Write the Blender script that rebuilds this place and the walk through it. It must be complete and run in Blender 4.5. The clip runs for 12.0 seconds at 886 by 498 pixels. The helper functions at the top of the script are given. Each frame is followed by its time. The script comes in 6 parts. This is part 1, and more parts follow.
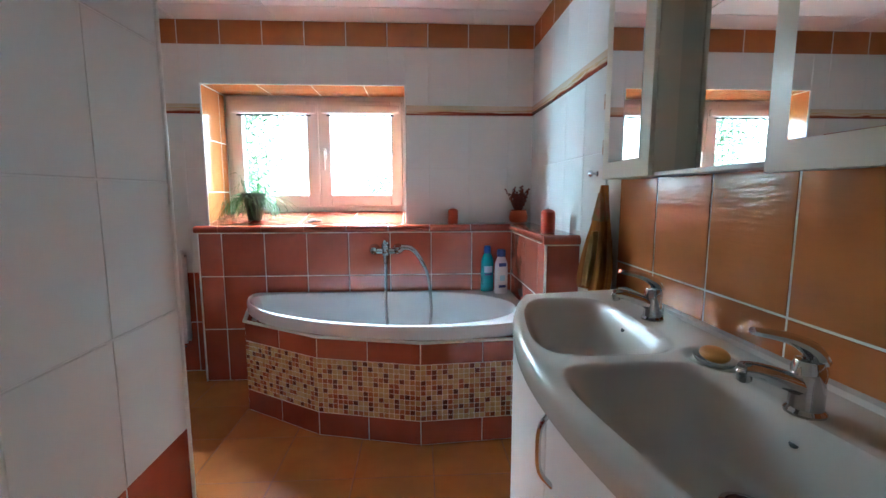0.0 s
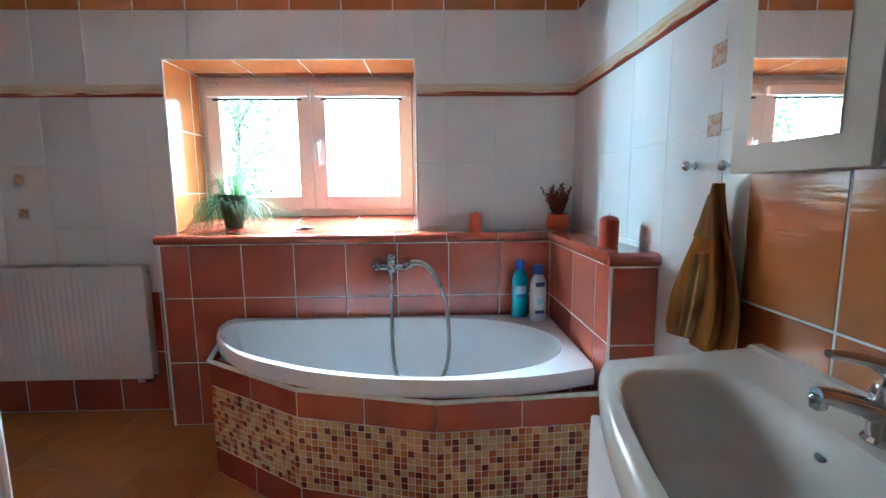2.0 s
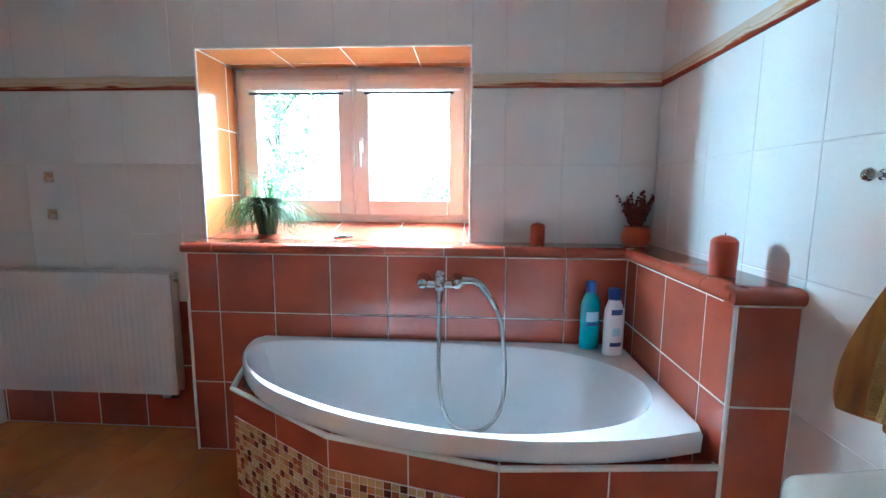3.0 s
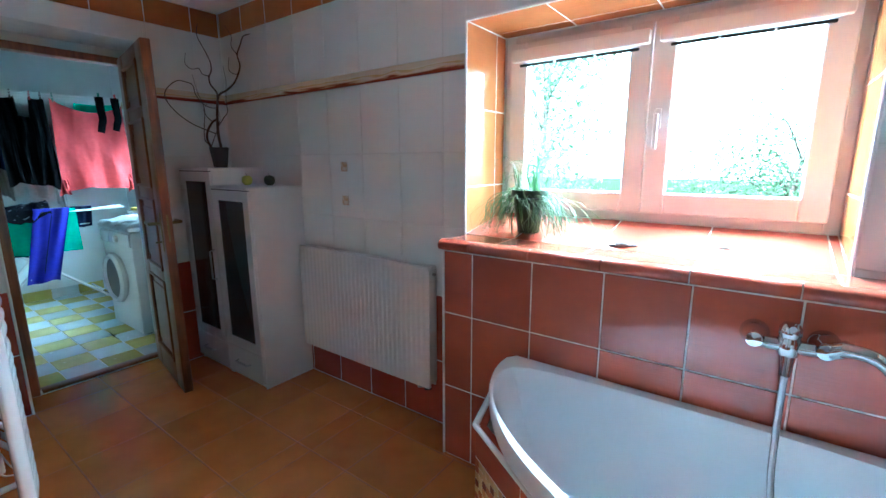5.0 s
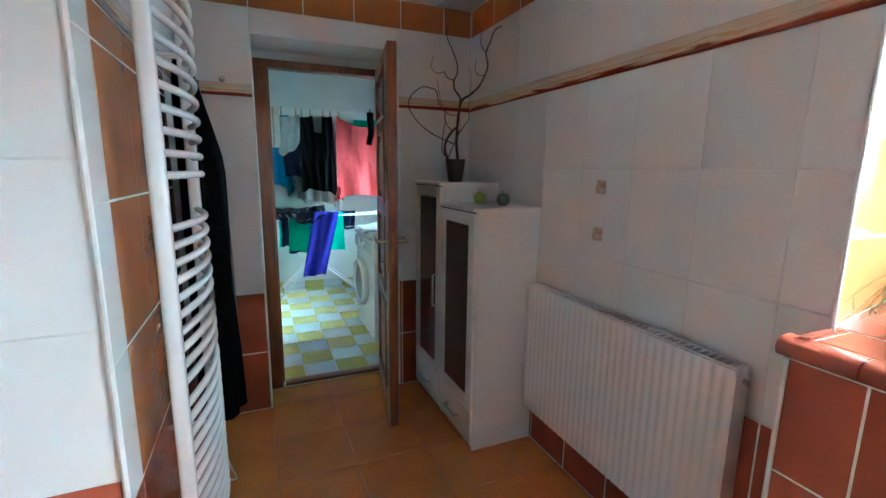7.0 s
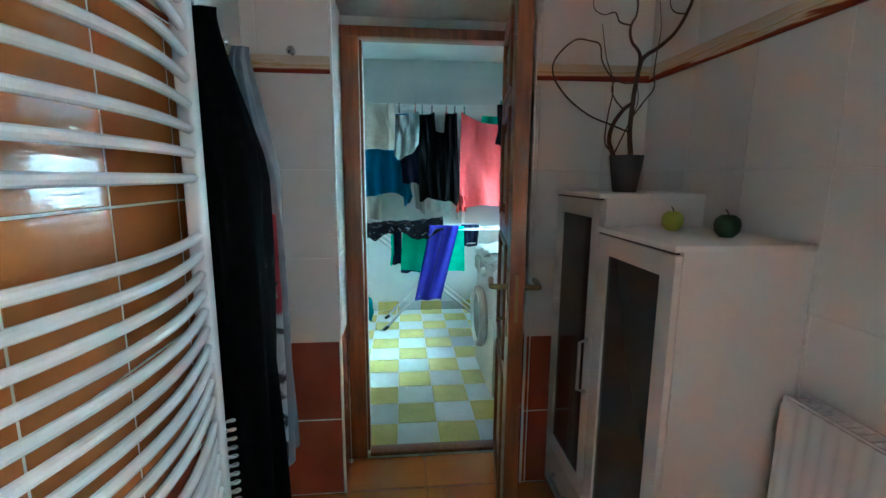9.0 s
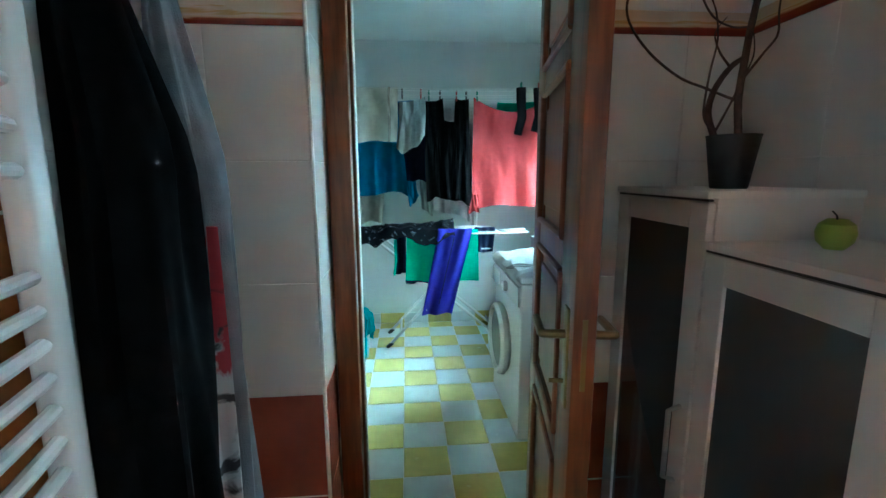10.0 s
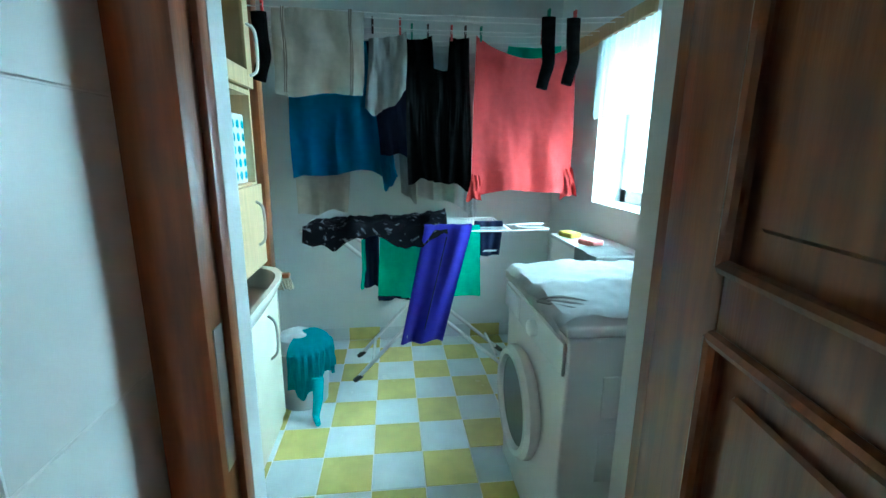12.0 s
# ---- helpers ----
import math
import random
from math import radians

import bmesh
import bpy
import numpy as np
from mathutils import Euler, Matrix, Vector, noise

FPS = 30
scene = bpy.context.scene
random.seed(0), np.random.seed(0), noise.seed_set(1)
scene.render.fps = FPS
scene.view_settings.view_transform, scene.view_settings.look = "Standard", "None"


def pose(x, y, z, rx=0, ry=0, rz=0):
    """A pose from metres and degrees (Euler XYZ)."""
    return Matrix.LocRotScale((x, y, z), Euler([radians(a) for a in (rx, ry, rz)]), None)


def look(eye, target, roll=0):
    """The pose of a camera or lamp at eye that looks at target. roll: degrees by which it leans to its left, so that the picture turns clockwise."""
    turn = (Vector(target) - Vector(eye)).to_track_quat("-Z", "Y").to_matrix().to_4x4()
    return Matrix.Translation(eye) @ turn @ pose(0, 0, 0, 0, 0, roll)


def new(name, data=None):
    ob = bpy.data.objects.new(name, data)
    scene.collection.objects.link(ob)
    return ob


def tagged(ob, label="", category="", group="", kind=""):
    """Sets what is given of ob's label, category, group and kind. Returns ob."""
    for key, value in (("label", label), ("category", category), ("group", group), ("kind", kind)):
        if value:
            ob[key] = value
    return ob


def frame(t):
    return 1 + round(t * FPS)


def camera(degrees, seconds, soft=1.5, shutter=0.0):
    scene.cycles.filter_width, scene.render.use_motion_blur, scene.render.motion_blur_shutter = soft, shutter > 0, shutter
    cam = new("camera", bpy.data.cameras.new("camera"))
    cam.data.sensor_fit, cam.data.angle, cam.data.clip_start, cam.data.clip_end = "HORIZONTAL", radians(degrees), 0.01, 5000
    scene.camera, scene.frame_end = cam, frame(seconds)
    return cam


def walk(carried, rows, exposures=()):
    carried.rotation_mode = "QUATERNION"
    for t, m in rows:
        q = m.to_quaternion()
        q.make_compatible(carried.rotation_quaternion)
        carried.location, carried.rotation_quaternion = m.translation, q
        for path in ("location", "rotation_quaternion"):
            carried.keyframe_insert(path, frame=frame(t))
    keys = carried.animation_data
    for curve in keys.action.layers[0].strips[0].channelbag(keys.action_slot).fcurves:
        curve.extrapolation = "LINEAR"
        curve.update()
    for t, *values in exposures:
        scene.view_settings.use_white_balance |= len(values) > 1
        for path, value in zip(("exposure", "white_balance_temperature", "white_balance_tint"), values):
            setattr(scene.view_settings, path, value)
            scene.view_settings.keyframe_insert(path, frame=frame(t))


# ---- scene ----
cam = camera(90.9, 12.0)
PATH = [
    (0, (0.513, 0.7, 1.207), (0.619, 2.681, 0.957), -0.1),
    (0.5, (0.507, 0.823, 1.207), (0.614, 2.802, 0.943), -0.1),
    (1, (0.53, 0.999, 1.206), (0.612, 2.981, 0.952), 0.3),
    (1.5, (0.508, 1.115, 1.227), (0.575, 3.099, 0.986), 0.1),
    (2, (0.507, 1.281, 1.227), (0.552, 3.263, 0.962), -0.5),
    (2.5, (0.501, 1.458, 1.241), (0.452, 3.44, 0.978), -0.5),
    (2.7, (0.468, 1.514, 1.245), (0.408, 3.496, 0.984), -0.2),
    (4.3, (0.328, 1.879, 1.293), (-0.491, 3.675, 0.973), 1.2),
    (4.5, (0.295, 1.937, 1.302), (-0.638, 3.674, 0.965), 0.6),
    (5, (0.201, 2.023, 1.331), (-0.959, 3.605, 0.942), -0.2),
    (5.5, (0.077, 2.157, 1.324), (-1.284, 3.571, 0.941), 0.5),
    (6, (-0.052, 2.233, 1.34), (-1.562, 3.489, 0.962), 0.2),
    (6.5, (-0.172, 2.313, 1.341), (-1.826, 3.372, 0.963), -0.5),
    (7, (-0.335, 2.427, 1.365), (-2.146, 3.2, 1.012), 0.7),
    (7.5, (-0.48, 2.504, 1.352), (-2.364, 3.082, 1.006), 0.1),
    (7.7, (-0.559, 2.538, 1.342), (-2.46, 3.054, 0.994), 0.2),
    (9.3, (-1.268, 2.702, 1.362), (-3.238, 2.853, 1.038), 0.2),
    (9.5, (-1.354, 2.703, 1.369), (-3.323, 2.844, 1.045), 0.1),
    (10, (-1.613, 2.694, 1.34), (-3.578, 2.859, 1.003), -0.2),
    (10.5, (-1.88, 2.662, 1.335), (-3.83, 2.889, 0.952), -0.2),
    (11, (-2.107, 2.73, 1.381), (-4.052, 2.897, 0.945), -0.6),
    (11.5, (-2.334, 2.745, 1.368), (-4.279, 2.89, 0.926), -0.5),
    (12, (-2.522, 2.76, 1.32), (-4.46, 2.988, 0.88), 0.6),
]
EXPOSURES = [(0.0, 0.1, 5200, 1), (1.5, 0.12, 5150, 0), (2.7, 0.25, 4950, -1), (5.0, 0.45, 4600, -4), (6.5, 0.6, 5050, -3), (7.5, 0.67, 5200, -3), (9.5, 0.58, 5100, -9), (10.5, 0.25, 5100, -8), (11.0, 0.08, 5150, -7), (11.5, -0.02, 5150, -7), (12.0, 0.0, 5250, -6)]
walk(cam, [(t, look(eye, target, roll)) for t, eye, target, roll in PATH], EXPOSURES)

# ---- plan, in metres ----
XR, XW, YN, YL, YT = 1.274, -2.861, 3.671, 3.496, 2.125   # right wall, door wall, window wall, tub ledge, towel wall
XC, XP, YP = -1.39, -0.152, 1.91                          # towel wall's corner, partition face, partition end
YS, TOP = -0.9, 2.30                                       # wall behind the start, ceiling
WX0, WX1, WZ0, WZ1, WY = -0.882, 0.425, 1.035, 1.912, 4.02 # window opening, plane of the frame
TW, TH = 0.2635, 0.3445                                    # wall tile with its joint
DY0, DY1, DX = 2.44, 3.21, -3.09                           # door reveal, frame plane
LX, LY0, LY1, LZ, LTOP = -5.43, 1.72, 3.81, 0.012, 2.42    # laundry back wall, side walls, floor, ceiling
LO = 0.04                                                  # the laundry's own origin along y
LWX0, LWX1, LWZ0, LWZ1 = -4.81, -4.08, 1.055, 1.88          # laundry window opening

# ---- world and lights ----
world = bpy.data.worlds.new("sky")
scene.world = world
world.use_nodes = True
wn = world.node_tree.nodes
sky = wn.new("ShaderNodeTexSky")
sky.sky_type, sky.sun_disc, sky.sun_elevation, sky.sun_rotation = "NISHITA", False, radians(52), radians(150)
sky.dust_density = 3.0
world.node_tree.links.new(sky.outputs[0], wn["Background"].inputs[0])
wn["Background"].inputs[1].default_value = 0.15


def light(name, kind, m, energy, colour, **more):
    data = bpy.data.lights.new(name, kind)
    data.energy, data.color = energy, colour
    for k, v in more.items():
        if k == "size": data.size = v
        if k == "size_y": data.shape, data.size_y = "RECTANGLE", v
        if k == "angle": data.angle = v
    ob = new(name, data)
    ob.matrix_world = m
    return ob


light("sun", "SUN", look((0, 0, 20), (3.0, 8.0, 6.0)), 3.0, (1.0, 0.95, 0.88), angle=radians(3))
light("window_daylight", "AREA", look((-0.45, 6.3, 4.5), (-0.4, 0.0, 2.3)), 3900, (0.80, 0.94, 1.0), size=5.8, size_y=5.8)
# added fill lamp outside the window, brightens the tub and nearby floor
light("tub_fill_light", "AREA", look((-0.55, 6.0, 3.95), (0.2, 2.9, 0.3)), 3400, (0.86, 0.95, 1.0), size=3.0, size_y=2.3)
light("laundry_daylight", "AREA", look((-5.6, 5.9, 3.1), (-4.9, 0.0, 2.6)), 9000, (0.62, 0.90, 1.0), size=4.2, size_y=5.6)


# ---- materials ----
def material(name, colour, rough=0.5, metal=0.0, vary=0.06, scale=8.0, bump=0.0, bump_scale=60.0, random_by="", coat=0.0,
             colour2=None, stretch=(1, 1, 1), spec=0.5, rough_vary=0.0, spread=(0.9, 1.08), ripple=0.0):
    m = bpy.data.materials.new(name)
    m.use_nodes = True
    n, l = m.node_tree.nodes, m.node_tree.links
    p = n["Principled BSDF"]
    p.inputs["Roughness"].default_value, p.inputs["Metallic"].default_value = rough, metal
    p.inputs["Coat Weight"].default_value, p.inputs["Specular IOR Level"].default_value = coat, spec
    co = n.new("ShaderNodeTexCoord")
    mp = n.new("ShaderNodeMapping")
    mp.inputs["Scale"].default_value = stretch
    l.new(co.outputs["Object"], mp.inputs[0])
    vec = mp.outputs[0]
    if random_by:
        oi = n.new("ShaderNodeObjectInfo")
        ad = n.new("ShaderNodeVectorMath")
        ad.operation = "ADD"
        sc = n.new("ShaderNodeVectorMath")
        sc.operation = "SCALE"
        sc.inputs[3].default_value = 37.0
        l.new(oi.outputs["Random"], sc.inputs[0])
        l.new(vec, ad.inputs[0])
        l.new(sc.outputs[0], ad.inputs[1])
        vec = ad.outputs[0]
    tx = n.new("ShaderNodeTexNoise")
    tx.inputs["Scale"].default_value, tx.inputs["Detail"].default_value = scale, 6.0
    l.new(vec, tx.inputs["Vector"])
    mix = n.new("ShaderNodeMix")
    mix.data_type = "RGBA"
    c2 = colour2 or tuple(c * (1 - 2.2 * vary) for c in colour)
    c1 = tuple(min(1, c * (1 + vary)) for c in colour) if not colour2 else colour
    mix.inputs[6].default_value, mix.inputs[7].default_value = (*c1, 1), (*c2, 1)
    ramp = n.new("ShaderNodeMapRange")
    ramp.inputs[1].default_value, ramp.inputs[2].default_value = 0.3, 0.7
    l.new(tx.outputs["Fac"], ramp.inputs[0])
    l.new(ramp.outputs[0], mix.inputs[0])
    out = mix.outputs[2]
    if random_by:
        hs = n.new("ShaderNodeHueSaturation")
        mr = n.new("ShaderNodeMapRange")
        mr.inputs[3].default_value, mr.inputs[4].default_value = spread
        l.new(oi.outputs["Random"], mr.inputs[0])
        l.new(mr.outputs[0], hs.inputs["Value"])
        l.new(out, hs.inputs["Color"])
        out = hs.outputs[0]
    l.new(out, p.inputs["Base Color"])
    if rough_vary:
        rr = n.new("ShaderNodeMapRange")
        rr.inputs[3].default_value, rr.inputs[4].default_value = max(0.02, rough - rough_vary), rough + rough_vary
        l.new(tx.outputs["Fac"], rr.inputs[0])
        l.new(rr.outputs[0], p.inputs["Roughness"])
    if bump:
        t2 = n.new("ShaderNodeTexNoise")
        t2.inputs["Scale"].default_value, t2.inputs["Detail"].default_value = bump_scale, 3.0
        l.new(vec, t2.inputs["Vector"])
        b = n.new("ShaderNodeBump")
        b.inputs["Strength"].default_value, b.inputs["Distance"].default_value = bump, 0.01
        l.new(t2.outputs["Fac"], b.inputs["Height"])
        l.new(b.outputs[0], p.inputs["Normal"])
        if ripple:
            wide = n.new("ShaderNodeMapping")
            wide.inputs["Scale"].default_value = (11, 95, 1)
            t3 = n.new("ShaderNodeTexNoise")
            t3.inputs["Scale"].default_value, t3.inputs["Detail"].default_value = 1.0, 1.5
            b2 = n.new("ShaderNodeBump")
            b2.inputs["Strength"].default_value, b2.inputs["Distance"].default_value = ripple, 0.004
            l.new(vec, wide.inputs[0])
            l.new(wide.outputs[0], t3.inputs["Vector"])
            l.new(t3.outputs["Fac"], b2.inputs["Height"])
            l.new(b.outputs[0], b2.inputs["Normal"])
            l.new(b2.outputs[0], p.inputs["Normal"])
    return m


RED = material("red_glazed_tile", (0.37, 0.080, 0.043), 0.10, vary=0.1, scale=5, bump=0.05, bump_scale=14, random_by="o", rough_vary=0.04, ripple=0.16)
ORANGE = material("orange_glazed_tile", (0.44, 0.155, 0.046), 0.10, vary=0.08, scale=5, bump=0.05, bump_scale=14, random_by="o", rough_vary=0.03, ripple=0.18)
CREAM = material("cream_glazed_tile", (0.81, 0.80, 0.77), 0.17, vary=0.012, scale=3, bump=0.008, bump_scale=12, random_by="o", spread=(0.997, 1.0), ripple=0.03)
FLOOR = material("orange_floor_tile", (0.52, 0.185, 0.050), 0.15, vary=0.06, scale=6, bump=0.04, bump_scale=30, random_by="o", rough_vary=0.05, spread=(0.96, 1.03))
GROUT = material("pale_grout", (0.84, 0.76, 0.70), 0.8, vary=0.08, scale=20, bump=0.2, bump_scale=200)
WGROUT = material("cream_grout", (0.78, 0.77, 0.74), 0.8, vary=0.03, scale=20)
DGROUT = material("floor_grout", (0.36, 0.13, 0.05), 0.8, vary=0.1, scale=20)
TRIM = material("white_edge_trim", (0.86, 0.86, 0.84), 0.3, vary=0.02)
CEIL = material("white_ceiling_panel", (0.86, 0.83, 0.82), 0.5, vary=0.02, scale=4)
PAINT = material("white_wall_paint", (0.74, 0.77, 0.76), 0.7, vary=0.03, scale=3, bump=0.1, bump_scale=90)
WOOD = material("varnished_red_brown_wood", (0.26, 0.080, 0.023), 0.30, vary=0.2, scale=9, stretch=(6, 6, 0.6), bump=0.05, bump_scale=40, colour2=(0.125, 0.035, 0.011))
WOODL = material("pale_wood_laminate", (0.58, 0.41, 0.22), 0.4, vary=0.08, scale=9, stretch=(5, 5, 0.5))
WPLAS = material("white_plastic_frame", (0.84, 0.83, 0.82), 0.3, vary=0.02)
LACQ = material("white_lacquered_board", (0.80, 0.78, 0.76), 0.35, vary=0.02, scale=3)
ENAMEL = material("white_enamel", (0.80, 0.79, 0.78), 0.22, vary=0.02, scale=3)
ACRYL = material("white_acrylic", (0.86, 0.90, 0.93), 0.12, vary=0.01, scale=2)
CERAM = material("cream_ceramic", (0.62, 0.59, 0.52), 0.2, vary=0.02, scale=2)
CHROME = material("chrome", (0.56, 0.56, 0.57), 0.07, metal=1, vary=0.02)
HOSE = material("metal_hose", (0.36, 0.36, 0.37), 0.28, metal=1, vary=0.03)
BRASS = material("aged_brass", (0.25, 0.18, 0.085), 0.3, metal=1, vary=0.1)
DARK = material("dark_plastic", (0.018, 0.017, 0.016), 0.5, vary=0.1)
BLACKF = material("black_fabric", (0.006, 0.006, 0.0065), 0.95, vary=0.2, scale=30, bump=0.08, bump_scale=300, spec=0.02)
STEEL = material("steel", (0.55, 0.55, 0.56), 0.3, metal=1, vary=0.05)


def fabric(name, c, c2=None, scale=25):
    return material(name, c, 0.9, vary=0.05, scale=scale, bump=0.35, bump_scale=350, colour2=c2, spec=0.15)


def simple(name, setup):
    m = bpy.data.materials.new(name)
    m.use_nodes = True
    setup(m.node_tree.nodes, m.node_tree.links, m.node_tree.nodes["Principled BSDF"])
    return m


def set_mirror(n, l, p):
    p.inputs["Base Color"].default_value, p.inputs["Metallic"].default_value, p.inputs["Roughness"].default_value = (0.86, 0.89, 0.88, 1), 1, 0.01


def set_glass(n, l, p):
    p.inputs["Transmission Weight"].default_value, p.inputs["Roughness"].default_value, p.inputs["IOR"].default_value = 1, 0.0, 1.02


def set_smoked(n, l, p):
    p.inputs["Base Color"].default_value = (0.15, 0.155, 0.15, 1)
    p.inputs["Transmission Weight"].default_value = 0.4
    p.inputs["Roughness"].default_value = 0.12


def set_band(n, l, p):
    """Cream strip with wavy strokes of ochre and dark red along it."""
    co = n.new("ShaderNodeTexCoord")
    mp = n.new("ShaderNodeMapping")
    mp.inputs["Scale"].default_value = (3.2, 3.2, 34)
    tx = n.new("ShaderNodeTexNoise")
    tx.inputs["Scale"].default_value, tx.inputs["Detail"].default_value, tx.inputs["Distortion"].default_value = 1.0, 4.0, 0.7
    sp = n.new("ShaderNodeSeparateXYZ")
    mr = n.new("ShaderNodeMapRange")
    mr.inputs[1].default_value, mr.inputs[2].default_value = -0.032, 0.032
    ad = n.new("ShaderNodeMath")
    ad.operation = "MULTIPLY_ADD"
    ad.inputs[1].default_value = 1.1
    ra = n.new("ShaderNodeValToRGB")
    e = ra.color_ramp.elements
    e[0].position, e[0].color = 0.34, (0.20, 0.025, 0.012, 1)
    e[1].position, e[1].color = 1.0, (0.66, 0.52, 0.38, 1)
    for pos, c in ((0.5, (0.28, 0.06, 0.02, 1)), (0.58, (0.62, 0.42, 0.26, 1)), (0.68, (0.70, 0.57, 0.46, 1)), (0.8, (0.56, 0.34, 0.12, 1)), (0.88, (0.7, 0.58, 0.46, 1))):
        x = e.new(pos)
        x.color = c
    l.new(co.outputs["Object"], mp.inputs[0])
    l.new(mp.outputs[0], tx.inputs["Vector"])
    l.new(co.outputs["Object"], sp.inputs[0])
    l.new(sp.outputs["Z"], mr.inputs[0])
    l.new(tx.outputs["Fac"], ad.inputs[0])
    l.new(mr.outputs[0], ad.inputs[2])
    sb = n.new("ShaderNodeMath")
    sb.operation = "SUBTRACT"
    sb.inputs[1].default_value = 0.3
    l.new(ad.outputs[0], sb.inputs[0])
    l.new(sb.outputs[0], ra.inputs[0])
    l.new(ra.outputs[0], p.inputs["Base Color"])
    p.inputs["Roughness"].default_value = 0.2


def set_mosaic(n, l, p):
    oi = n.new("ShaderNodeObjectInfo")
    ge = n.new("ShaderNodeNewGeometry")
    ad = n.new("ShaderNodeMath")
    ad.operation = "ADD"
    fr = n.new("ShaderNodeMath")
    fr.operation = "FRACT"
    ra = n.new("ShaderNodeValToRGB")
    ra.color_ramp.interpolation = "CONSTANT"
    e = ra.color_ramp.elements
    e[0].position, e[0].color = 0.0, (0.56, 0.34, 0.16, 1)
    e[1].position, e[1].color = 0.30, (0.62, 0.41, 0.21, 1)
    for pos, c in ((0.52, (0.50, 0.22, 0.09, 1)), (0.66, (0.36, 0.10, 0.045, 1)), (0.80, (0.60, 0.36, 0.17, 1)), (0.88, (0.42, 0.15, 0.07, 1))):
        x = e.new(pos)
        x.color = c
    l.new(oi.outputs["Random"], ad.inputs[0])
    l.new(ge.outputs["Random Per Island"], ad.inputs[1])
    l.new(ad.outputs[0], fr.inputs[0])
    l.new(fr.outputs[0], ra.inputs[0])
    l.new(ra.outputs[0], p.inputs["Base Color"])
    p.inputs["Roughness"].default_value = 0.15


def set_decor(n, l, p):
    co = n.new("ShaderNodeTexCoord")
    tx = n.new("ShaderNodeTexNoise")
    tx.inputs["Scale"].default_value = 40
    ra = n.new("ShaderNodeValToRGB")
    e = ra.color_ramp.elements
    e[0].position, e[0].color = 0.38, (0.52, 0.30, 0.15, 1)
    e[1].position, e[1].color = 0.6, (0.66, 0.56, 0.47, 1)
    l.new(co.outputs["Object"], tx.inputs["Vector"])
    l.new(tx.outputs["Fac"], ra.inputs[0])
    l.new(ra.outputs[0], p.inputs["Base Color"])
    p.inputs["Roughness"].default_value = 0.2


MIRROR, GLASS, SMOKED = simple("mirror", set_mirror), simple("window_glass", set_glass), simple("smoked_glass", set_smoked)
BAND, MOSAIC, DECOR = simple("decor_band_glaze", set_band), simple("mosaic_glaze", set_mosaic), simple("decor_insert_glaze", set_decor)


# ---- mesh helpers ----
def box(x0, x1, y0, y1, z0, z1, bevel=0.0, bm=None, seg=2):
    b = bmesh.new()
    bmesh.ops.create_cube(b, size=1, matrix=Matrix.LocRotScale(((x0 + x1) / 2, (y0 + y1) / 2, (z0 + z1) / 2), None, (abs(x1 - x0), abs(y1 - y0), abs(z1 - z0))))
    if bevel:
        bmesh.ops.bevel(b, geom=b.edges[:], offset=bevel, segments=seg, affect="EDGES", profile=0.5)
    return merge(bm, b) if bm else b


def merge(bm, other, m=None):
    me = bpy.data.meshes.new("tmp")
    other.to_mesh(me)
    if m:
        me.transform(m)
    bm.from_mesh(me)
    bpy.data.meshes.remove(me)
    other.free()
    return bm


def lathe(profile, seg=24, m=None):
    """Turned shape from (radius, height) pairs."""
    b = bmesh.new()
    rings = []
    for r, z in profile:
        rings.append([b.verts.new((max(r, 1e-4) * math.cos(a), max(r, 1e-4) * math.sin(a), z)) for a in [2 * math.pi * k / seg for k in range(seg)]])
    for a, c in zip(rings, rings[1:]):
        for k in range(seg):
            b.faces.new((a[k], a[(k + 1) % seg], c[(k + 1) % seg], c[k]))
    b.faces.new(rings[0][::-1])
    b.faces.new(rings[-1])
    if m:
        b.transform(m)
    return b


def tube(points, radius, seg=8, taper=None, bm=None):
    """Round tube along points; taper: radius at the far end."""
    b = bmesh.new()
    pts = [Vector(p) for p in points]
    rings = []
    side = None
    for i, p in enumerate(pts):
        d = (pts[min(i + 1, len(pts) - 1)] - pts[max(i - 1, 0)]).normalized()
        ref = Vector((0, 0, 1)) if abs(d.z) < 0.9 else Vector((1, 0, 0))
        if side is None:
            side = d.cross(ref).normalized()
        side = (side - d * side.dot(d)).normalized()
        up = d.cross(side)
        r = radius if taper is None else radius + (taper - radius) * i / (len(pts) - 1)
        rings.append([b.verts.new(p + (side * math.cos(a) + up * math.sin(a)) * r) for a in [2 * math.pi * k / seg for k in range(seg)]])
    for a, c in zip(rings, rings[1:]):
        for k in range(seg):
            b.faces.new((a[k], a[(k + 1) % seg], c[(k + 1) % seg], c[k]))
    b.faces.new(rings[0][::-1])
    b.faces.new(rings[-1])
    return merge(bm, b) if bm else b


def smooth_path(ctrl, per=6, closed=False):
    """Catmull-Rom curve through control points."""
    pts = [Vector(c) for c in ctrl]
    n = len(pts)
    out = []
    for i in range(n if closed else n - 1):
        p = [pts[(i + k) % n] if closed else pts[min(max(i + k, 0), n - 1)] for k in (-1, 0, 1, 2)]
        for j in range(per):
            t = j / per
            out.append(0.5 * ((2 * p[1]) + (p[2] - p[0]) * t + (2 * p[0] - 5 * p[1] + 4 * p[2] - p[3]) * t * t + (3 * p[1] - p[0] - 3 * p[2] + p[3]) * t ** 3))
    if not closed:
        out.append(pts[-1])
    return out


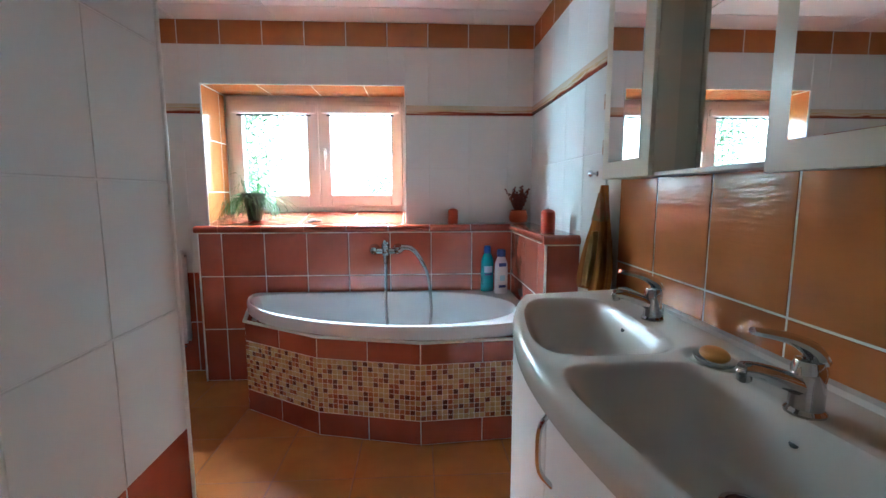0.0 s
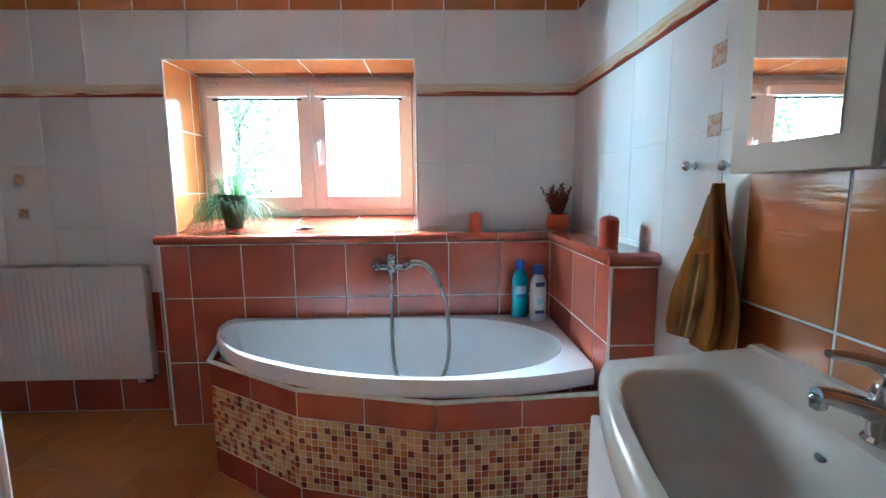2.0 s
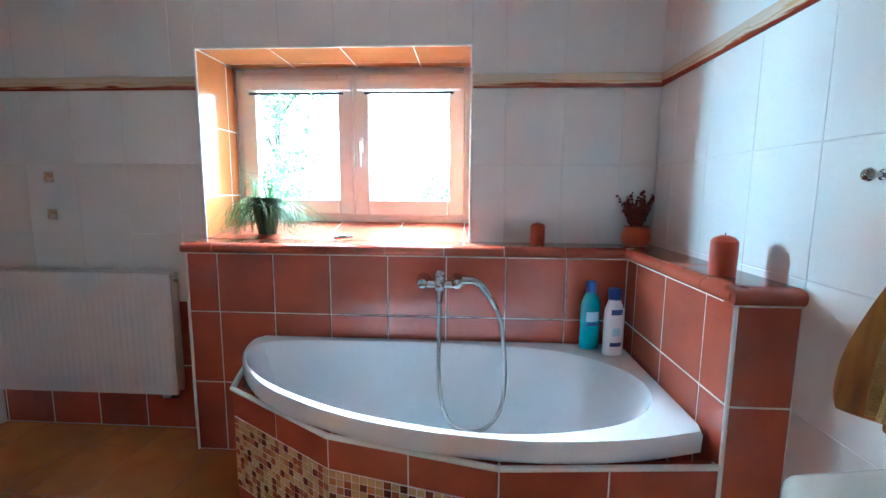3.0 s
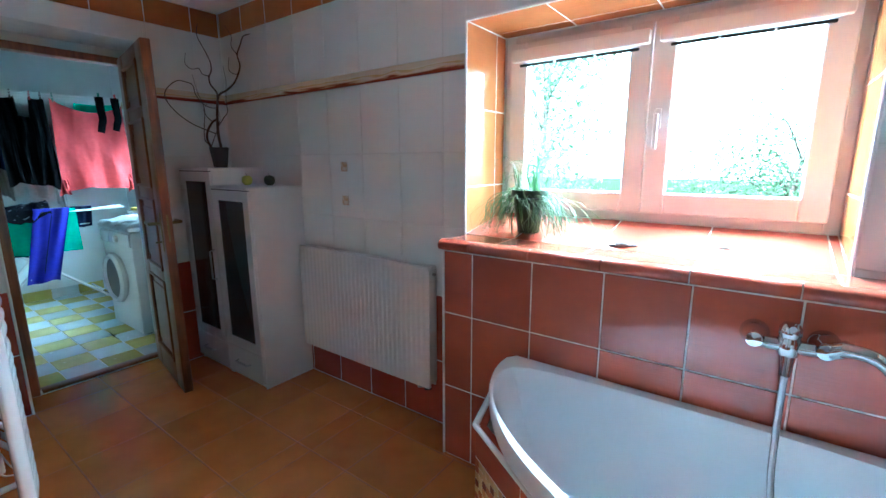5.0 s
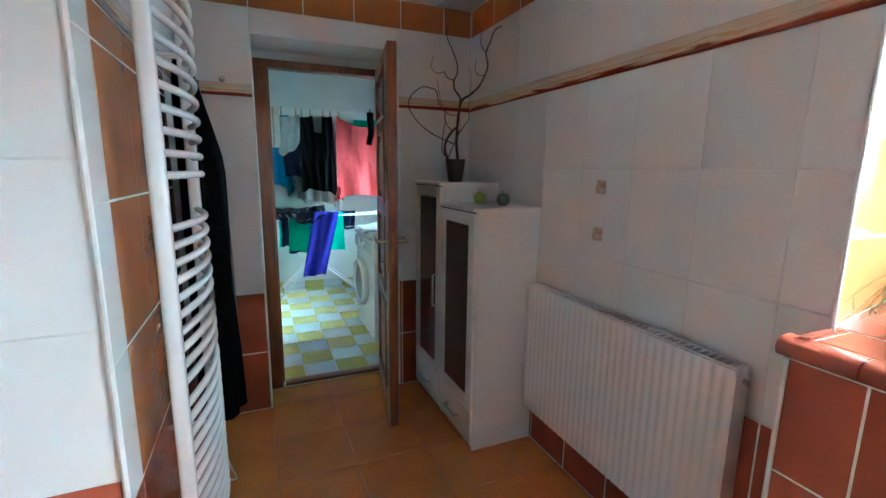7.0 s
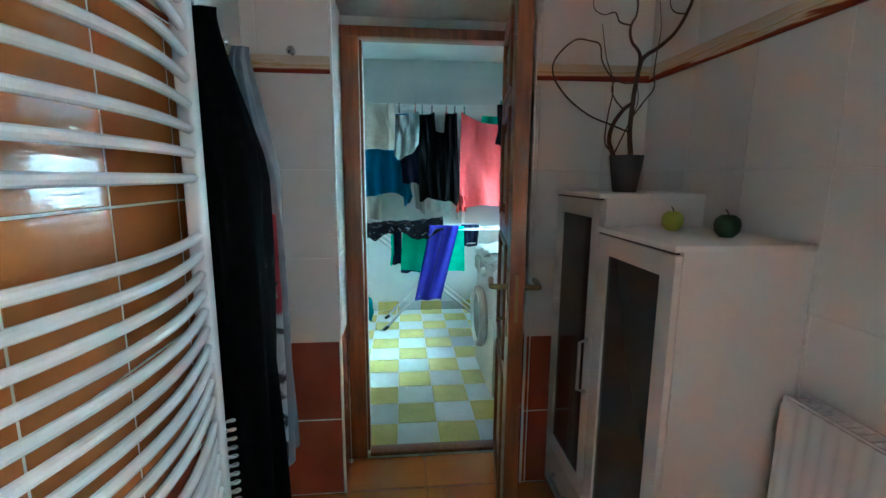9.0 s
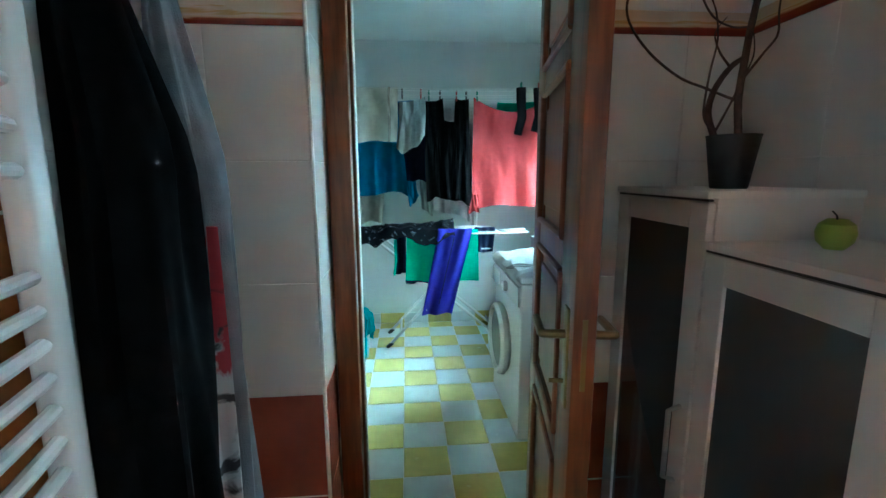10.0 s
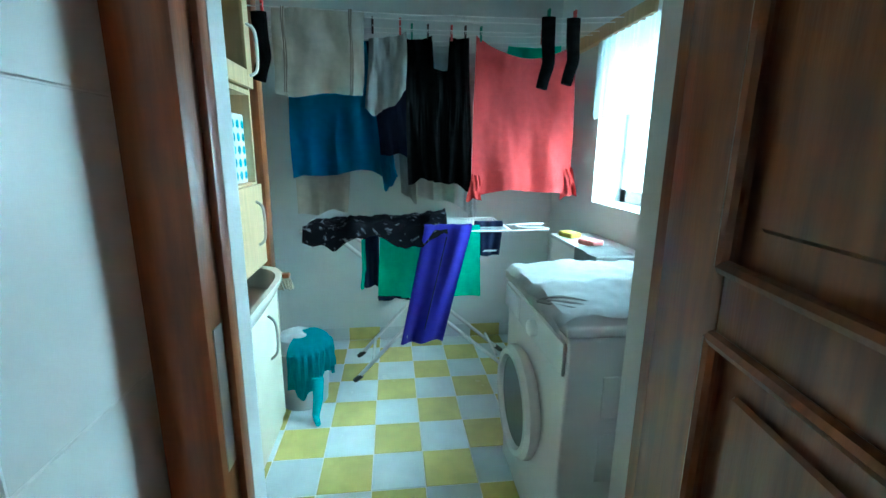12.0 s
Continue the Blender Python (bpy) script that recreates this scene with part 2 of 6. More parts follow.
def loft(rings, cap_first=False, cap_last=False):
    b = bmesh.new()
    vs = [[b.verts.new(p) for p in r] for r in rings]
    n = len(vs[0])
    for a, c in zip(vs, vs[1:]):
        for k in range(n):
            b.faces.new((a[k], a[(k + 1) % n], c[(k + 1) % n], c[k]))
    if cap_first:
        b.faces.new(vs[0][::-1])
    if cap_last:
        b.faces.new(vs[-1])
    bmesh.ops.recalc_face_normals(b, faces=b.faces[:])
    return b


def part(name, bm, mat, parent=None, label="", smooth=True):
    me = bpy.data.meshes.new(name)
    bm.to_mesh(me)
    bm.free()
    me.materials.append(mat)
    if smooth:
        me.polygons.foreach_set("use_smooth", [True] * len(me.polygons))
        me.set_sharp_from_angle(angle=radians(35))
    ob = new(name, me)
    ob.parent = parent
    if label:
        ob["label"] = label
    return ob


ROOM = {"y": 0.0}  # where the current room's own origin lies


def thing(name, at, label, category, group="", turn=0.0):
    e = new(name)
    e.matrix_world = pose(at[0], at[1] + ROOM["y"], at[2], 0, 0, turn)
    e.empty_display_size = 0.05
    return tagged(e, label, category, group)


def setting(name, bm, mat, label, category):
    return tagged(part(name, bm, mat, None, "", False), label, category, "", "structure")


TILES = {}


def tile_mesh(name, w, h, mat, depth=0.007, chamfer=0.0018):
    key = (name, round(w, 4), round(h, 4), mat.name)
    if key not in TILES:
        a, c = (w / 2, h / 2), (w / 2 - chamfer, h / 2 - chamfer)
        v = [(-a[0], -a[1], -depth), (a[0], -a[1], -depth), (a[0], a[1], -depth), (-a[0], a[1], -depth),
             (-a[0], -a[1], -chamfer), (a[0], -a[1], -chamfer), (a[0], a[1], -chamfer), (-a[0], a[1], -chamfer),
             (-c[0], -c[1], 0), (c[0], -c[1], 0), (c[0], c[1], 0), (-c[0], c[1], 0)]
        f = [(8, 9, 10, 11)] + [(i + 4, (i + 1) % 4 + 4, (i + 1) % 4 + 8, i + 8) for i in range(4)] + [(i, (i + 1) % 4, (i + 1) % 4 + 4, i + 4) for i in range(4)]
        me = bpy.data.meshes.new(name)
        me.from_pydata(v, [], f)
        me.materials.append(mat)
        TILES[key] = me
    return TILES[key]


def basis(o, u, v):
    u, v = Vector(u).normalized(), Vector(v).normalized()
    n = u.cross(v)
    return Matrix(((u.x, v.x, n.x, o[0]), (u.y, v.y, n.y, o[1]), (u.z, v.z, n.z, o[2]), (0, 0, 0, 1)))


def tile_rect(parent, m, u0, u1, v0, v1, mat, pw=TW, ph=TH, ou=0.0, ov=0.0, gap=0.0048, name="tile", pick=None):
    """Tiles over the rectangle u0..u1, v0..v1 of the plane m; a joint lies at ou and ov."""
    i = math.floor((u0 - ou) / pw + 1e-4)
    while ou + i * pw < u1 - 1e-4:
        a, b = max(u0, ou + i * pw), min(u1, ou + (i + 1) * pw)
        j = math.floor((v0 - ov) / ph + 1e-4)
        while ov + j * ph < v1 - 1e-4:
            c, d = max(v0, ov + j * ph), min(v1, ov + (j + 1) * ph)
            if b - a > 0.012 and d - c > 0.012:
                ob = new(name, tile_mesh(name, b - a - gap, d - c - gap, pick(i, j) if pick else mat))
                ob.parent = parent
                ob.matrix_basis = m @ pose((a + b) / 2, (c + d) / 2, 0)
            j += 1
        i += 1


def band_strip(parent, m, u0, u1, z=1.754, h=0.062):
    b = box(u0, u1, -h / 2, h / 2, -0.006, 0.0035, 0.002)
    ob = part("decor_strip", b, BAND, parent, "cream decor strip with red and ochre strokes", False)
    me = ob.data
    me.transform(m.to_3x3().to_4x4())
    ob.matrix_basis = Matrix.Translation(m @ Vector((0, z, 0)))
    return ob


# ---- structure: bathroom ----
G = 0.0014  # grout behind the tile faces
floor = setting("floor", box(XW - 0.2, XR + 0.2, YS - 0.2, YN + 0.2, -0.12, -G), DGROUT, "glossy orange ceramic tile floor", "floor")
bm = box(XW - 0.12, WX0 - G, YN + G, WY + 0.14, -0.1, 2.5)
box(WX1 + G, XR + 0.25, YN + G, WY + 0.14, -0.1, 2.5, bm=bm)
box(WX0 - G, WX1 + G, YN + G, WY + 0.14, -0.1, WZ0 - 0.03, bm=bm)
box(WX0 - G, WX1 + G, YN + G, WY + 0.14, WZ1 + G, 2.5, bm=bm)
wall_n = setting("wall_north", bm, WGROUT, "cream tiled wall with window above the bathtub", "wall")
wall_e = setting("wall_east", box(XR + G, XR + 0.25, YS - 0.2, YN + G, -0.1, 2.5), WGROUT, "cream and orange tiled wall behind the washbasin", "wall")
bm = box(XW - 0.36, XW - G, 1.5, DY0 - G, -0.1, 2.5)
box(XW - 0.36, XW - G, DY1 + G, LY1 + 0.2, -0.1, 2.5, bm=bm)
box(XW - 0.36, XW - G, DY0 - G, DY1 + G, 2.03, 2.5, bm=bm)
wall_w = setting("wall_west", bm, WGROUT, "cream tiled wall with doorway to the laundry", "wall")
wall_t = setting("wall_south_inner", box(XW - 0.31, XC - G, YT - 0.14, YT - G, -0.1, 2.5), WGROUT, "orange tiled wall behind the towel radiator", "wall")
wall_c = setting("wall_alcove_west", box(XC - 0.14, XC - G, 0.5, YT - 0.14, -0.1, 2.5), WGROUT, "cream tiled wall beside the alcove", "wall")
wall_p = setting("wall_partition", box(XP - 0.10, XP - G, YS, YP - G, -0.1, 2.5), WGROUT, "cream tiled partition with a red tile base", "wall")
wall_s = setting("wall_south", box(XP - 0.10, XR + 0.25, YS - 0.15, YS, -0.1, 2.5), CREAM, "cream tiled wall", "wall")
wall_a = setting("wall_alcove_back", box(XC - 0.14, XP, 0.4, 0.5, -0.1, 2.5), CREAM, "cream tiled alcove wall", "wall")
bm = box(XW - 0.1, XR + 0.2, YS - 0.2, YN + 0.2, TOP + 0.004, TOP + 0.2)
gx = -2.86
while gx < XR:
    gy = -0.9
    while gy < YN:
        box(gx + 0.006, min(gx + 0.62, XR) - 0.006, gy + 0.006, min(gy + 0.62, YN) - 0.006, TOP - 0.004, TOP + 0.006, bm=bm)
        gy += 0.62
    gx += 0.62
ceiling = setting("ceiling", bm, CEIL, "white panelled ceiling with thin joints", "ceiling")

# ---- structure: laundry ----
WL = XW - 0.36   # laundry face of the door wall
slab = setting("laundry_floor_slab", box(LX - 0.1, DX - 0.02, LY0 - 0.1, LY1 + 0.1, -0.12, LZ - G), WGROUT, "yellow and white checked tile floor", "floor")
back = setting("laundry_wall_west", box(LX - 0.15, LX, LY0 - 0.2, LY1 + 0.3, -0.1, LTOP + 0.1), PAINT, "pale painted laundry wall", "wall")
side = setting("laundry_wall_south", box(LX, WL, LY0 - 0.15, LY0, -0.1, LTOP + 0.1), PAINT, "pale painted laundry wall", "wall")
bm = box(LX, LWX0, LY1, LY1 + 0.3, -0.1, LTOP + 0.1)
box(LWX1, WL, LY1, LY1 + 0.3, -0.1, LTOP + 0.1, bm=bm)
box(LWX0, LWX1, LY1, LY1 + 0.3, -0.1, LWZ0, bm=bm)
box(LWX0, LWX1, LY1, LY1 + 0.3, LWZ1, LTOP + 0.1, bm=bm)
front_wall = setting("laundry_wall_north", bm, PAINT, "pale painted laundry wall with a window", "wall")
for ob in (slab, back, side, front_wall):
    ob.location.y = LO
setting("laundry_wall_east", box(WL - 0.06, WL - 0.002, DY1 + 0.02, LY1 + LO, -0.1, LTOP), PAINT, "pale painted laundry wall", "wall")
bm = box(WL - 0.002, DX - 0.078, DY0 - 0.02, 2.527, -0.05, 2.03)
box(WL - 0.002, DX - 0.078, 3.182, DY1 + 0.02, -0.05, 2.03, bm=bm)
box(WL - 0.002, DX - 0.078, 2.527, 3.182, 1.94, 2.04, bm=bm)
setting("door_reveal", bm, PAINT, "white plastered door reveal on the laundry side", "wall")
setting("laundry_ceiling", box(LX - 0.1, XW - 0.31, LY0 - 0.1, LY1 + 0.2, LTOP, LTOP + 0.1), PAINT, "white laundry ceiling", "ceiling")
setting("ground", box(-60, 60, 4.6, 120, -1.3, -1.2), fabric("grass", (0.09, 0.16, 0.05), (0.05, 0.10, 0.03), 3), "green garden lawn", "ground")
# ---- tiles of the bathroom setting come last; first the fixed pieces ----
def wall_plane(which, at):
    return {"n": basis((0, at, 0), (1, 0, 0), (0, 0, 1)), "e": basis((at, 0, 0), (0, -1, 0), (0, 0, 1)),
            "w": basis((at, 0, 0), (0, 1, 0), (0, 0, 1)), "s": basis((0, at, 0), (-1, 0, 0), (0, 0, 1))}[which]


LTOPZ, LBOT = 1.012, 0.964
bm = box(WX0 + 0.006 + G, XR, YL + G, YN + 0.001, 0, LTOPZ - G)
box(1.11 + G, XR, 2.72 + G, YL + G, 0, LTOPZ - G, bm=bm)
ledge = setting("tub_ledge", bm, GROUT, "red tiled ledge round the bathtub with white joints", "ledge")
bm = bmesh.new()
b = bmesh.new()
vs = [b.verts.new(p) for p in ((WX0, YN, LTOPZ - G - 0.05), (WX1, YN, LTOPZ - G - 0.05), (WX1, WY + 0.05, LTOPZ - G - 0.05), (WX0, WY + 0.05, LTOPZ - G - 0.05),
                               (WX0, YN, LTOPZ - G), (WX1, YN, LTOPZ - G), (WX1, WY + 0.05, 1.085), (WX0, WY + 0.05, 1.085))]
for f in ((0, 3, 2, 1), (4, 5, 6, 7), (0, 1, 5, 4), (1, 2, 6, 5), (2, 3, 7, 6), (3, 0, 4, 7)):
    b.faces.new([vs[k] for k in f])
sill = setting("window_sill_1", b, GROUT, "sloping red tiled window sill", "sill")

# ---- window of the bathroom ----
def sash(parent, x0, x1, z0, z1, y, w=0.085, glass_name="pane"):
    f = part("sash", box(x0, x0 + w, y, y + 0.06, z0, z1, 0.008), WPLAS, parent)
    bm = bmesh.new()
    for a in ((x0, x0 + w, z0, z1), (x1 - w, x1, z0, z1), (x0 + w, x1 - w, z0, z0 + w), (x0 + w, x1 - w, z1 - w, z1)):
        box(a[0], a[1], y, y + 0.06, a[2], a[3], 0.007, bm=bm)
    bm.to_mesh(f.data)
    bm.free()
    g = part(glass_name, box(x0 + w - 0.01, x1 - w + 0.01, y + 0.028, y + 0.034, z0 + w - 0.01, z1 - w + 0.01), GLASS, f, "clear glass pane", False)
    g.visible_shadow = False
    return f


window = tagged(new("window_1"), "white plastic two-sash window above the bathtub", "window", "", "structure")
FZ0, FZ1 = 1.078, WZ1 + 0.0
bm = bmesh.new()
for a in ((WX0, WX0 + 0.045, FZ0, FZ1), (WX1 - 0.045, WX1, FZ0, FZ1), (WX0 + 0.045, WX1 - 0.045, FZ0, FZ0 + 0.05), (WX0 + 0.045, WX1 - 0.045, FZ1 - 0.045, FZ1)):
    box(a[0], a[1], WY + 0.012, WY + 0.08, a[2], a[3], 0.005, bm=bm)
part("window_frame", bm, WPLAS, window)
MX = -0.225
s1 = sash(window, WX0 + 0.035, MX + 0.005, FZ0 + 0.04, FZ1 - 0.035, WY - 0.012)
s2 = sash(window, MX + 0.008, WX1 - 0.035, FZ0 + 0.04, FZ1 - 0.035, WY - 0.016)
bm = box(MX + 0.035, MX + 0.06, WY - 0.028, WY - 0.014, 1.46, 1.54, 0.004)
box(MX + 0.038, MX + 0.056, WY - 0.058, WY - 0.040, 1.38, 1.52, 0.006, bm=bm)
box(MX + 0.041, MX + 0.053, WY - 0.05, WY - 0.02, 1.50, 1.515, 0.003, bm=bm)
part("window_handle", bm, WPLAS, s2, "white plastic turn handle")
for x0, x1, dy in ((WX0 + 0.075, MX - 0.02, 0.0), (MX + 0.055, WX1 - 0.075, -0.004)):
    blind = thing("roller_blind", ((x0 + x1) / 2, WY - 0.03, 1.79), "white cassette roller blind rolled up on the window sash", "blind", "roller blinds")
    h = (x1 - x0) / 2
    part("cassette", box(-h - 0.02, h + 0.02, -0.022 + dy, 0.016 + dy, -0.005, 0.052, 0.01), WPLAS, blind)
    part("bottom_bar", box(-h + 0.02, h - 0.02, -0.010 + dy, 0.002 + dy, -0.024, -0.013, 0.003), DARK, blind, "dark bottom bar")
    for k in (-0.3, 0.3):
        part("clip", tube([(k * h, -0.014 + dy, -0.02), (k * h * 1.08, -0.014 + dy, -0.018)], 0.008), WPLAS, blind, "small white clip")

# ---- bathtub and its tiled surround ----
BOXP = [(-0.57, YL), (-0.455, 3.092), (0.0, 2.803), (0.511, 2.680), (1.11, 2.728)]
inner = [(-0.54, YL), (-0.43, 3.112), (0.01, 2.828), (0.511, 2.708), (1.11, 2.756)]
bm = bmesh.new()
for (a, c), (ia, ic) in zip(zip(BOXP, BOXP[1:]), zip(inner, inner[1:])):
    vs = [bm.verts.new((*q, z)) for z in (0, 0.51) for q in (a, c, ic, ia)]
    for f in ((3, 2, 1, 0), (4, 5, 6, 7), (0, 1, 5, 4), (1, 2, 6, 5), (2, 3, 7, 6), (3, 0, 4, 7)):
        bm.faces.new([vs[k] for k in f])
surround = setting("tub_surround", bm, GROUT, "faceted bathtub surround with red tiles and mosaic", "bathtub surround")
bm = bmesh.new()
for a, c in zip(BOXP, BOXP[1:]):
    d = (Vector(c) - Vector(a)).normalized()
    n = Vector((d.y, -d.x))
    if n.y > 0 and abs(d.x) > 0.3:
        n = -n
    tube([(*(Vector(a) + n * 0.004), 0.514), (*(Vector(c) + n * 0.004), 0.514)], 0.009, bm=bm)
part("edge_trim", bm, TRIM, surround, "white rounded tile edge strip")

TC = Vector((0.35, 3.13))


def by_angle(outline, n=128):
    """Outline resampled at even angles about the tub's centre."""
    pts = [Vector((p[0], p[1])) - TC for p in outline]
    out = []
    for k in range(n):
        a = 2 * math.pi * k / n
        d = Vector((math.cos(a), math.sin(a)))
        best = 0.01
        for p, q in zip(pts, pts[1:] + pts[:1]):
            e = q - p
            den = d.x * e.y - d.y * e.x
            if abs(den) < 1e-9:
                continue
            t = (p.x * e.y - p.y * e.x) / den
            s = (p.x * d.y - p.y * d.x) / den
            if t > 0 and -1e-6 <= s <= 1 + 1e-6:
                best = max(best, t)
        out.append(TC + d * best)
    return out


front = smooth_path([(1.095, 2.782), (0.85, 2.716), (0.51, 2.698), (0.1, 2.775), (-0.25, 2.953), (-0.45, 3.165), (-0.535, 3.345), (-0.545, YL - 0.008)], 8)
outer = by_angle([(-0.545, YL - 0.006), (1.100, YL - 0.006), (1.100, 2.79)] + [tuple(p) for p in front])
inside = by_angle(smooth_path([(-0.49, 3.30), (-0.42, 3.41), (0.0, 3.44), (0.45, 3.435), (0.82, 3.37), (1.015, 3.18), (1.02, 2.97), (0.86, 2.80), (0.52, 2.727), (0.14, 2.795), (-0.17, 2.935), (-0.39, 3.11)], 8, True))


def ring(outline, k, z):
    return [(*(TC + (p - TC) * k), z) for p in outline]


tub = thing("bathtub", (0, 0, 0), "white acrylic corner bathtub set in a tiled surround", "bathtub")
bm = loft([ring(outer, 0.985, 0.518), ring(outer, 0.997, 0.521), ring(outer, 1.0, 0.572), ring(outer, 0.993, 0.584), ring(inside, 1.012, 0.587), ring(inside, 1.006, 0.586),
           ring(inside, 1.0, 0.580), ring(inside, 0.985, 0.55), ring(inside, 0.93, 0.42), ring(inside, 0.86, 0.28), ring(inside, 0.76, 0.20), ring(inside, 0.55, 0.175), ring(inside, 0.1, 0.17)], False, True)
part("tub_shell", bm, ACRYL, tub)
part("drain", lathe([(0.035, 0), (0.035, 0.004), (0.02, 0.005)], 20, pose(0.35, 3.1, 0.171)), CHROME, tub, "chrome drain")

# bath mixer with hand shower
mixer = thing("bath_mixer", (0.298, YL, 0.857), "chrome wall bath mixer with hand shower and metal hose", "mixer tap")
for sx in (-0.075, 0.075):
    part("wall_flange", lathe([(0.036, 0), (0.036, 0.01), (0.031, 0.02), (0.024, 0.03), (0.024, 0.07), (0.02, 0.078), (0.004, 0.08)], 24, pose(sx, 0, 0, 90, 0, 0)), CHROME, mixer)
part("mixer_body", tube([(-0.085, -0.055, -0.004), (-0.04, -0.057, -0.006), (0.0, -0.058, -0.006), (0.04, -0.057, -0.006), (0.085, -0.055, -0.004)], 0.019, 16), CHROME, mixer)
part("cartridge", lathe([(0.024, -0.03), (0.027, -0.02), (0.027, 0.012), (0.024, 0.018), (0.024, 0.022), (0.026, 0.026), (0.025, 0.045), (0.018, 0.056), (0.003, 0.058)], 24, pose(0, -0.058, 0)), CHROME, mixer)
part("lever", tube([(0, -0.06, 0.05), (0, -0.09, 0.058), (0.0, -0.13, 0.062)], 0.012, 12, 0.008), CHROME, mixer)
part("spout", tube([(0, -0.058, -0.02), (0, -0.066, -0.05), (0, -0.078, -0.085)], 0.021, 14, 0.013), CHROME, mixer)
part("holder", tube([(0.085, -0.06, 0.0), (0.115, -0.075, 0.02)], 0.022, 12), CHROME, mixer)
part("hand_shower", tube(smooth_path([(0.10, -0.085, 0.02), (0.16, -0.095, 0.015), (0.205, -0.10, -0.03), (0.245, -0.105, -0.10)], 5), 0.020, 12, 0.012), CHROME, mixer)
part("hose", tube(smooth_path([(0.0, -0.078, -0.085), (0.0, -0.09, -0.22), (0.003, -0.14, -0.37), (0.025, -0.21, -0.49), (0.075, -0.255, -0.545), (0.145, -0.27, -0.560), (0.212, -0.255, -0.540), (0.264, -0.21, -0.48), (0.282, -0.16, -0.36), (0.268, -0.115, -0.18), (0.245, -0.105, -0.10)], 10), 0.0085, 8), HOSE, mixer, "ribbed metal hose")


def bottle(name, at, r, h, mat, capmat, label, flat=0.62, capw=0.5, printing=None):
    e = thing(name, at, label, "bottle", "", 12)
    prof = [(r * 0.94, 0), (r, 0.01), (r, h * 0.55), (r * 0.96, h * 0.68), (r * 0.7, h * 0.79), (r * capw * 0.9, h * 0.84)]
    bm = lathe(prof, 24)
    bm.transform(Matrix.Diagonal((1, flat, 1, 1)))
    part("bottle_body", bm, mat, e)
    bm = lathe([(r * capw, h * 0.84), (r * capw, h * 0.97), (r * capw * 0.8, h)], 20)
    part("cap", bm, capmat, e)
    if printing:
        for z0, z1, w, m2 in printing:
            bm = bmesh.new()
            rr = r * 1.01
            cols = [(rr * math.sin(a), -rr * math.cos(a) * flat) for a in [(-1 + 2 * k / 8) * w for k in range(9)]]
            vs = [[bm.verts.new((x, y - 0.0008, z)) for x, y in cols] for z in (z0 * h, z1 * h)]
            for k in range(8):
                bm.faces.new((vs[0][k], vs[0][k + 1], vs[1][k + 1], vs[1][k]))
            part("printed_label", bm, m2, e, "printed label")
    return e


TEAL = material("teal_plastic", (0.03, 0.36, 0.42), 0.2, vary=0.1, scale=20)
BLUEP = material("blue_plastic", (0.02, 0.12, 0.5), 0.3, vary=0.05)
WHITEP = material("white_bottle_plastic", (0.82, 0.82, 0.84), 0.3, vary=0.02)
NAVYP = material("navy_print", (0.02, 0.05, 0.22), 0.4, vary=0.05)
PALEP = material("pale_print", (0.45, 0.7, 0.8), 0.4, vary=0.05)
bottle("shampoo_bottle", (0.940, 3.42, 0.592), 0.042, 0.29, TEAL, BLUEP, "teal plastic bath foam bottle with blue cap", printing=[(0.42, 0.56, 0.7, PALEP), (0.36, 0.40, 0.6, NAVYP)])
bottle("shampoo_bottle", (1.017, 3.355, 0.592), 0.042, 0.275, WHITEP, NAVYP, "white plastic shampoo bottle with dark cap", capw=0.62, printing=[(0.62, 0.70, 0.6, NAVYP), (0.14, 0.2, 0.6, NAVYP), (0.3, 0.42, 0.4, PALEP)])

# candles and heather on the ledge
CANDLE = material("red_candle_wax", (0.42, 0.05, 0.015), 0.45, vary=0.12, scale=14, bump=0.15, bump_scale=40)
CLAY = material("orange_glazed_pot", (0.55, 0.085, 0.02), 0.3, vary=0.1, scale=10)


def candle(at, r, h, label):
    e = thing("candle", at, label, "candle", "pillar candles")
    part("wax", lathe([(r * 0.96, 0), (r, 0.005), (r * 1.02, h * 0.6), (r, h * 0.86), (r * 0.8, h * 0.94), (r * 0.35, h)], 20), CANDLE, e)
    part("wick", tube([(0, 0, h * 0.99), (0.001, 0, h + 0.008)], 0.0015, 6), DARK, e)


candle((0.735, 3.60, LTOPZ), 0.033, 0.10, "short red pillar candle on the tiled ledge")
candle((1.168, 2.90, LTOPZ), 0.036, 0.118, "tall red pillar candle on the tiled ledge")
pot = thing("heather_pot", (1.175, 3.60, LTOPZ), "orange pot with dried dark red heather", "potted plant")
part("pot", lathe([(0.04, 0), (0.058, 0.012), (0.064, 0.04), (0.056, 0.075), (0.05, 0.083), (0.056, 0.09), (0.05, 0.09), (0.044, 0.08), (0.0, 0.078)], 24), CLAY, pot)
HEATH = material("dried_heather", (0.26, 0.045, 0.03), 0.9, vary=0.4, scale=60, colour2=(0.07, 0.02, 0.012))
bm = bmesh.new()
rnd = random.Random(4)
for k in range(46):
    a, t = rnd.uniform(0, 6.28), rnd.uniform(0, 0.42)
    h = rnd.uniform(0.08, 0.17)
    p0 = Vector((0.02 * math.cos(a), 0.02 * math.sin(a), 0.075))
    p1 = p0 + Vector((math.sin(t) * math.cos(a), math.sin(t) * math.sin(a), math.cos(t))) * h
    tube([p0, p1], 0.0015, 4, bm=bm)
    for j in range(9):
        q = p0.lerp(p1, 0.3 + 0.7 * j / 8)
        s = rnd.uniform(0.004, 0.009)
        bmesh.ops.create_icosphere(bm, subdivisions=1, radius=s, matrix=Matrix.Translation(q + Vector((rnd.uniform(-s, s), rnd.uniform(-s, s), 0))))
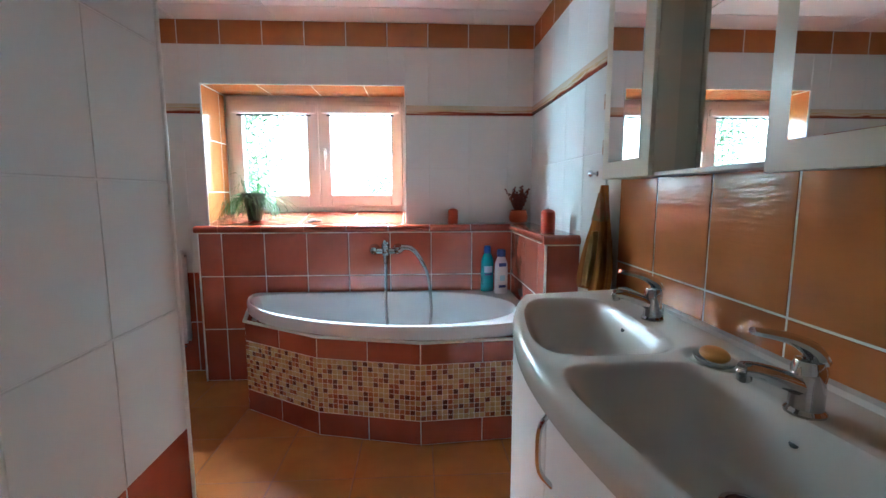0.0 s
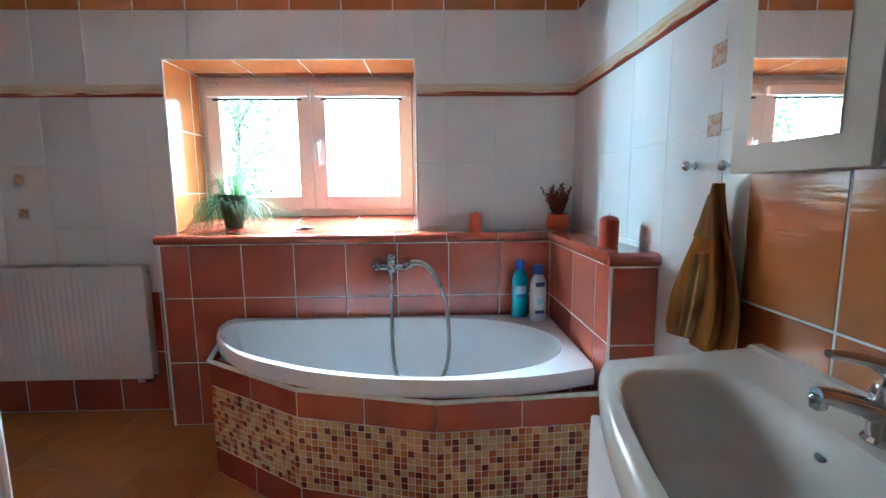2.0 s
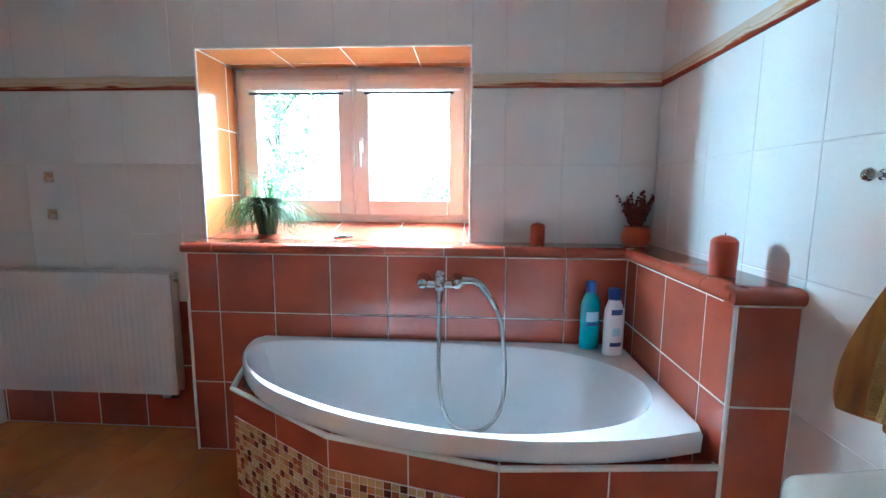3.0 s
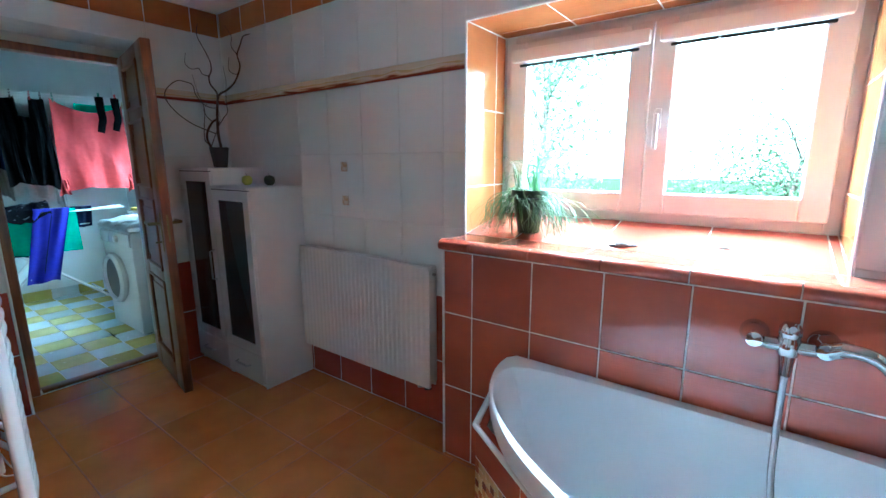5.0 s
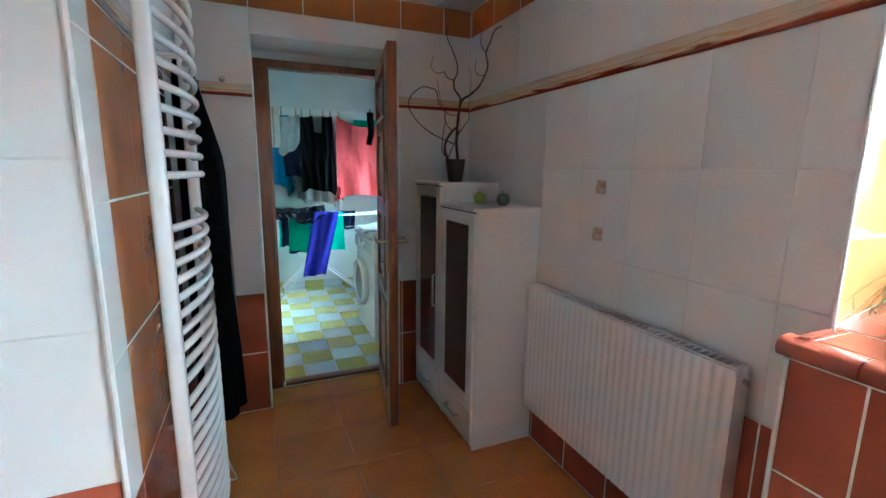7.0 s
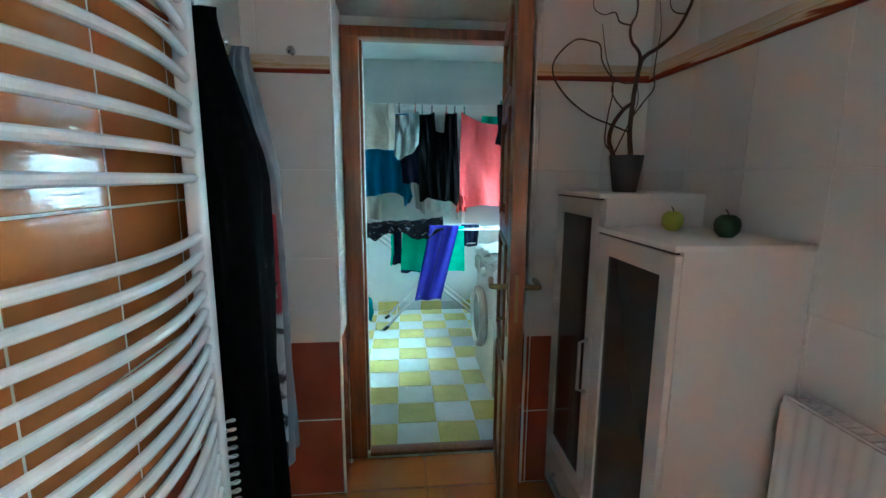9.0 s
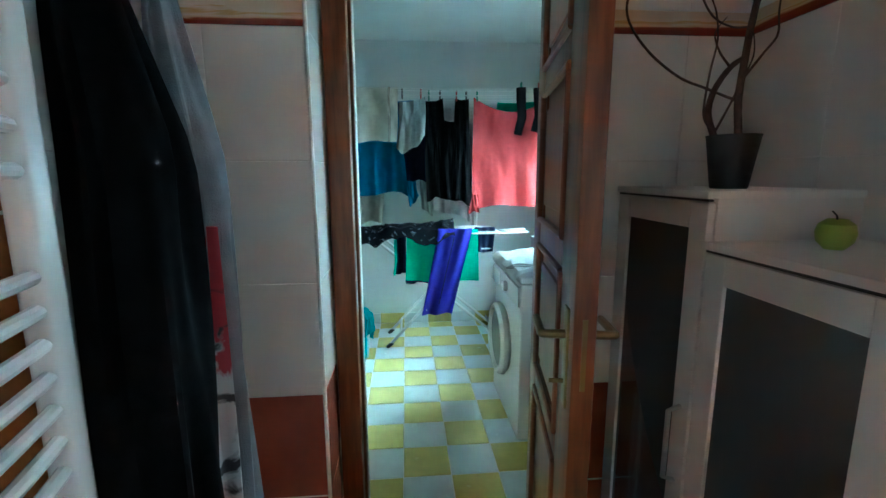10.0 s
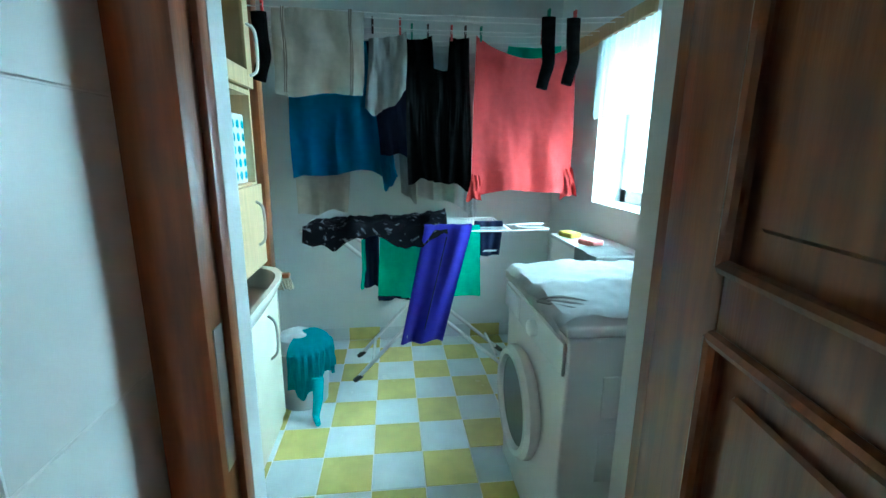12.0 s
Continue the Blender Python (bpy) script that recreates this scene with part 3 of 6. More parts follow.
part("sprigs", bm, HEATH, pot, "dried dark red heather sprigs")

# trailing plant on the sill
plant = thing("potted_plant", (-0.615, 3.77, 1.030), "green trailing grass-like plant in a green pot", "potted plant")
GPOT = material("green_plastic_pot", (0.030, 0.055, 0.020), 0.4, vary=0.1, scale=10)
part("pot", lathe([(0.042, 0.0), (0.047, 0.004), (0.070, 0.150), (0.078, 0.155), (0.078, 0.185), (0.071, 0.185), (0.067, 0.165), (0, 0.160)], 24), GPOT, plant)


def leaf_material(name, c, c2, trans=0.35):
    def setup(n, l, p):
        oi = n.new("ShaderNodeNewGeometry")
        mix = n.new("ShaderNodeMix")
        mix.data_type = "RGBA"
        mix.inputs[6].default_value, mix.inputs[7].default_value = (*c, 1), (*c2, 1)
        l.new(oi.outputs["Random Per Island"], mix.inputs[0])
        l.new(mix.outputs[2], p.inputs["Base Color"])
        p.inputs["Roughness"].default_value = 0.5
        tr = n.new("ShaderNodeBsdfTranslucent")
        l.new(mix.outputs[2], tr.inputs[0])
        ms = n.new("ShaderNodeMixShader")
        ms.inputs[0].default_value = trans
        l.new(p.outputs[0], ms.inputs[1])
        l.new(tr.outputs[0], ms.inputs[2])
        l.new(ms.outputs[0], n["Material Output"].inputs[0])
    return simple(name, setup)


BLADE = leaf_material("grass_blades", (0.03, 0.075, 0.022), (0.12, 0.20, 0.08))


def blade(bm, pts, w):
    """Narrow leaf, tapered, slightly keeled, along points."""
    n = len(pts)
    rows = []
    for i, p in enumerate(pts):
        d = (pts[min(i + 1, n - 1)] - pts[max(i - 1, 0)]).normalized()
        s = d.cross(Vector((0, 0, 1)))
        s = s.normalized() if s.length > 1e-3 else Vector((1, 0, 0))
        k = w * (1 - (i / (n - 1)) ** 2) + 0.0004
        rows.append((bm.verts.new(p - s * k), bm.verts.new(p - Vector((0, 0, k * 0.5))), bm.verts.new(p + s * k)))
    for a, c in zip(rows, rows[1:]):
        bm.faces.new((a[0], a[1], c[1], c[0]))
        bm.faces.new((a[1], a[2], c[2], c[1]))


rnd = random.Random(7)
bm = bmesh.new()
for k in range(300):
    a = rnd.uniform(0, 2 * math.pi)
    if k % 2 == 0:
        a = rnd.choice((rnd.gauss(-0.2, 0.7), rnd.gauss(3.3, 0.6)))
    kind = rnd.random()
    if kind < 0.52:
        reach, lift, fall = rnd.uniform(0.14, 0.34), rnd.uniform(0.02, 0.07), rnd.uniform(0.12, 0.32)
    elif kind < 0.86:
        reach, lift, fall = rnd.uniform(0.10, 0.24), rnd.uniform(0.04, 0.09), rnd.uniform(0.12, 0.28)
    else:
        reach, lift, fall = rnd.uniform(0.06, 0.20), rnd.uniform(0.10, 0.19), 0.05
    p = Vector((rnd.uniform(-0.05, 0.05), rnd.uniform(-0.05, 0.05), 0.135))
    pts, wob = [], rnd.uniform(-1.4, 1.4)
    for j in range(9):
        t = j / 8
        aa = a + wob * t
        q = p + Vector((math.cos(aa) * reach * t, math.sin(aa) * reach * t * 0.7, lift * 3.6 * t * (1 - 0.8 * t) - fall * t * t))
        q.z = max(q.z, 0.004 + 0.02 * rnd.random() + (-0.008 if q.y < -0.1 else 0))
        q += Vector((rnd.uniform(-1, 1), rnd.uniform(-1, 1), rnd.uniform(-1, 1))) * 0.005
        q.x = max(q.x, -0.25 + 0.02 * rnd.random())
        q.y = max(min(q.y, 0.16), -0.29)
        pts.append(q)
    blade(bm, pts, rnd.uniform(0.0014, 0.0034))
part("leaves", bm, BLADE, plant, "thin arching green blades")
STONE = material("small_grey_stone", (0.36, 0.32, 0.27), 0.7, vary=0.25, scale=40, bump=0.3, bump_scale=60)
for at, r in (((-0.21, 3.72, 1.017), 0.02), ((0.11, 3.80, 1.028), 0.016)):
    for dx, k in ((0, 1.0), (0.033, 0.7), (-0.03, 0.55)):
        b = bmesh.new()
        bmesh.ops.create_icosphere(b, subdivisions=2, radius=r * k)
        for v in b.verts:
            v.co *= 1 + 0.25 * noise.noise(v.co * 60 + Vector((dx * 40, k, r * 100)))
        b.transform(Matrix.Diagonal((1.3, 1, 0.6, 1)))
        st = part("pebble", b, STONE)
        st.matrix_world = pose(at[0] + dx, at[1] + dx * 0.3, at[2] + r * k * 0.5)
        tagged(st, "small grey decorative pebble on the window sill", "pebble", "pebbles on the sill")

# ---- radiator under the window wall ----
rad = thing("panel_radiator", (-1.535, 3.60, 0.22), "white steel panel radiator on the wall", "radiator")
RW = 0.495
bm = bmesh.new()
prof = [(-RW, 0.012), (-RW, -0.002), (-RW + 0.004, -0.005)]
for k in range(30):
    x = -RW + 0.02 + k * (2 * RW - 0.04) / 29
    prof += [(x - 0.010, -0.005), (x - 0.006, -0.0070), (x + 0.006, -0.0070), (x + 0.010, -0.005)]
prof += [(RW - 0.004, -0.005), (RW, -0.002), (RW, 0.012)]
low, high = [[bm.verts.new((x, y, z)) for x, y in prof] for z in (0.0, 0.62)]
for k in range(len(prof) - 1):
    bm.faces.new((low[k], low[k + 1], high[k + 1], high[k]))
bm.faces.new(low[::-1])
bm.faces.new(high)
bm.faces.new((low[-1], low[0], high[0], high[-1]))
part("front_panel", bm, ENAMEL, rad)
part("rear_panel", box(-RW, RW, 0.045, 0.056, 0.0, 0.62, 0.004), ENAMEL, rad)
for sx in (-1, 1):
    part("side_cover", box(sx * RW - 0.004, sx * RW + 0.004, -0.004, 0.056, 0.02, 0.605, 0.003), ENAMEL, rad)
bm = box(-RW, RW, 0.0, 0.006, 0.612, 0.625, 0.002)
box(-RW, RW, 0.048, 0.056, 0.612, 0.625, 0.002, bm=bm)
for k in range(40):
    x = -RW + 0.02 + k * (2 * RW - 0.04) / 39
    box(x - 0.003, x + 0.003, 0.004, 0.05, 0.614, 0.622, bm=bm)
part("top_grille", bm, ENAMEL, rad, "slotted white top grille")
for x in (0.40, 0.445):
    part("pipe", tube([(x, 0.03, 0.01), (x, 0.03, -0.03), (x, 0.068, -0.045)], 0.008, 8), DARK if x > 0.42 else STEEL, rad, "short connecting pipe")
part("valve", tube([(RW - 0.01, 0.03, 0.585), (RW + 0.016, 0.03, 0.585)], 0.008, 10), CHROME, rad, "bleed valve")

# ---- white cabinets beside the door ----
def cabinet(name, x0, x1, y0, y1, h, label, drawer):
    e = thing(name, ((x0 + x1) / 2, y0, 0), label, "cabinet", "white cabinets")
    a, c, d = x0 - (x0 + x1) / 2, x1 - (x0 + x1) / 2, y1 - y0
    t = 0.016
    for x in (a, c - t):
        part("side_panel", box(x, x + t, 0.02, d, 0, h - t, 0.001), LACQ, e, "", False)
    part("back_panel", box(a + t, c - t, d - 0.006, d, 0, h - t), LACQ, e, "", False)
    for z in (0.03, drawer, drawer + (h - drawer) * 0.35, drawer + (h - drawer) * 0.66):
        part("shelf", box(a + t, c - t, 0.03, d - 0.006, z, z + t), LACQ, e, "", False)
    part("plinth", box(a + t, c - t, 0.03, 0.045, 0, 0.03), LACQ, e, "", False)
    part("top_board", box(a - 0.004, c + 0.004, -0.006, d, h - t, h, 0.002), LACQ, e)
    # dark strip laid in as the shade in the gap below the top
    part("shade_strip", box(a, c, 0.0, 0.01, h - t - 0.006, h - t - 0.001), DARK, e, "dark strip standing in for the shade under the top")
    w = 0.058
    dr = part("cabinet_door", box(a, a + w, 0, 0.018, drawer, h - 0.026, 0.002), LACQ, e, "framed door with smoked glass")
    bm = bmesh.new()
    for q in ((a + 0.001, a + w, drawer, h - 0.024), (c - w, c - 0.001, drawer, h - 0.024), (a + w, c - w, drawer, drawer + w), (a + w, c - w, h - 0.024 - w, h - 0.024)):
        box(q[0], q[1], 0, 0.018, q[2], q[3], 0.002, bm=bm)
    bm.to_mesh(dr.data)
    bm.free()
    part("smoked_pane", box(a + w - 0.004, c - w + 0.004, 0.008, 0.012, drawer + w - 0.004, h - 0.02 - w), SMOKED, dr, "smoked glass pane", False)
    hx = c - w / 2
    if name == "tall_cabinet":
        part("handle", tube([(hx, 0, 0.62), (hx, -0.028, 0.63), (hx, -0.028, 0.80), (hx, 0, 0.81)], 0.006, 8), STEEL, dr, "brushed steel bar handle")
    dw = part("drawer_front", box(a + 0.001, c - 0.001, 0, 0.018, 0.035, drawer - 0.004, 0.003), LACQ, e)
    part("handle", tube([(-0.07, 0, drawer * 0.6), (-0.06, -0.025, drawer * 0.6), (0.06, -0.025, drawer * 0.6), (0.07, 0, drawer * 0.6)], 0.006, 8), STEEL, dw, "brushed steel bar handle")
    return e


cabinet("low_cabinet", -2.462, -2.068, 3.318, YN - 0.002, 1.200, "low white cabinet with a smoked glass door", 0.215)
cabinet("tall_cabinet", -2.850, -2.468, 3.318, YN - 0.002, 1.304, "tall white cabinet with a smoked glass door", 0.215)
APPLE = material("green_apple_skin", (0.36, 0.5, 0.05), 0.35, vary=0.15, scale=14, colour2=(0.46, 0.52, 0.10))
for at, r, m, lab, nm in (((-2.352, 3.488, 1.200), 0.031, APPLE, "yellow-green decorative apple with a thin stalk", "apple"),
                          ((-2.205, 3.545, 1.200), 0.032, material("dark_green_rind", (0.035, 0.075, 0.025), 0.5, vary=0.3, scale=18, bump=0.3, bump_scale=50), "dark green round decorative fruit", "fruit")):
    e = thing(nm, at, lab, "fruit")
    part("flesh", lathe([(0.004, 0.006), (r * 0.5, 0.0), (r * 0.9, r * 0.45), (r, r), (r * 0.88, r * 1.5), (r * 0.5, r * 1.82), (0.004, r * 1.7)], 24), m, e)
    part("stalk", tube([(0, 0, r * 1.68), (-0.004, 0.002, r * 2.0), (-0.014, 0.002, r * 2.25)], 0.0015, 5), DARK, e)

# contorted willow in a dark pot
vase = thing("willow_pot", (-2.615, 3.470, 1.304), "bare twisted willow branches in a black pot", "dried branches")
part("pot", lathe([(0.038, 0), (0.04, 0.003), (0.056, 0.118), (0.058, 0.125), (0.053, 0.125), (0.05, 0.11), (0, 0.108)], 20), DARK, vase)
TWIG = material("twig_bark", (0.075, 0.035, 0.022), 0.8, vary=0.3, scale=40, bump=0.3, bump_scale=120)


def twig(points, r0, r1):
    points = [(q[1] - 0.01, min(q[0], 0.19), q[2]) for q in points]
    part("branch", tube(smooth_path(points, 6), r0, 7, r1), TWIG, vase)


twig([(0.012, 0, 0.09), (0.019, 0, 0.125), (0.010, 0, 0.205), (0.008, 0.01, 0.296), (0.016, 0.01, 0.376), (0.033, 0.01, 0.444), (0.079, 0.02, 0.478), (0.130, 0.02, 0.524), (0.164, 0.02, 0.581), (0.178, 0.03, 0.640), (0.160, 0.04, 0.700), (0.180, 0.05, 0.760), (0.185, 0.08, 0.805), (0.188, 0.15, 0.810)], 0.0095, 0.003)
twig([(-0.030, 0, 0.09), (-0.043, 0, 0.125), (-0.062, 0.0, 0.176), (-0.052, 0.0, 0.228), (-0.018, 0.0, 0.279), (0.008, 0.01, 0.300)], 0.0085, 0.006)
twig([(0.016, 0.01, 0.376), (0.027, 0.0, 0.456), (-0.007, 0.0, 0.501), (-0.0125, 0.0, 0.547), (0.010, -0.01, 0.587), (0.014, -0.02, 0.640), (-0.012, -0.02, 0.700), (-0.045, -0.03, 0.780), (-0.035, -0.03, 0.850)], 0.006, 0.0018)
twig([(0.006, 0, 0.205), (-0.064, -0.01, 0.233), (-0.132, -0.02, 0.262), (-0.212, -0.02, 0.319), (-0.263, -0.02, 0.387), (-0.258, -0.02, 0.444), (-0.200, -0.01, 0.499), (-0.144, -0.01, 0.499), (-0.115, 0, 0.484), (-0.104, 0, 0.433), (-0.070, 0, 0.387), (-0.030, 0.01, 0.364), (0.014, 0.01, 0.366)], 0.0032, 0.0022)
twig([(-0.035, 0.01, 0.10), (-0.055, 0.01, 0.135), (-0.087, 0.02, 0.171), (-0.081, 0.02, 0.262), (-0.070, 0.02, 0.330), (-0.078, 0.02, 0.387), (-0.100, 0.02, 0.440), (-0.125, 0.03, 0.540)], 0.0034, 0.0012)
twig([(0.010, 0.01, 0.255), (0.044, 0.02, 0.307), (0.073, 0.02, 0.347), (0.070, 0.02, 0.399), (0.074, 0.02, 0.460), (0.082, 0.02, 0.535), (0.070, 0.02, 0.620)], 0.0032, 0.001)
twig([(-0.0125, 0, 0.550), (-0.052, 0, 0.558), (-0.070, 0, 0.587), (-0.115, 0.01, 0.575), (-0.150, 0.01, 0.600), (-0.140, 0.01, 0.660)], 0.003, 0.001)
twig([(0.164, 0.02, 0.585), (0.118, 0.03, 0.585), (0.100, 0.03, 0.615), (0.110, 0.03, 0.680)], 0.0026, 0.001)
twig([(-0.018, 0, 0.280), (-0.055, 0.01, 0.310), (-0.070, 0.01, 0.350), (-0.045, 0.01, 0.385)], 0.003, 0.001)
twig([(-0.040, 0, 0.135), (-0.015, 0.01, 0.200), (0.002, 0.01, 0.240), (0.020, 0.02, 0.300), (0.015, 0.02, 0.350)], 0.003, 0.0012)
twig([(0.160, 0.04, 0.700), (0.120, 0.05, 0.740), (0.125, 0.05, 0.800), (0.090, 0.05, 0.850)], 0.003, 0.001)

# ---- towel radiator ----
tr = thing("towel_radiator", (-1.888, YT, 0), "white curved-bar towel radiator on the orange tiled wall", "towel radiator")
for x in (-0.325, 0.325):
    part("upright", box(x - 0.023, x + 0.023, 0.07, 0.108, 0.16, 1.92, 0.012, seg=3), ENAMEL, tr)
zs = [1.346 + 0.054 * k for k in range(10)] + [1.213 - 0.0455 * k for k in range(10)] + [0.738 - 0.0455 * k for k in range(12)]
bar_mesh = None
for q in zs:
    if bar_mesh is None:
        pts = [(-0.325 + 0.65 * k / 12, 0.09 + 0.055 * math.sin(math.pi * k / 12), 0) for k in range(13)]
        o = part("bar", tube(pts, 0.0105, 10), ENAMEL, tr)
        bar_mesh = o.data
    else:
        o = new("bar", bar_mesh)
        o.parent = tr
    o.location = (0, 0, q)
for x in (-0.31, 0.31):
    for q in (0.35, 1.75):
        part("bracket", tube([(x, 0, q), (x, 0.09, q)], 0.01, 8), ENAMEL, tr, "white wall bracket")
part("heating_element", tube([(-0.325, 0.09, 0.16), (-0.325, 0.09, 0.08)], 0.022, 12), WPLAS, tr, "white electric heating element")
coil = []
for k in range(260):
    t = k / 259
    a = 2 * math.pi * 20 * t
    coil.append((-0.378 - 0.006 * t + 0.014 * math.cos(a), 0.10 + 0.014 * math.sin(a), 0.71 - 0.53 * t))
coil += [Vector(p) for p in smooth_path([(-0.384, 0.10, 0.18), (-0.39, 0.13, 0.07), (-0.36, 0.15, 0.03), (-0.34, 0.11, 0.05), (-0.325, 0.09, 0.085)], 6)]
part("coiled_cord", tube(coil, 0.0035, 6), WPLAS, tr, "white coiled electric cord")

# ---- hooks and robes ----
def knob(at, n):
    e = thing("coat_knob", at, "small round chrome wall knob", "hook", "chrome wall knobs")
    rot = Vector((0, 0, 1)).rotation_difference(Vector(n)).to_matrix().to_4x4()
    part("stem", lathe([(0.012, 0), (0.012, 0.003), (0.006, 0.006), (0.006, 0.022)], 14, rot), CHROME, e)
    part("head", lathe([(0.006, 0.02), (0.013, 0.024), (0.015, 0.031), (0.011, 0.038), (0.002, 0.041)], 16, rot), CHROME, e)


knob((XW, 2.303, 1.795), (1, 0, 0))
knob((XR, 2.55, 1.292), (-1, 0, 0))
knob((XR, 2.39, 1.284), (-1, 0, 0))
knob((-2.40, YT, 1.79), (0, 1, 0))
knob((-2.63, YT, 1.76), (0, 1, 0))


def drape(name, top, widths, depth, mat, folds, seed, axis="x", deep=1.0):
    """Hanging cloth gathered at a hook: widths are (drop, half width, stand-off) down from the hook."""
    rnd = random.Random(seed)
    ph = [rnd.uniform(0, 6.28) for _ in range(4)]
    nseg = 64
    rings = []
    for d, w, s in smooth_path([Vector(q) for q in widths], 5):
        r = []
        for k in range(nseg):
            a = 2 * math.pi * k / nseg
            f = 1 + 0.10 * deep * math.sin(folds * a + ph[0] + d * 2) + 0.06 * deep * math.sin((folds + 3) * a + ph[1] - d * 3)
            u, v = w * f * math.cos(a), (depth * (0.35 + 0.65 * min(1, d * 2.5))) * (0.5 + 0.5 * math.sin(a)) * f + s
            p = (u, v, -d) if axis == "x" else (-v, u, -d)
            r.append(Vector(top) + Vector(p))
        rings.append(r)
    return loft(rings, True, True)


robe = thing("bathrobe", (0, 0, 0), "black bathrobe hanging on a wall knob", "bathrobe")
part("cloth", drape("cloth", (-2.40, YT + 0.012, 1.78), [(0.0, 0.012, 0.02), (0.05, 0.035, 0.01), (0.2, 0.07, 0.005), (0.5, 0.10, 0.005), (0.85, 0.115, 0.005), (1.15, 0.11, 0.005), (1.50, 0.10, 0.008)], 0.165, BLACKF, 5, 3), BLACKF, robe)
part("hanging_loop", tube(smooth_path([(-2.402, YT + 0.04, 1.74), (-2.41, YT + 0.035, 1.78), (-2.40, YT + 0.03, 1.805), (-2.39, YT + 0.035, 1.78), (-2.398, YT + 0.04, 1.74)], 4), 0.002, 6), BLACKF, robe)
PRINT = material("grey_printed_fabric", (0.26, 0.27, 0.29), 0.9, vary=0.1, scale=9, bump=0.3, bump_scale=300, colour2=(0.16, 0.165, 0.19), spec=0.15)
robe2 = thing("bathrobe", (0, 0, 0), "grey bathrobe with a printed red, white and black lower part", "bathrobe")
part("cloth", drape("cloth", (-2.64, YT + 0.022, 1.75), [(0.0, 0.012, 0.02), (0.06, 0.03, 0.01), (0.3, 0.06, 0.005), (0.7, 0.085, 0.005), (1.0, 0.10, 0.005), (1.42, 0.115, 0.008)], 0.135, PRINT, 6, 5), PRINT, robe2)


def set_print(n, l, p):
    co = n.new("ShaderNodeTexCoord")
    tn = n.new("ShaderNodeTexNoise")
    tn.inputs["Scale"].default_value, tn.inputs["Detail"].default_value, tn.inputs["Distortion"].default_value = 11, 5, 1.2
    ra = n.new("ShaderNodeValToRGB")
    e = ra.color_ramp.elements
    e[0].position, e[0].color = 0.42, (0.03, 0.03, 0.035, 1)
    e[1].position, e[1].color = 0.50, (0.42, 0.43, 0.45, 1)
    rb = n.new("ShaderNodeValToRGB")
    e = rb.color_ramp.elements
    e[0].position, e[0].color = 0.36, (0.04, 0.02, 0.025, 1)
    e[1].position, e[1].color = 0.44, (0.28, 0.022, 0.036, 1)
    sp = n.new("ShaderNodeSeparateXYZ")
    gt = n.new("ShaderNodeMapRange")
    gt.inputs[1].default_value, gt.inputs[2].default_value = 1.22, 1.25
    mx = n.new("ShaderNodeMix")
    mx.data_type = "RGBA"
    l.new(co.outputs["Object"], tn.inputs["Vector"])
    l.new(co.outputs["Object"], sp.inputs[0])
    sway = n.new("ShaderNodeMath")
    sway.operation = "MULTIPLY_ADD"
    sway.inputs[1].default_value = 0.55
    l.new(tn.outputs["Fac"], sway.inputs[0])
    l.new(sp.outputs["Z"], sway.inputs[2])
    l.new(sway.outputs[0], gt.inputs[0])
    l.new(tn.outputs["Fac"], ra.inputs[0])
    l.new(tn.outputs["Fac"], rb.inputs[0])
    l.new(gt.outputs[0], mx.inputs[0])
    l.new(ra.outputs[0], mx.inputs[6])
    l.new(rb.outputs[0], mx.inputs[7])
    l.new(mx.outputs[2], p.inputs["Base Color"])
    p.inputs["Roughness"].default_value = 0.9


part("printed_panel", drape("printed_panel", (-2.59, YT + 0.052, 1.75), [(0.52, 0.02, 0.01), (0.70, 0.05, 0.01), (1.0, 0.066, 0.01), (1.38, 0.08, 0.01)], 0.095, PRINT, 6, 5), simple("printed_fabric", set_print), robe2, "red, white and black print")

OCHRE = material("ochre_terry", (0.44, 0.175, 0.035), 0.95, vary=0.2, scale=3.2, stretch=(9, 9, 1.1), bump=0.6, bump_scale=260, colour2=(0.13, 0.045, 0.012), spec=0.1)
towel = thing("hand_towel", (0, 0, 0), "ochre terry hand towel hanging on a chrome knob", "towel")
part("cloth", drape("cloth", (XR - 0.01, 2.39, 1.24), [(0.0, 0.010, 0.01), (0.05, 0.020, 0.008), (0.13, 0.045, 0.005), (0.22, 0.080, 0.004), (0.31, 0.104, 0.004), (0.38, 0.104, 0.004), (0.42, 0.092, 0.004)], 0.075, OCHRE, 5, 9, "y", 2.2), OCHRE, towel)
part("patterned_corner", drape("patterned_corner", (XR - 0.012, 2.39, 1.24), [(0.03, 0.015, 0.01), (0.07, 0.028, 0.008), (0.11, 0.041, 0.006), (0.14, 0.051, 0.005)], 0.077, OCHRE, 5, 9, "y", 2.2),
     material("red_green_weave", (0.36, 0.07, 0.03), 0.95, vary=0.2, scale=30, colour2=(0.20, 0.15, 0.05), bump=0.5, bump_scale=260), towel, "red and green woven end")
part("pale_stripe", drape("pale_stripe", (XR - 0.016, 2.385, 1.24), [(0.18, 0.012, 0.012), (0.23, 0.022, 0.012), (0.33, 0.028, 0.012), (0.40, 0.018, 0.012)], 0.076, OCHRE, 5, 9, "y", 1.5),
     material("pale_terry", (0.46, 0.27, 0.11), 0.95, vary=0.2, scale=20, bump=0.6, bump_scale=260, spec=0.1), towel, "pale woven stripe")
part("loop", tube(smooth_path([(XR - 0.03, 2.39, 1.24), (XR - 0.034, 2.385, 1.275), (XR - 0.03, 2.39, 1.295), (XR - 0.026, 2.395, 1.275), (XR - 0.028, 2.39, 1.24)], 4), 0.002, 6), WPLAS, towel)

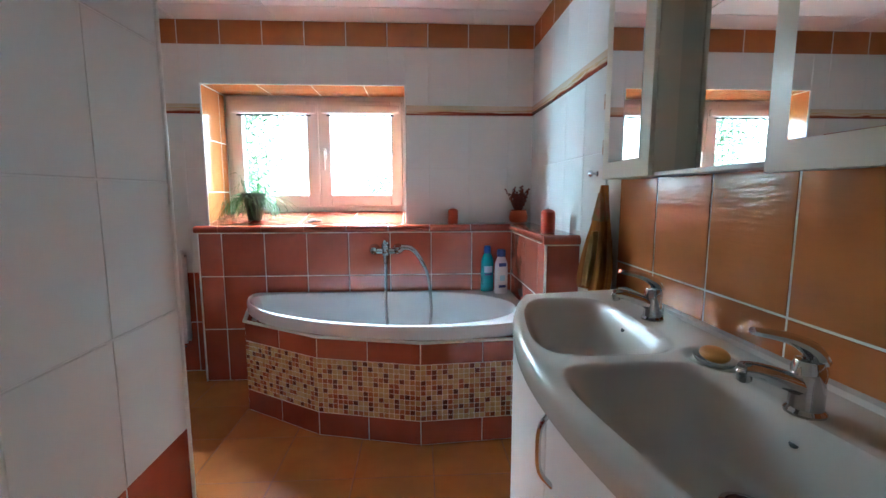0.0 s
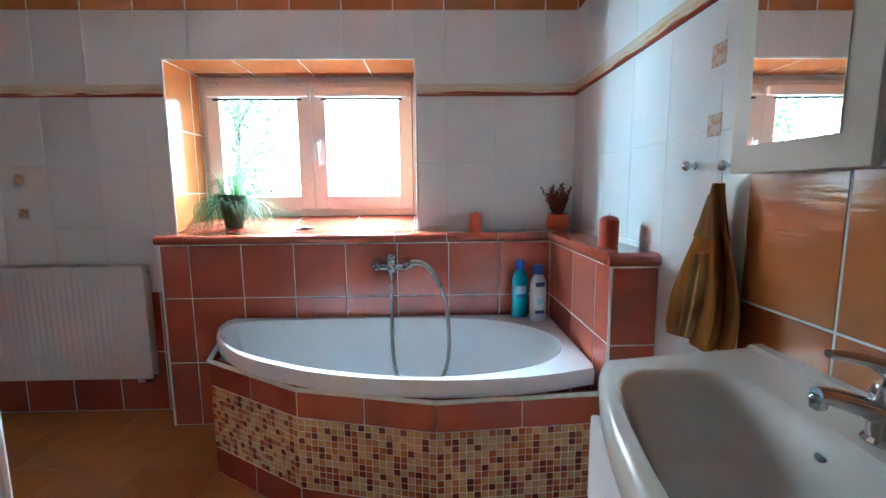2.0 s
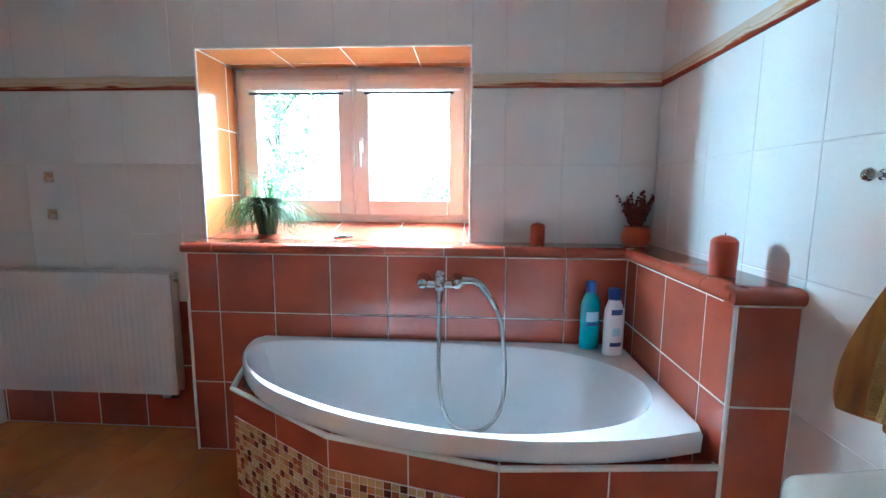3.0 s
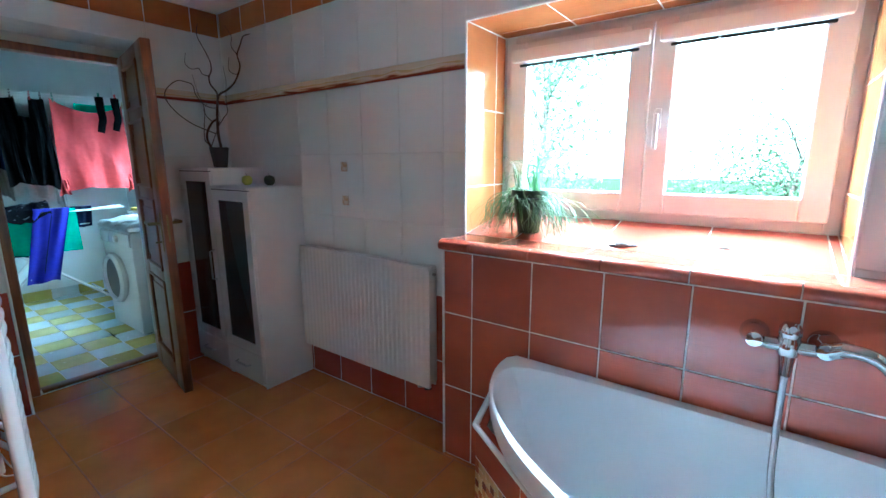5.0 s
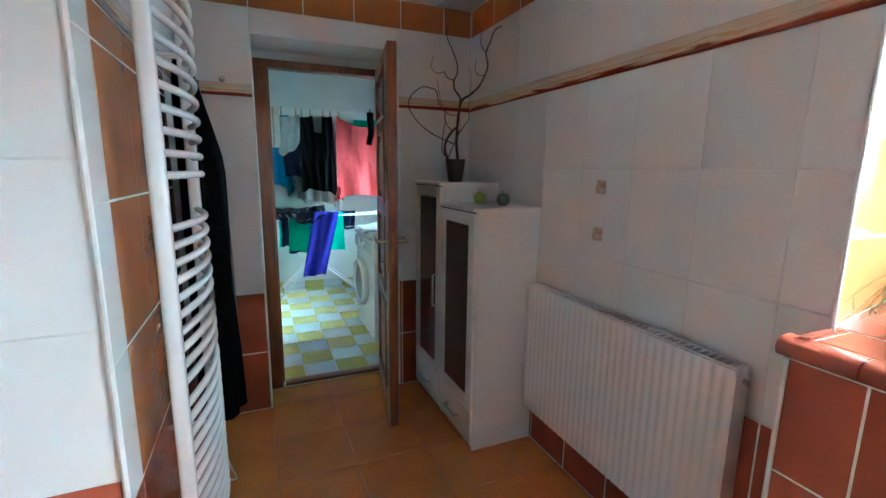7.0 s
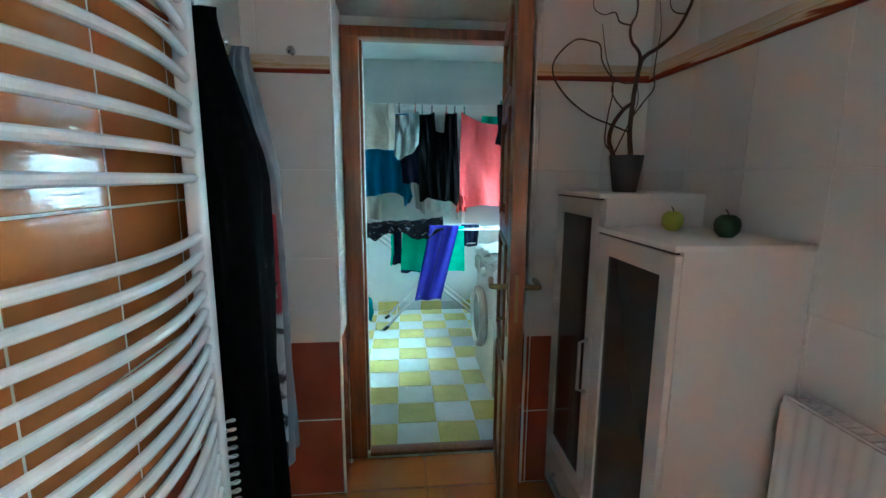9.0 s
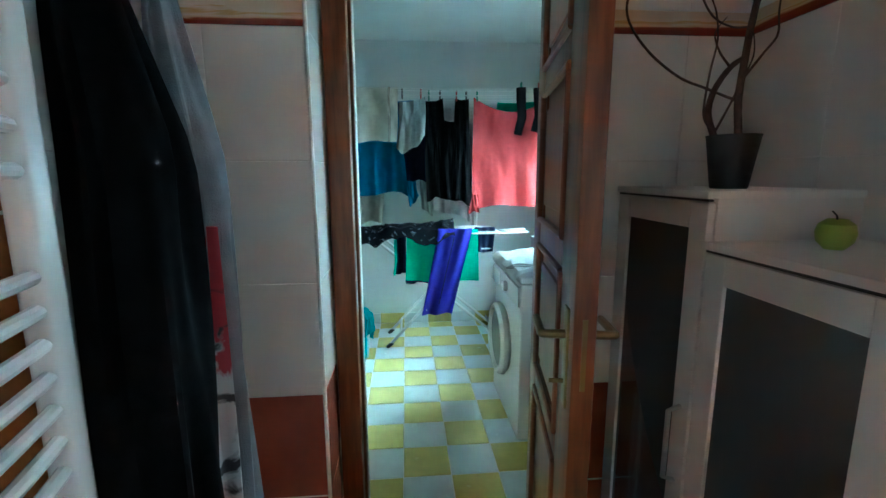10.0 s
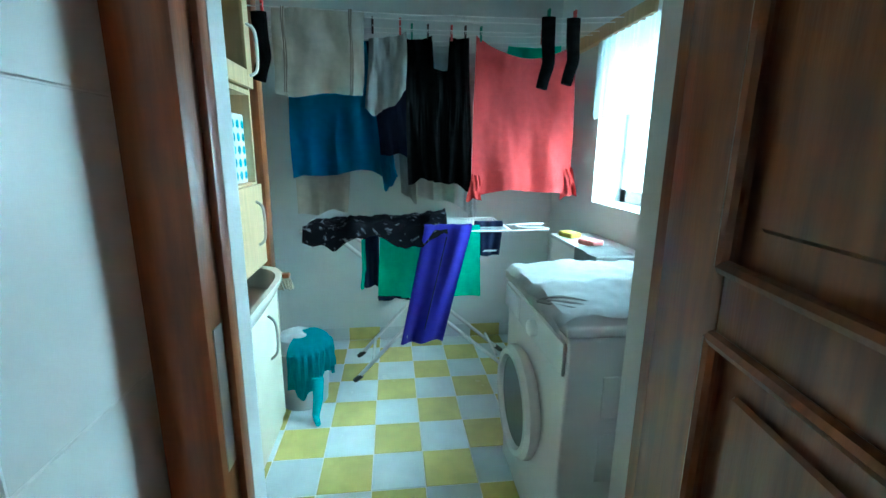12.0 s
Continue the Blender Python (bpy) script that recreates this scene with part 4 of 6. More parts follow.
# ---- washbasin and vanity ----
vanity = thing("vanity_cabinet", (1.02, 1.55, 0), "white vanity cabinet under the double washbasin", "vanity cabinet")
bm = box(-0.17, 0.25, -0.62, 0.58, 0.10, 0.725, 0.003)
box(-0.17, 0.25, -0.618, -0.60, 0.72, 0.775, bm=bm)
box(-0.17, 0.25, 0.56, 0.578, 0.72, 0.775, bm=bm)
box(-0.13, 0.25, -0.60, 0.56, 0.0, 0.10, bm=bm)
part("body", bm, LACQ, vanity)
for y0, y1 in ((-0.615, -0.22), (-0.215, 0.175), (0.18, 0.575)):
    d = part("vanity_door", box(-0.192, -0.171, y0, y1, 0.11, 0.765, 0.006), LACQ, vanity)
    yh = y1 - 0.06
    if y1 > 0.5:
        continue
    part("handle", tube(smooth_path([(-0.192, yh, 0.70), (-0.222, yh, 0.66), (-0.228, yh, 0.60), (-0.222, yh, 0.54), (-0.192, yh, 0.50)], 4), 0.007, 8), CHROME, d, "curved chrome handle")
sink = thing("double_washbasin", (0, 0, 0), "cream ceramic double washbasin with bowed front", "washbasin")
NU, NV = 64, 190
bm = bmesh.new()
SZ = 0.858


def bowl(x, y, cy, xf):
    xa, xb = xf + 0.030, 1.116
    ex, ey = (2 * x - xa - xb) / (xb - xa), (y - cy) / 0.268
    r = (abs(ex) ** 4.5 + abs(ey) ** 4.5) ** (1 / 4.5)
    t = min(1, max(0, (1.0 - r) / 0.5))
    return 0.125 * (t * t * (3 - 2 * t)) ** 0.8


grid = []
for i in range(NU + 1):
    u = i / NU
    row = []
    for j in range(NV + 1):
        v = j / NV
        s = math.sin(math.pi * v)
        xf = 0.884 - 0.140 * max(0, s) ** 0.75
        x = xf + (XR - 0.002 - xf) * u
        y = (0.93 - 0.10 * u) * (1 - v) + (2.195 + 0.07 * u) * v
        z = SZ - bowl(x, y, 1.862, xf) - bowl(x, y, 1.285, xf)
        dish = math.hypot((x - 1.137) / 0.055, (y - 1.560) / 0.075)
        if dish < 1:
            z -= 0.012 * (1 - dish ** 2)
        edge = min(u * (XR - xf), 0.02) / 0.02
        edge = min(edge, min(v, 1 - v) * 1.3 / 0.02)
        z -= 0.014 * (1 - min(1, edge)) ** 2
        if x > XR - 0.03:
            z += 0.008
        row.append(bm.verts.new((x, y, z)))
    grid.append(row)
for i in range(NU):
    for j in range(NV):
        bm.faces.new((grid[i][j], grid[i + 1][j], grid[i + 1][j + 1], grid[i][j + 1]))
rim = [grid[i][0] for i in range(NU, 0, -1)] + [grid[0][j] for j in range(NV + 1)] + [grid[i][NV] for i in range(1, NU + 1)]
prev = rim
for dz, pull in ((-0.02, -0.004), (-0.055, 0.0), (-0.085, 0.035), (-0.09, 0.08)):
    cur = []
    for v in rim:
        c = Vector((XR - 0.1, 1.55, 0))
        d = (Vector((v.co.x, v.co.y, 0)) - c)
        k = d.normalized() * -pull if d.length else Vector()
        cur.append(bm.verts.new((min(v.co.x + k.x, XR - 0.002), v.co.y + k.y, SZ - 0.008 + dz)))
    for a in range(len(rim) - 1):
        bm.faces.new((prev[a], prev[a + 1], cur[a + 1], cur[a]))
    prev = cur
bmesh.ops.recalc_face_normals(bm, faces=bm.faces[:])
part("basin", bm, CERAM, sink)
for cy in (1.862, 1.285):
    part("drain", lathe([(0.034, 0), (0.034, 0.004), (0.026, 0.006), (0.02, -0.004), (0.002, -0.006)], 24, pose(1.000, cy - 0.005, SZ - 0.1245)), CHROME, sink, "chrome drain ring")
    # solid dark discs give the shade inside drain and overflow, nothing is cut
    part("drain_shade_disc", lathe([(0.025, 0.0), (0.024, 0.003), (0.002, 0.003)], 20, pose(1.000, cy - 0.005, SZ - 0.1215)), DARK, sink, "dark disc standing in for the shaded drain hole")
    part("overflow_shade_disc", lathe([(0.012, 0), (0.012, 0.002), (0.010, 0.003)], 16, pose(1.097, cy + 0.02, SZ - 0.0355, 0, -48, 0)), DARK, sink, "dark disc standing in for the shaded overflow hole")


def basin_tap(at):
    e = thing("basin_mixer", at, "chrome single-lever basin mixer on the washbasin", "mixer tap", "basin mixers")
    part("base", lathe([(0.029, 0), (0.029, 0.004), (0.024, 0.01), (0.023, 0.055), (0.025, 0.075), (0.02, 0.088), (0.004, 0.092)], 20), CHROME, e)
    part("spout", tube(smooth_path([(-0.005, 0, 0.042), (-0.05, 0, 0.060), (-0.090, 0, 0.073), (-0.112, 0, 0.076)], 4), 0.017, 12, 0.012), CHROME, e)
    part("aerator", lathe([(0.009, 0.0), (0.011, 0.003), (0.011, 0.018), (0.008, 0.022)], 14, pose(-0.106, 0, 0.056, 0, -8, 0)), CHROME, e)
    bm = tube(smooth_path([(0.012, 0, 0.085), (0.0, 0, 0.105), (-0.04, 0, 0.125), (-0.10, 0.0, 0.138)], 4), 0.017, 10, 0.006)
    bm.transform(Matrix.Diagonal((1, 1.25, 1, 1)))
    part("lever", bm, CHROME, e)
    part("pop_up_rod", tube([(0.03, 0, 0.0), (0.03, 0, 0.04)], 0.003, 6), CHROME, e)


basin_tap((1.163, 1.858, SZ - 0.001))
basin_tap((1.130, 1.332, SZ - 0.001))
SOAP = material("orange_soap", (0.62, 0.27, 0.05), 0.45, vary=0.08, scale=20)
e = thing("soap_bar", (1.137, 1.560, SZ - 0.012), "orange bar of soap in a white dish", "soap")
b = bmesh.new()
bmesh.ops.create_uvsphere(b, u_segments=24, v_segments=14, radius=1, matrix=Matrix.Translation((0, 0, 0.022)) @ Matrix.Diagonal((0.026, 0.035, 0.016, 1)))
part("soap", b, SOAP, e)
part("dish", lathe([(0.03, 0.0), (0.046, 0.008), (0.052, 0.018), (0.049, 0.018), (0.03, 0.006), (0.002, 0.005)], 24, Matrix.Diagonal((0.72, 0.95, 0.9, 1))), CERAM, e, "small white soap dish")

# ---- mirror cabinet ----
BEIGE = material("cream_lacquered_board", (0.70, 0.66, 0.53), 0.3, vary=0.02, scale=3)
MZ0, MZ1 = 1.258, 2.02
mc = thing("mirror_cabinet", (0, 0, 0), "cream mirror cabinet with two mirror doors above the washbasin", "mirror cabinet")
part("side_cupboard", box(1.182, XR - 0.001, 1.935, 2.245, MZ0, MZ1, 0.002), BEIGE, mc, "narrow cupboard with a mirror strip")
d = part("cupboard_door", box(1.166, 1.180, 1.932, 2.247, MZ0, MZ1, 0.003), BEIGE, mc)
part("mirror", box(1.1625, 1.1658, 1.985, 2.195, MZ0 + 0.055, MZ1 - 0.05, 0.0012), MIRROR, d, "narrow mirror strip", False)
part("back_board", box(1.25, XR - 0.001, 1.515, 1.934, MZ0 + 0.012, MZ1), BEIGE, mc, "cream back board")
part("bottom_shelf", box(1.185, XR - 0.001, 1.515, 1.934, MZ0, MZ0 + 0.011, 0.001), LACQ, mc)
part("mirror", box(1.244, 1.2495, 1.517, 1.933, MZ0 + 0.016, MZ1, 0.001), MIRROR, mc, "bevelled mirror", False)
part("side_cupboard", box(1.182, XR - 0.001, 1.10, 1.512, MZ0 - 0.008, MZ1, 0.002), BEIGE, mc, "cupboard with a mirror door")
d = part("cupboard_door", box(1.166, 1.180, 1.098, 1.508, MZ0 - 0.012, MZ1, 0.003), BEIGE, mc)
part("mirror", box(1.1625, 1.1658, 1.150, 1.456, MZ0 + 0.042, MZ1 - 0.05, 0.0012), MIRROR, d, "bevelled mirror", False)

# ---- door to the laundry ----
frame_ob = tagged(new("door_frame_1"), "red-brown varnished wooden door frame", "door frame", "", "structure")
part("jamb", box(DX - 0.076, DX + 0.005, 2.442, 2.517, 0, 1.925, 0.004), WOOD, frame_ob)
part("jamb", box(DX - 0.076, DX + 0.005, 3.178, 3.208, 0, 1.925, 0.004), WOOD, frame_ob)
part("door_stop", box(DX - 0.076, DX - 0.045, 2.517, 2.528, 0, 1.925, 0.003), WOOD, frame_ob, "wooden stop rebated in the jamb")
part("head_jamb", box(DX - 0.076, DX + 0.005, 2.442, 3.208, 1.925, 1.967, 0.004), WOOD, frame_ob)
part("threshold", box(DX - 0.076, DX - 0.012, 2.530, 3.177, -0.002, LZ + 0.006, 0.004), WOOD, frame_ob, "worn wooden threshold")
part("strike_plate", box(DX - 0.040, DX - 0.012, 2.5165, 2.5185, 0.86, 1.08), STEEL, frame_ob, "grey metal strike plate")
leaf = tagged(new("door_1"), "open red-brown panelled wooden door with brass handles", "door", "", "structure")
leaf.matrix_world = pose(-3.066, 3.178, 0.008, 0, 0, -9.8)
LW, LH, LT = 0.675, 1.945, 0.046
rows = [(0.16, 0.64), (0.72, 1.115), (1.195, 1.56), (1.635, 1.86)]
bm = bmesh.new()
box(0, 0.145, -LT, 0, 0, LH, 0.004, bm=bm)
box(LW - 0.145, LW, -LT, 0, 0, LH, 0.004, bm=bm)
zprev = 0.0
for a, c in rows + [(LH, LH)]:
    box(0.145, LW - 0.145, -LT + 0.001, -0.001, zprev, a, 0.003, bm=bm)
    zprev = c
body = part("leaf_frame", bm, WOOD, leaf)
for a, c in rows:
    bm = box(0.14, LW - 0.14, -LT + 0.014, -0.014, a - 0.005, c + 0.005)
    for yy in (-LT + 0.006, -0.006):
        box(0.185, LW - 0.185, yy - 0.004, yy + 0.004, a + 0.045, c - 0.045, 0.004, bm=bm, seg=1)
    pn = part("panel", bm, WOOD, leaf)
    bm = bmesh.new()
    for yy in (-LT - 0.001, 0.001):
        for s0, s1 in (((0.145, a), (LW - 0.145, a)), ((LW - 0.145, a), (LW - 0.145, c)), ((LW - 0.145, c), (0.145, c)), ((0.145, c), (0.145, a))):
            tube([(s0[0], yy, s0[1]), (s1[0], yy, s1[1])], 0.009, 8, bm=bm)
    part("moulding", bm, WOOD, pn, "rounded wooden moulding")
for side in (-1, 1):
    yy = -LT - 0.001 if side < 0 else 0.001
    pl = part("handle_plate", box(LW - 0.075, LW - 0.035, yy - 0.004, yy + 0.004, 0.84, 1.06, 0.003), BRASS, leaf, "aged brass handle plate")
    part("lever_handle", tube(smooth_path([(LW - 0.055, yy, 1.0), (LW - 0.055, yy + side * 0.045, 1.0), (LW - 0.07, yy + side * 0.052, 1.0), (LW - 0.165, yy + side * 0.05, 0.998)], 4), 0.0095, 10), BRASS, pl, "aged brass lever handle")
part("lock_plate", box(LW - 0.0015, LW + 0.0015, -LT + 0.018, -0.018, 0.90, 1.05), BRASS, leaf, "aged brass lock plate")
part("key", tube([(LW - 0.055, -LT, 0.895), (LW - 0.055, -LT - 0.035, 0.895)], 0.005, 8), BRASS, leaf, "key in the lock")
for z in (0.25, 1.72):
    part("hinge", tube([(-0.008, 0.004, z - 0.05), (-0.008, 0.004, z + 0.05)], 0.008, 8), BRASS, leaf, "brass hinge")

# ---- laundry: window ----
ROOM["y"] = LO
lw = tagged(new("window_2"), "white laundry window with a lace curtain", "window", "", "structure")
lw.location.y = LO
bm = bmesh.new()
for a in ((LWX0, LWX0 + 0.06, LWZ0, LWZ1), (LWX1 - 0.06, LWX1, LWZ0, LWZ1), ((LWX0 + LWX1) / 2 - 0.05, (LWX0 + LWX1) / 2 + 0.05, LWZ0, LWZ1), (LWX0, LWX1, LWZ0, LWZ0 + 0.07), (LWX0, LWX1, LWZ1 - 0.07, LWZ1)):
    box(a[0], a[1], LY1 + 0.16, LY1 + 0.22, a[2], a[3], 0.004, bm=bm)
part("window_frame", bm, WPLAS, lw)
g = part("pane", box(LWX0 + 0.05, LWX1 - 0.05, LY1 + 0.18, LY1 + 0.185, LWZ0 + 0.05, LWZ1 - 0.05), GLASS, lw, "clear glass pane", False)
g.visible_shadow = False
LACE = leaf_material("white_lace", (0.56, 0.60, 0.62), (0.62, 0.65, 0.67), 0.08)
cur = thing("lace_curtain", ((LWX0 + LWX1) / 2, LY1 - 0.02, 1.91), "short white lace curtain over the laundry window", "curtain")
bm = bmesh.new()
n, hw = 90, (LWX1 - LWX0) / 2 + 0.03
vs = []
for j in range(9):
    z = -0.40 * j / 8
    vs.append([bm.verts.new((-hw + 2 * hw * k / n, 0.012 * math.sin(k * 0.95) * (0.6 + 0.05 * j) + 0.004 * math.sin(k * 2.3), z - (0.02 * abs(math.sin(k * 0.35)) if j == 8 else 0))) for k in range(n + 1)])
for a, c in zip(vs, vs[1:]):
    for k in range(n):
        bm.faces.new((a[k], a[k + 1], c[k + 1], c[k]))
bmesh.ops.solidify(bm, geom=bm.faces[:], thickness=0.0015)
part("lace", bm, LACE, cur)
part("curtain_rod", tube([(-hw - 0.03, 0.0, 0.004), (hw + 0.03, 0.0, 0.004)], 0.005, 8), WPLAS, cur)

# ---- clothes lines ----
rail = thing("line_rail", (-4.72, LY1 - 0.02, 1.90), "wooden batten on the wall that holds the clothes lines", "batten")
part("batten", box(-0.42, 0.40, -0.02, 0.02, -0.03, 0.035, 0.004), WOODL, rail)
LINES = (-4.56, -4.64, -4.80, -4.88, -5.02, -5.12)
for x in LINES:
    ln = thing("clothes_line", (x, 2.8, 1.895), "thin white clothes line across the laundry", "clothes line", "clothes lines")
    part("cord", tube([(0, LY0 - 2.8, 0.0), (0, 2.4 - 2.8, -0.006), (0, 0, -0.01), (0, 3.4 - 2.8, -0.004), (0, LY1 - 2.84, 0.02)], 0.0022, 6), WPLAS, ln)


def sheet(bm, x, tl, tr, bl, br, waves=5, amp=0.012, sag=0.01, seed=0, nu=36, nv=26, ragged=0.01, thick=0.004):
    """Cloth hanging in a plane of constant x; corners as (y, z)."""
    rnd = random.Random(seed)
    p1, p2, p3 = rnd.uniform(0, 6), rnd.uniform(0, 6), rnd.uniform(0, 6)
    b = bmesh.new()
    vs = []
    for j in range(nv + 1):
        v = j / nv
        row = []
        for i in range(nu + 1):
            u = i / nu
            y = (tl[0] * (1 - u) + tr[0] * u) * (1 - v) + (bl[0] * (1 - u) + br[0] * u) * v
            z = (tl[1] * (1 - u) + tr[1] * u) * (1 - v) + (bl[1] * (1 - u) + br[1] * u) * v
            z -= sag * 4 * u * (1 - u) * (1 - v)
            z -= ragged * v ** 6 * (math.sin(u * 5 + p1) + 0.5 * math.sin(u * 11 + p2) + 0.25 * noise.noise(Vector((u * 14, p1, 0))))
            y += 0.006 * v * math.sin(v * 5 + p3)
            dx = amp * (0.25 + 0.75 * v) * math.sin(waves * 2 * math.pi * u + p1 + 1.3 * v) + 0.5 * amp * math.sin(2.7 * waves * u + p2 + 3 * v) + 0.4 * amp * math.sin(14 * (u - 0.6 * v) + p3) + 1.1 * amp * v * noise.noise(Vector((u * 7 - 2.2 * v * (u - 0.5), v * 1.6, p2))) + 0.35 * amp * noise.noise(Vector((u * 16, v * 5, p3)))
            row.append(b.verts.new((x + dx, y, z)))
        vs.append(row)
    for a, c in zip(vs, vs[1:]):
        for k in range(nu):
            b.faces.new((a[k], a[k + 1], c[k + 1], c[k]))
    bmesh.ops.solidify(b, geom=b.faces[:], thickness=thick)
    return merge(bm, b)


def garment(name, label, mat, sheets, category="clothes", mats=None):
    e = thing(name, (0, 0, 0), label, category)
    for k, s in enumerate(sheets):
        part("cloth" if k == 0 else "panel", sheet(bmesh.new(), *s[:5], **s[5]), (mats or {}).get(k, mat), e)
    return e


F_BEIGE, F_GREY = fabric("beige_cotton", (0.62, 0.58, 0.50)), fabric("grey_cotton", (0.42, 0.43, 0.42))
F_BLUE, F_RED = fabric("blue_jersey", (0.02, 0.20, 0.40)), fabric("coral_red_jersey", (0.52, 0.06, 0.06))
F_GREEN, F_VIOLET = fabric("green_fabric", (0.01, 0.58, 0.36)), fabric("violet_blue_fabric", (0.045, 0.035, 0.36))
F_TEAL, F_NAVY = fabric("teal_jersey", (0.0, 0.30, 0.34)), fabric("navy_fabric", (0.015, 0.02, 0.06))
F_WHITE = fabric("white_cotton", (0.74, 0.76, 0.76))


def set_fleck(n, l, p):
    co = n.new("ShaderNodeTexCoord")
    tn = n.new("ShaderNodeTexNoise")
    tn.inputs["Scale"].default_value, tn.inputs["Detail"].default_value, tn.inputs["Distortion"].default_value = 24, 4, 0.8
    ra = n.new("ShaderNodeValToRGB")
    e = ra.color_ramp.elements
    e[0].position, e[0].color = 0.60, (0.007, 0.007, 0.010, 1)
    e[1].position, e[1].color = 0.68, (0.20, 0.20, 0.22, 1)
    l.new(co.outputs["Object"], tn.inputs["Vector"])
    l.new(tn.outputs["Fac"], ra.inputs[0])
    l.new(ra.outputs[0], p.inputs["Base Color"])
    p.inputs["Roughness"].default_value, p.inputs["Specular IOR Level"].default_value = 0.9, 0.1


F_DARKP = simple("black_cotton_with_pale_print", set_fleck)
STRIPE = fabric("taupe_stripe", (0.40, 0.34, 0.29))
tw = garment("hanging_towel", "beige striped cotton towel pegged on a clothes line", F_BEIGE,
             [(-4.56, (2.235, 1.892), (2.615, 1.892), (2.23, 1.555), (2.60, 1.545), dict(waves=2.5, amp=0.006, seed=1, sag=0.0)),
              (-4.5505, (2.275, 1.893), (2.29, 1.893), (2.27, 1.557), (2.285, 1.556), dict(waves=0.2, amp=0.004, seed=1, nu=4, sag=0, ragged=0)),
              (-4.5505, (2.55, 1.893), (2.565, 1.893), (2.545, 1.55), (2.56, 1.549), dict(waves=0.2, amp=0.004, seed=1, nu=4, sag=0, ragged=0))], "towel", {1: STRIPE, 2: STRIPE})
garment("hanging_shorts", "grey cotton shorts pegged on a clothes line", F_GREY, [(-4.80, (2.62, 1.84), (2.80, 1.875), (2.60, 1.50), (2.80, 1.57), dict(waves=2.5, amp=0.016, seed=2, ragged=0.03))])
garment("hanging_shirt", "blue jersey shirt hanging on the rear clothes line", F_BLUE, [(-5.02, (2.19, 1.885), (2.72, 1.885), (2.18, 1.19), (2.72, 1.17), dict(waves=4, amp=0.026, seed=3, ragged=0.024)), (-4.995, (2.655, 1.42), (2.72, 1.42), (2.672, 1.11), (2.75, 1.15), dict(waves=1.2, amp=0.014, seed=31, nu=12, ragged=0.02))])
garment("hanging_shirt", "dark navy shirt hanging behind the shorts", F_NAVY, [(-4.94, (2.60, 1.86), (2.80, 1.86), (2.66, 1.30), (2.82, 1.28), dict(waves=2, amp=0.012, seed=13))])
garment("tank_top", "black jersey top pegged by its shoulders", BLACKF,
        [(-4.87, (2.80, 1.86), (2.93, 1.88), (2.80, 1.17), (2.98, 1.14), dict(waves=2, amp=0.012, seed=4, ragged=0.02)),
         (-4.875, (3.02, 1.88), (3.12, 1.88), (2.98, 1.15), (3.15, 1.13), dict(waves=2, amp=0.012, seed=5, ragged=0.02)),
         (-4.885, (2.92, 1.74), (3.03, 1.72), (2.90, 1.16), (3.05, 1.15), dict(waves=1.5, amp=0.01, seed=6))])
garment("hanging_skirt", "coral red jersey shirt pegged on the clothes line", F_RED,
        [(-4.88, (3.155, 1.89), (3.69, 1.875), (3.14, 1.10), (3.71, 1.09), dict(waves=2.2, amp=0.014, sag=0.09, seed=7, ragged=0.014)),
         (-4.868, (3.15, 1.20), (3.19, 1.20), (3.12, 1.06), (3.21, 1.05), dict(waves=1.5, amp=0.012, seed=8, nu=12)),
         (-4.868, (3.66, 1.24), (3.705, 1.24), (3.66, 1.06), (3.745, 1.09), dict(waves=1.5, amp=0.012, seed=9, nu=12))])
garment("hanging_shirt", "green shirt on the line behind the red one", F_GREEN, [(-5.02, (3.36, 1.88), (3.66, 1.89), (3.30, 1.55), (3.66, 1.5), dict(waves=2, amp=0.012, seed=10))])
garment("hanging_shirt", "white shirt hanging on the rear line", F_WHITE, [(-5.12, (2.72, 1.86), (3.24, 1.86), (2.80, 1.05), (3.24, 0.96), dict(waves=4, amp=0.02, seed=11, ragged=0.03)), (-5.10, (3.16, 1.3), (3.22, 1.3), (3.17, 0.72), (3.21, 0.70), dict(waves=1, amp=0.01, seed=12, nu=8))])
garment("hanging_trousers", "grey leggings hanging on the rear line", F_GREY, [(-5.08, (2.72, 1.86), (2.80, 1.86), (2.78, 1.07), (2.87, 1.02), dict(waves=1, amp=0.012, seed=17, nu=14))])
garment("hanging_towel", "cream towel hanging on the rear line", F_BEIGE, [(-5.12, (2.15, 1.86), (2.53, 1.86), (2.18, 0.96), (2.46, 0.96), dict(waves=2, amp=0.016, seed=14, ragged=0.012))], "towel")
garment("hanging_shirt", "white shirt beside the laundry window", F_WHITE, [(-5.02, (3.70, 1.87), (3.74, 1.87), (3.70, 1.42), (3.75, 1.38), dict(waves=1, amp=0.008, seed=15, nu=8))])


def sock(at, length, seed):
    e = thing("sock", at, "black sock pegged on the front clothes line", "sock", "black socks")
    pts = smooth_path([(0, 0, 0.0), (0, 0.004, -length * 0.35), (0, 0.010, -length * 0.62), (0, -0.004, -length * 0.82), (0, -0.016, -length)], 5)
    bm = tube(pts, 0.033, 14, 0.027)
    bm.transform(Matrix.Diagonal((0.45, 1, 1, 1)))
    part("knit", bm, BLACKF, e)


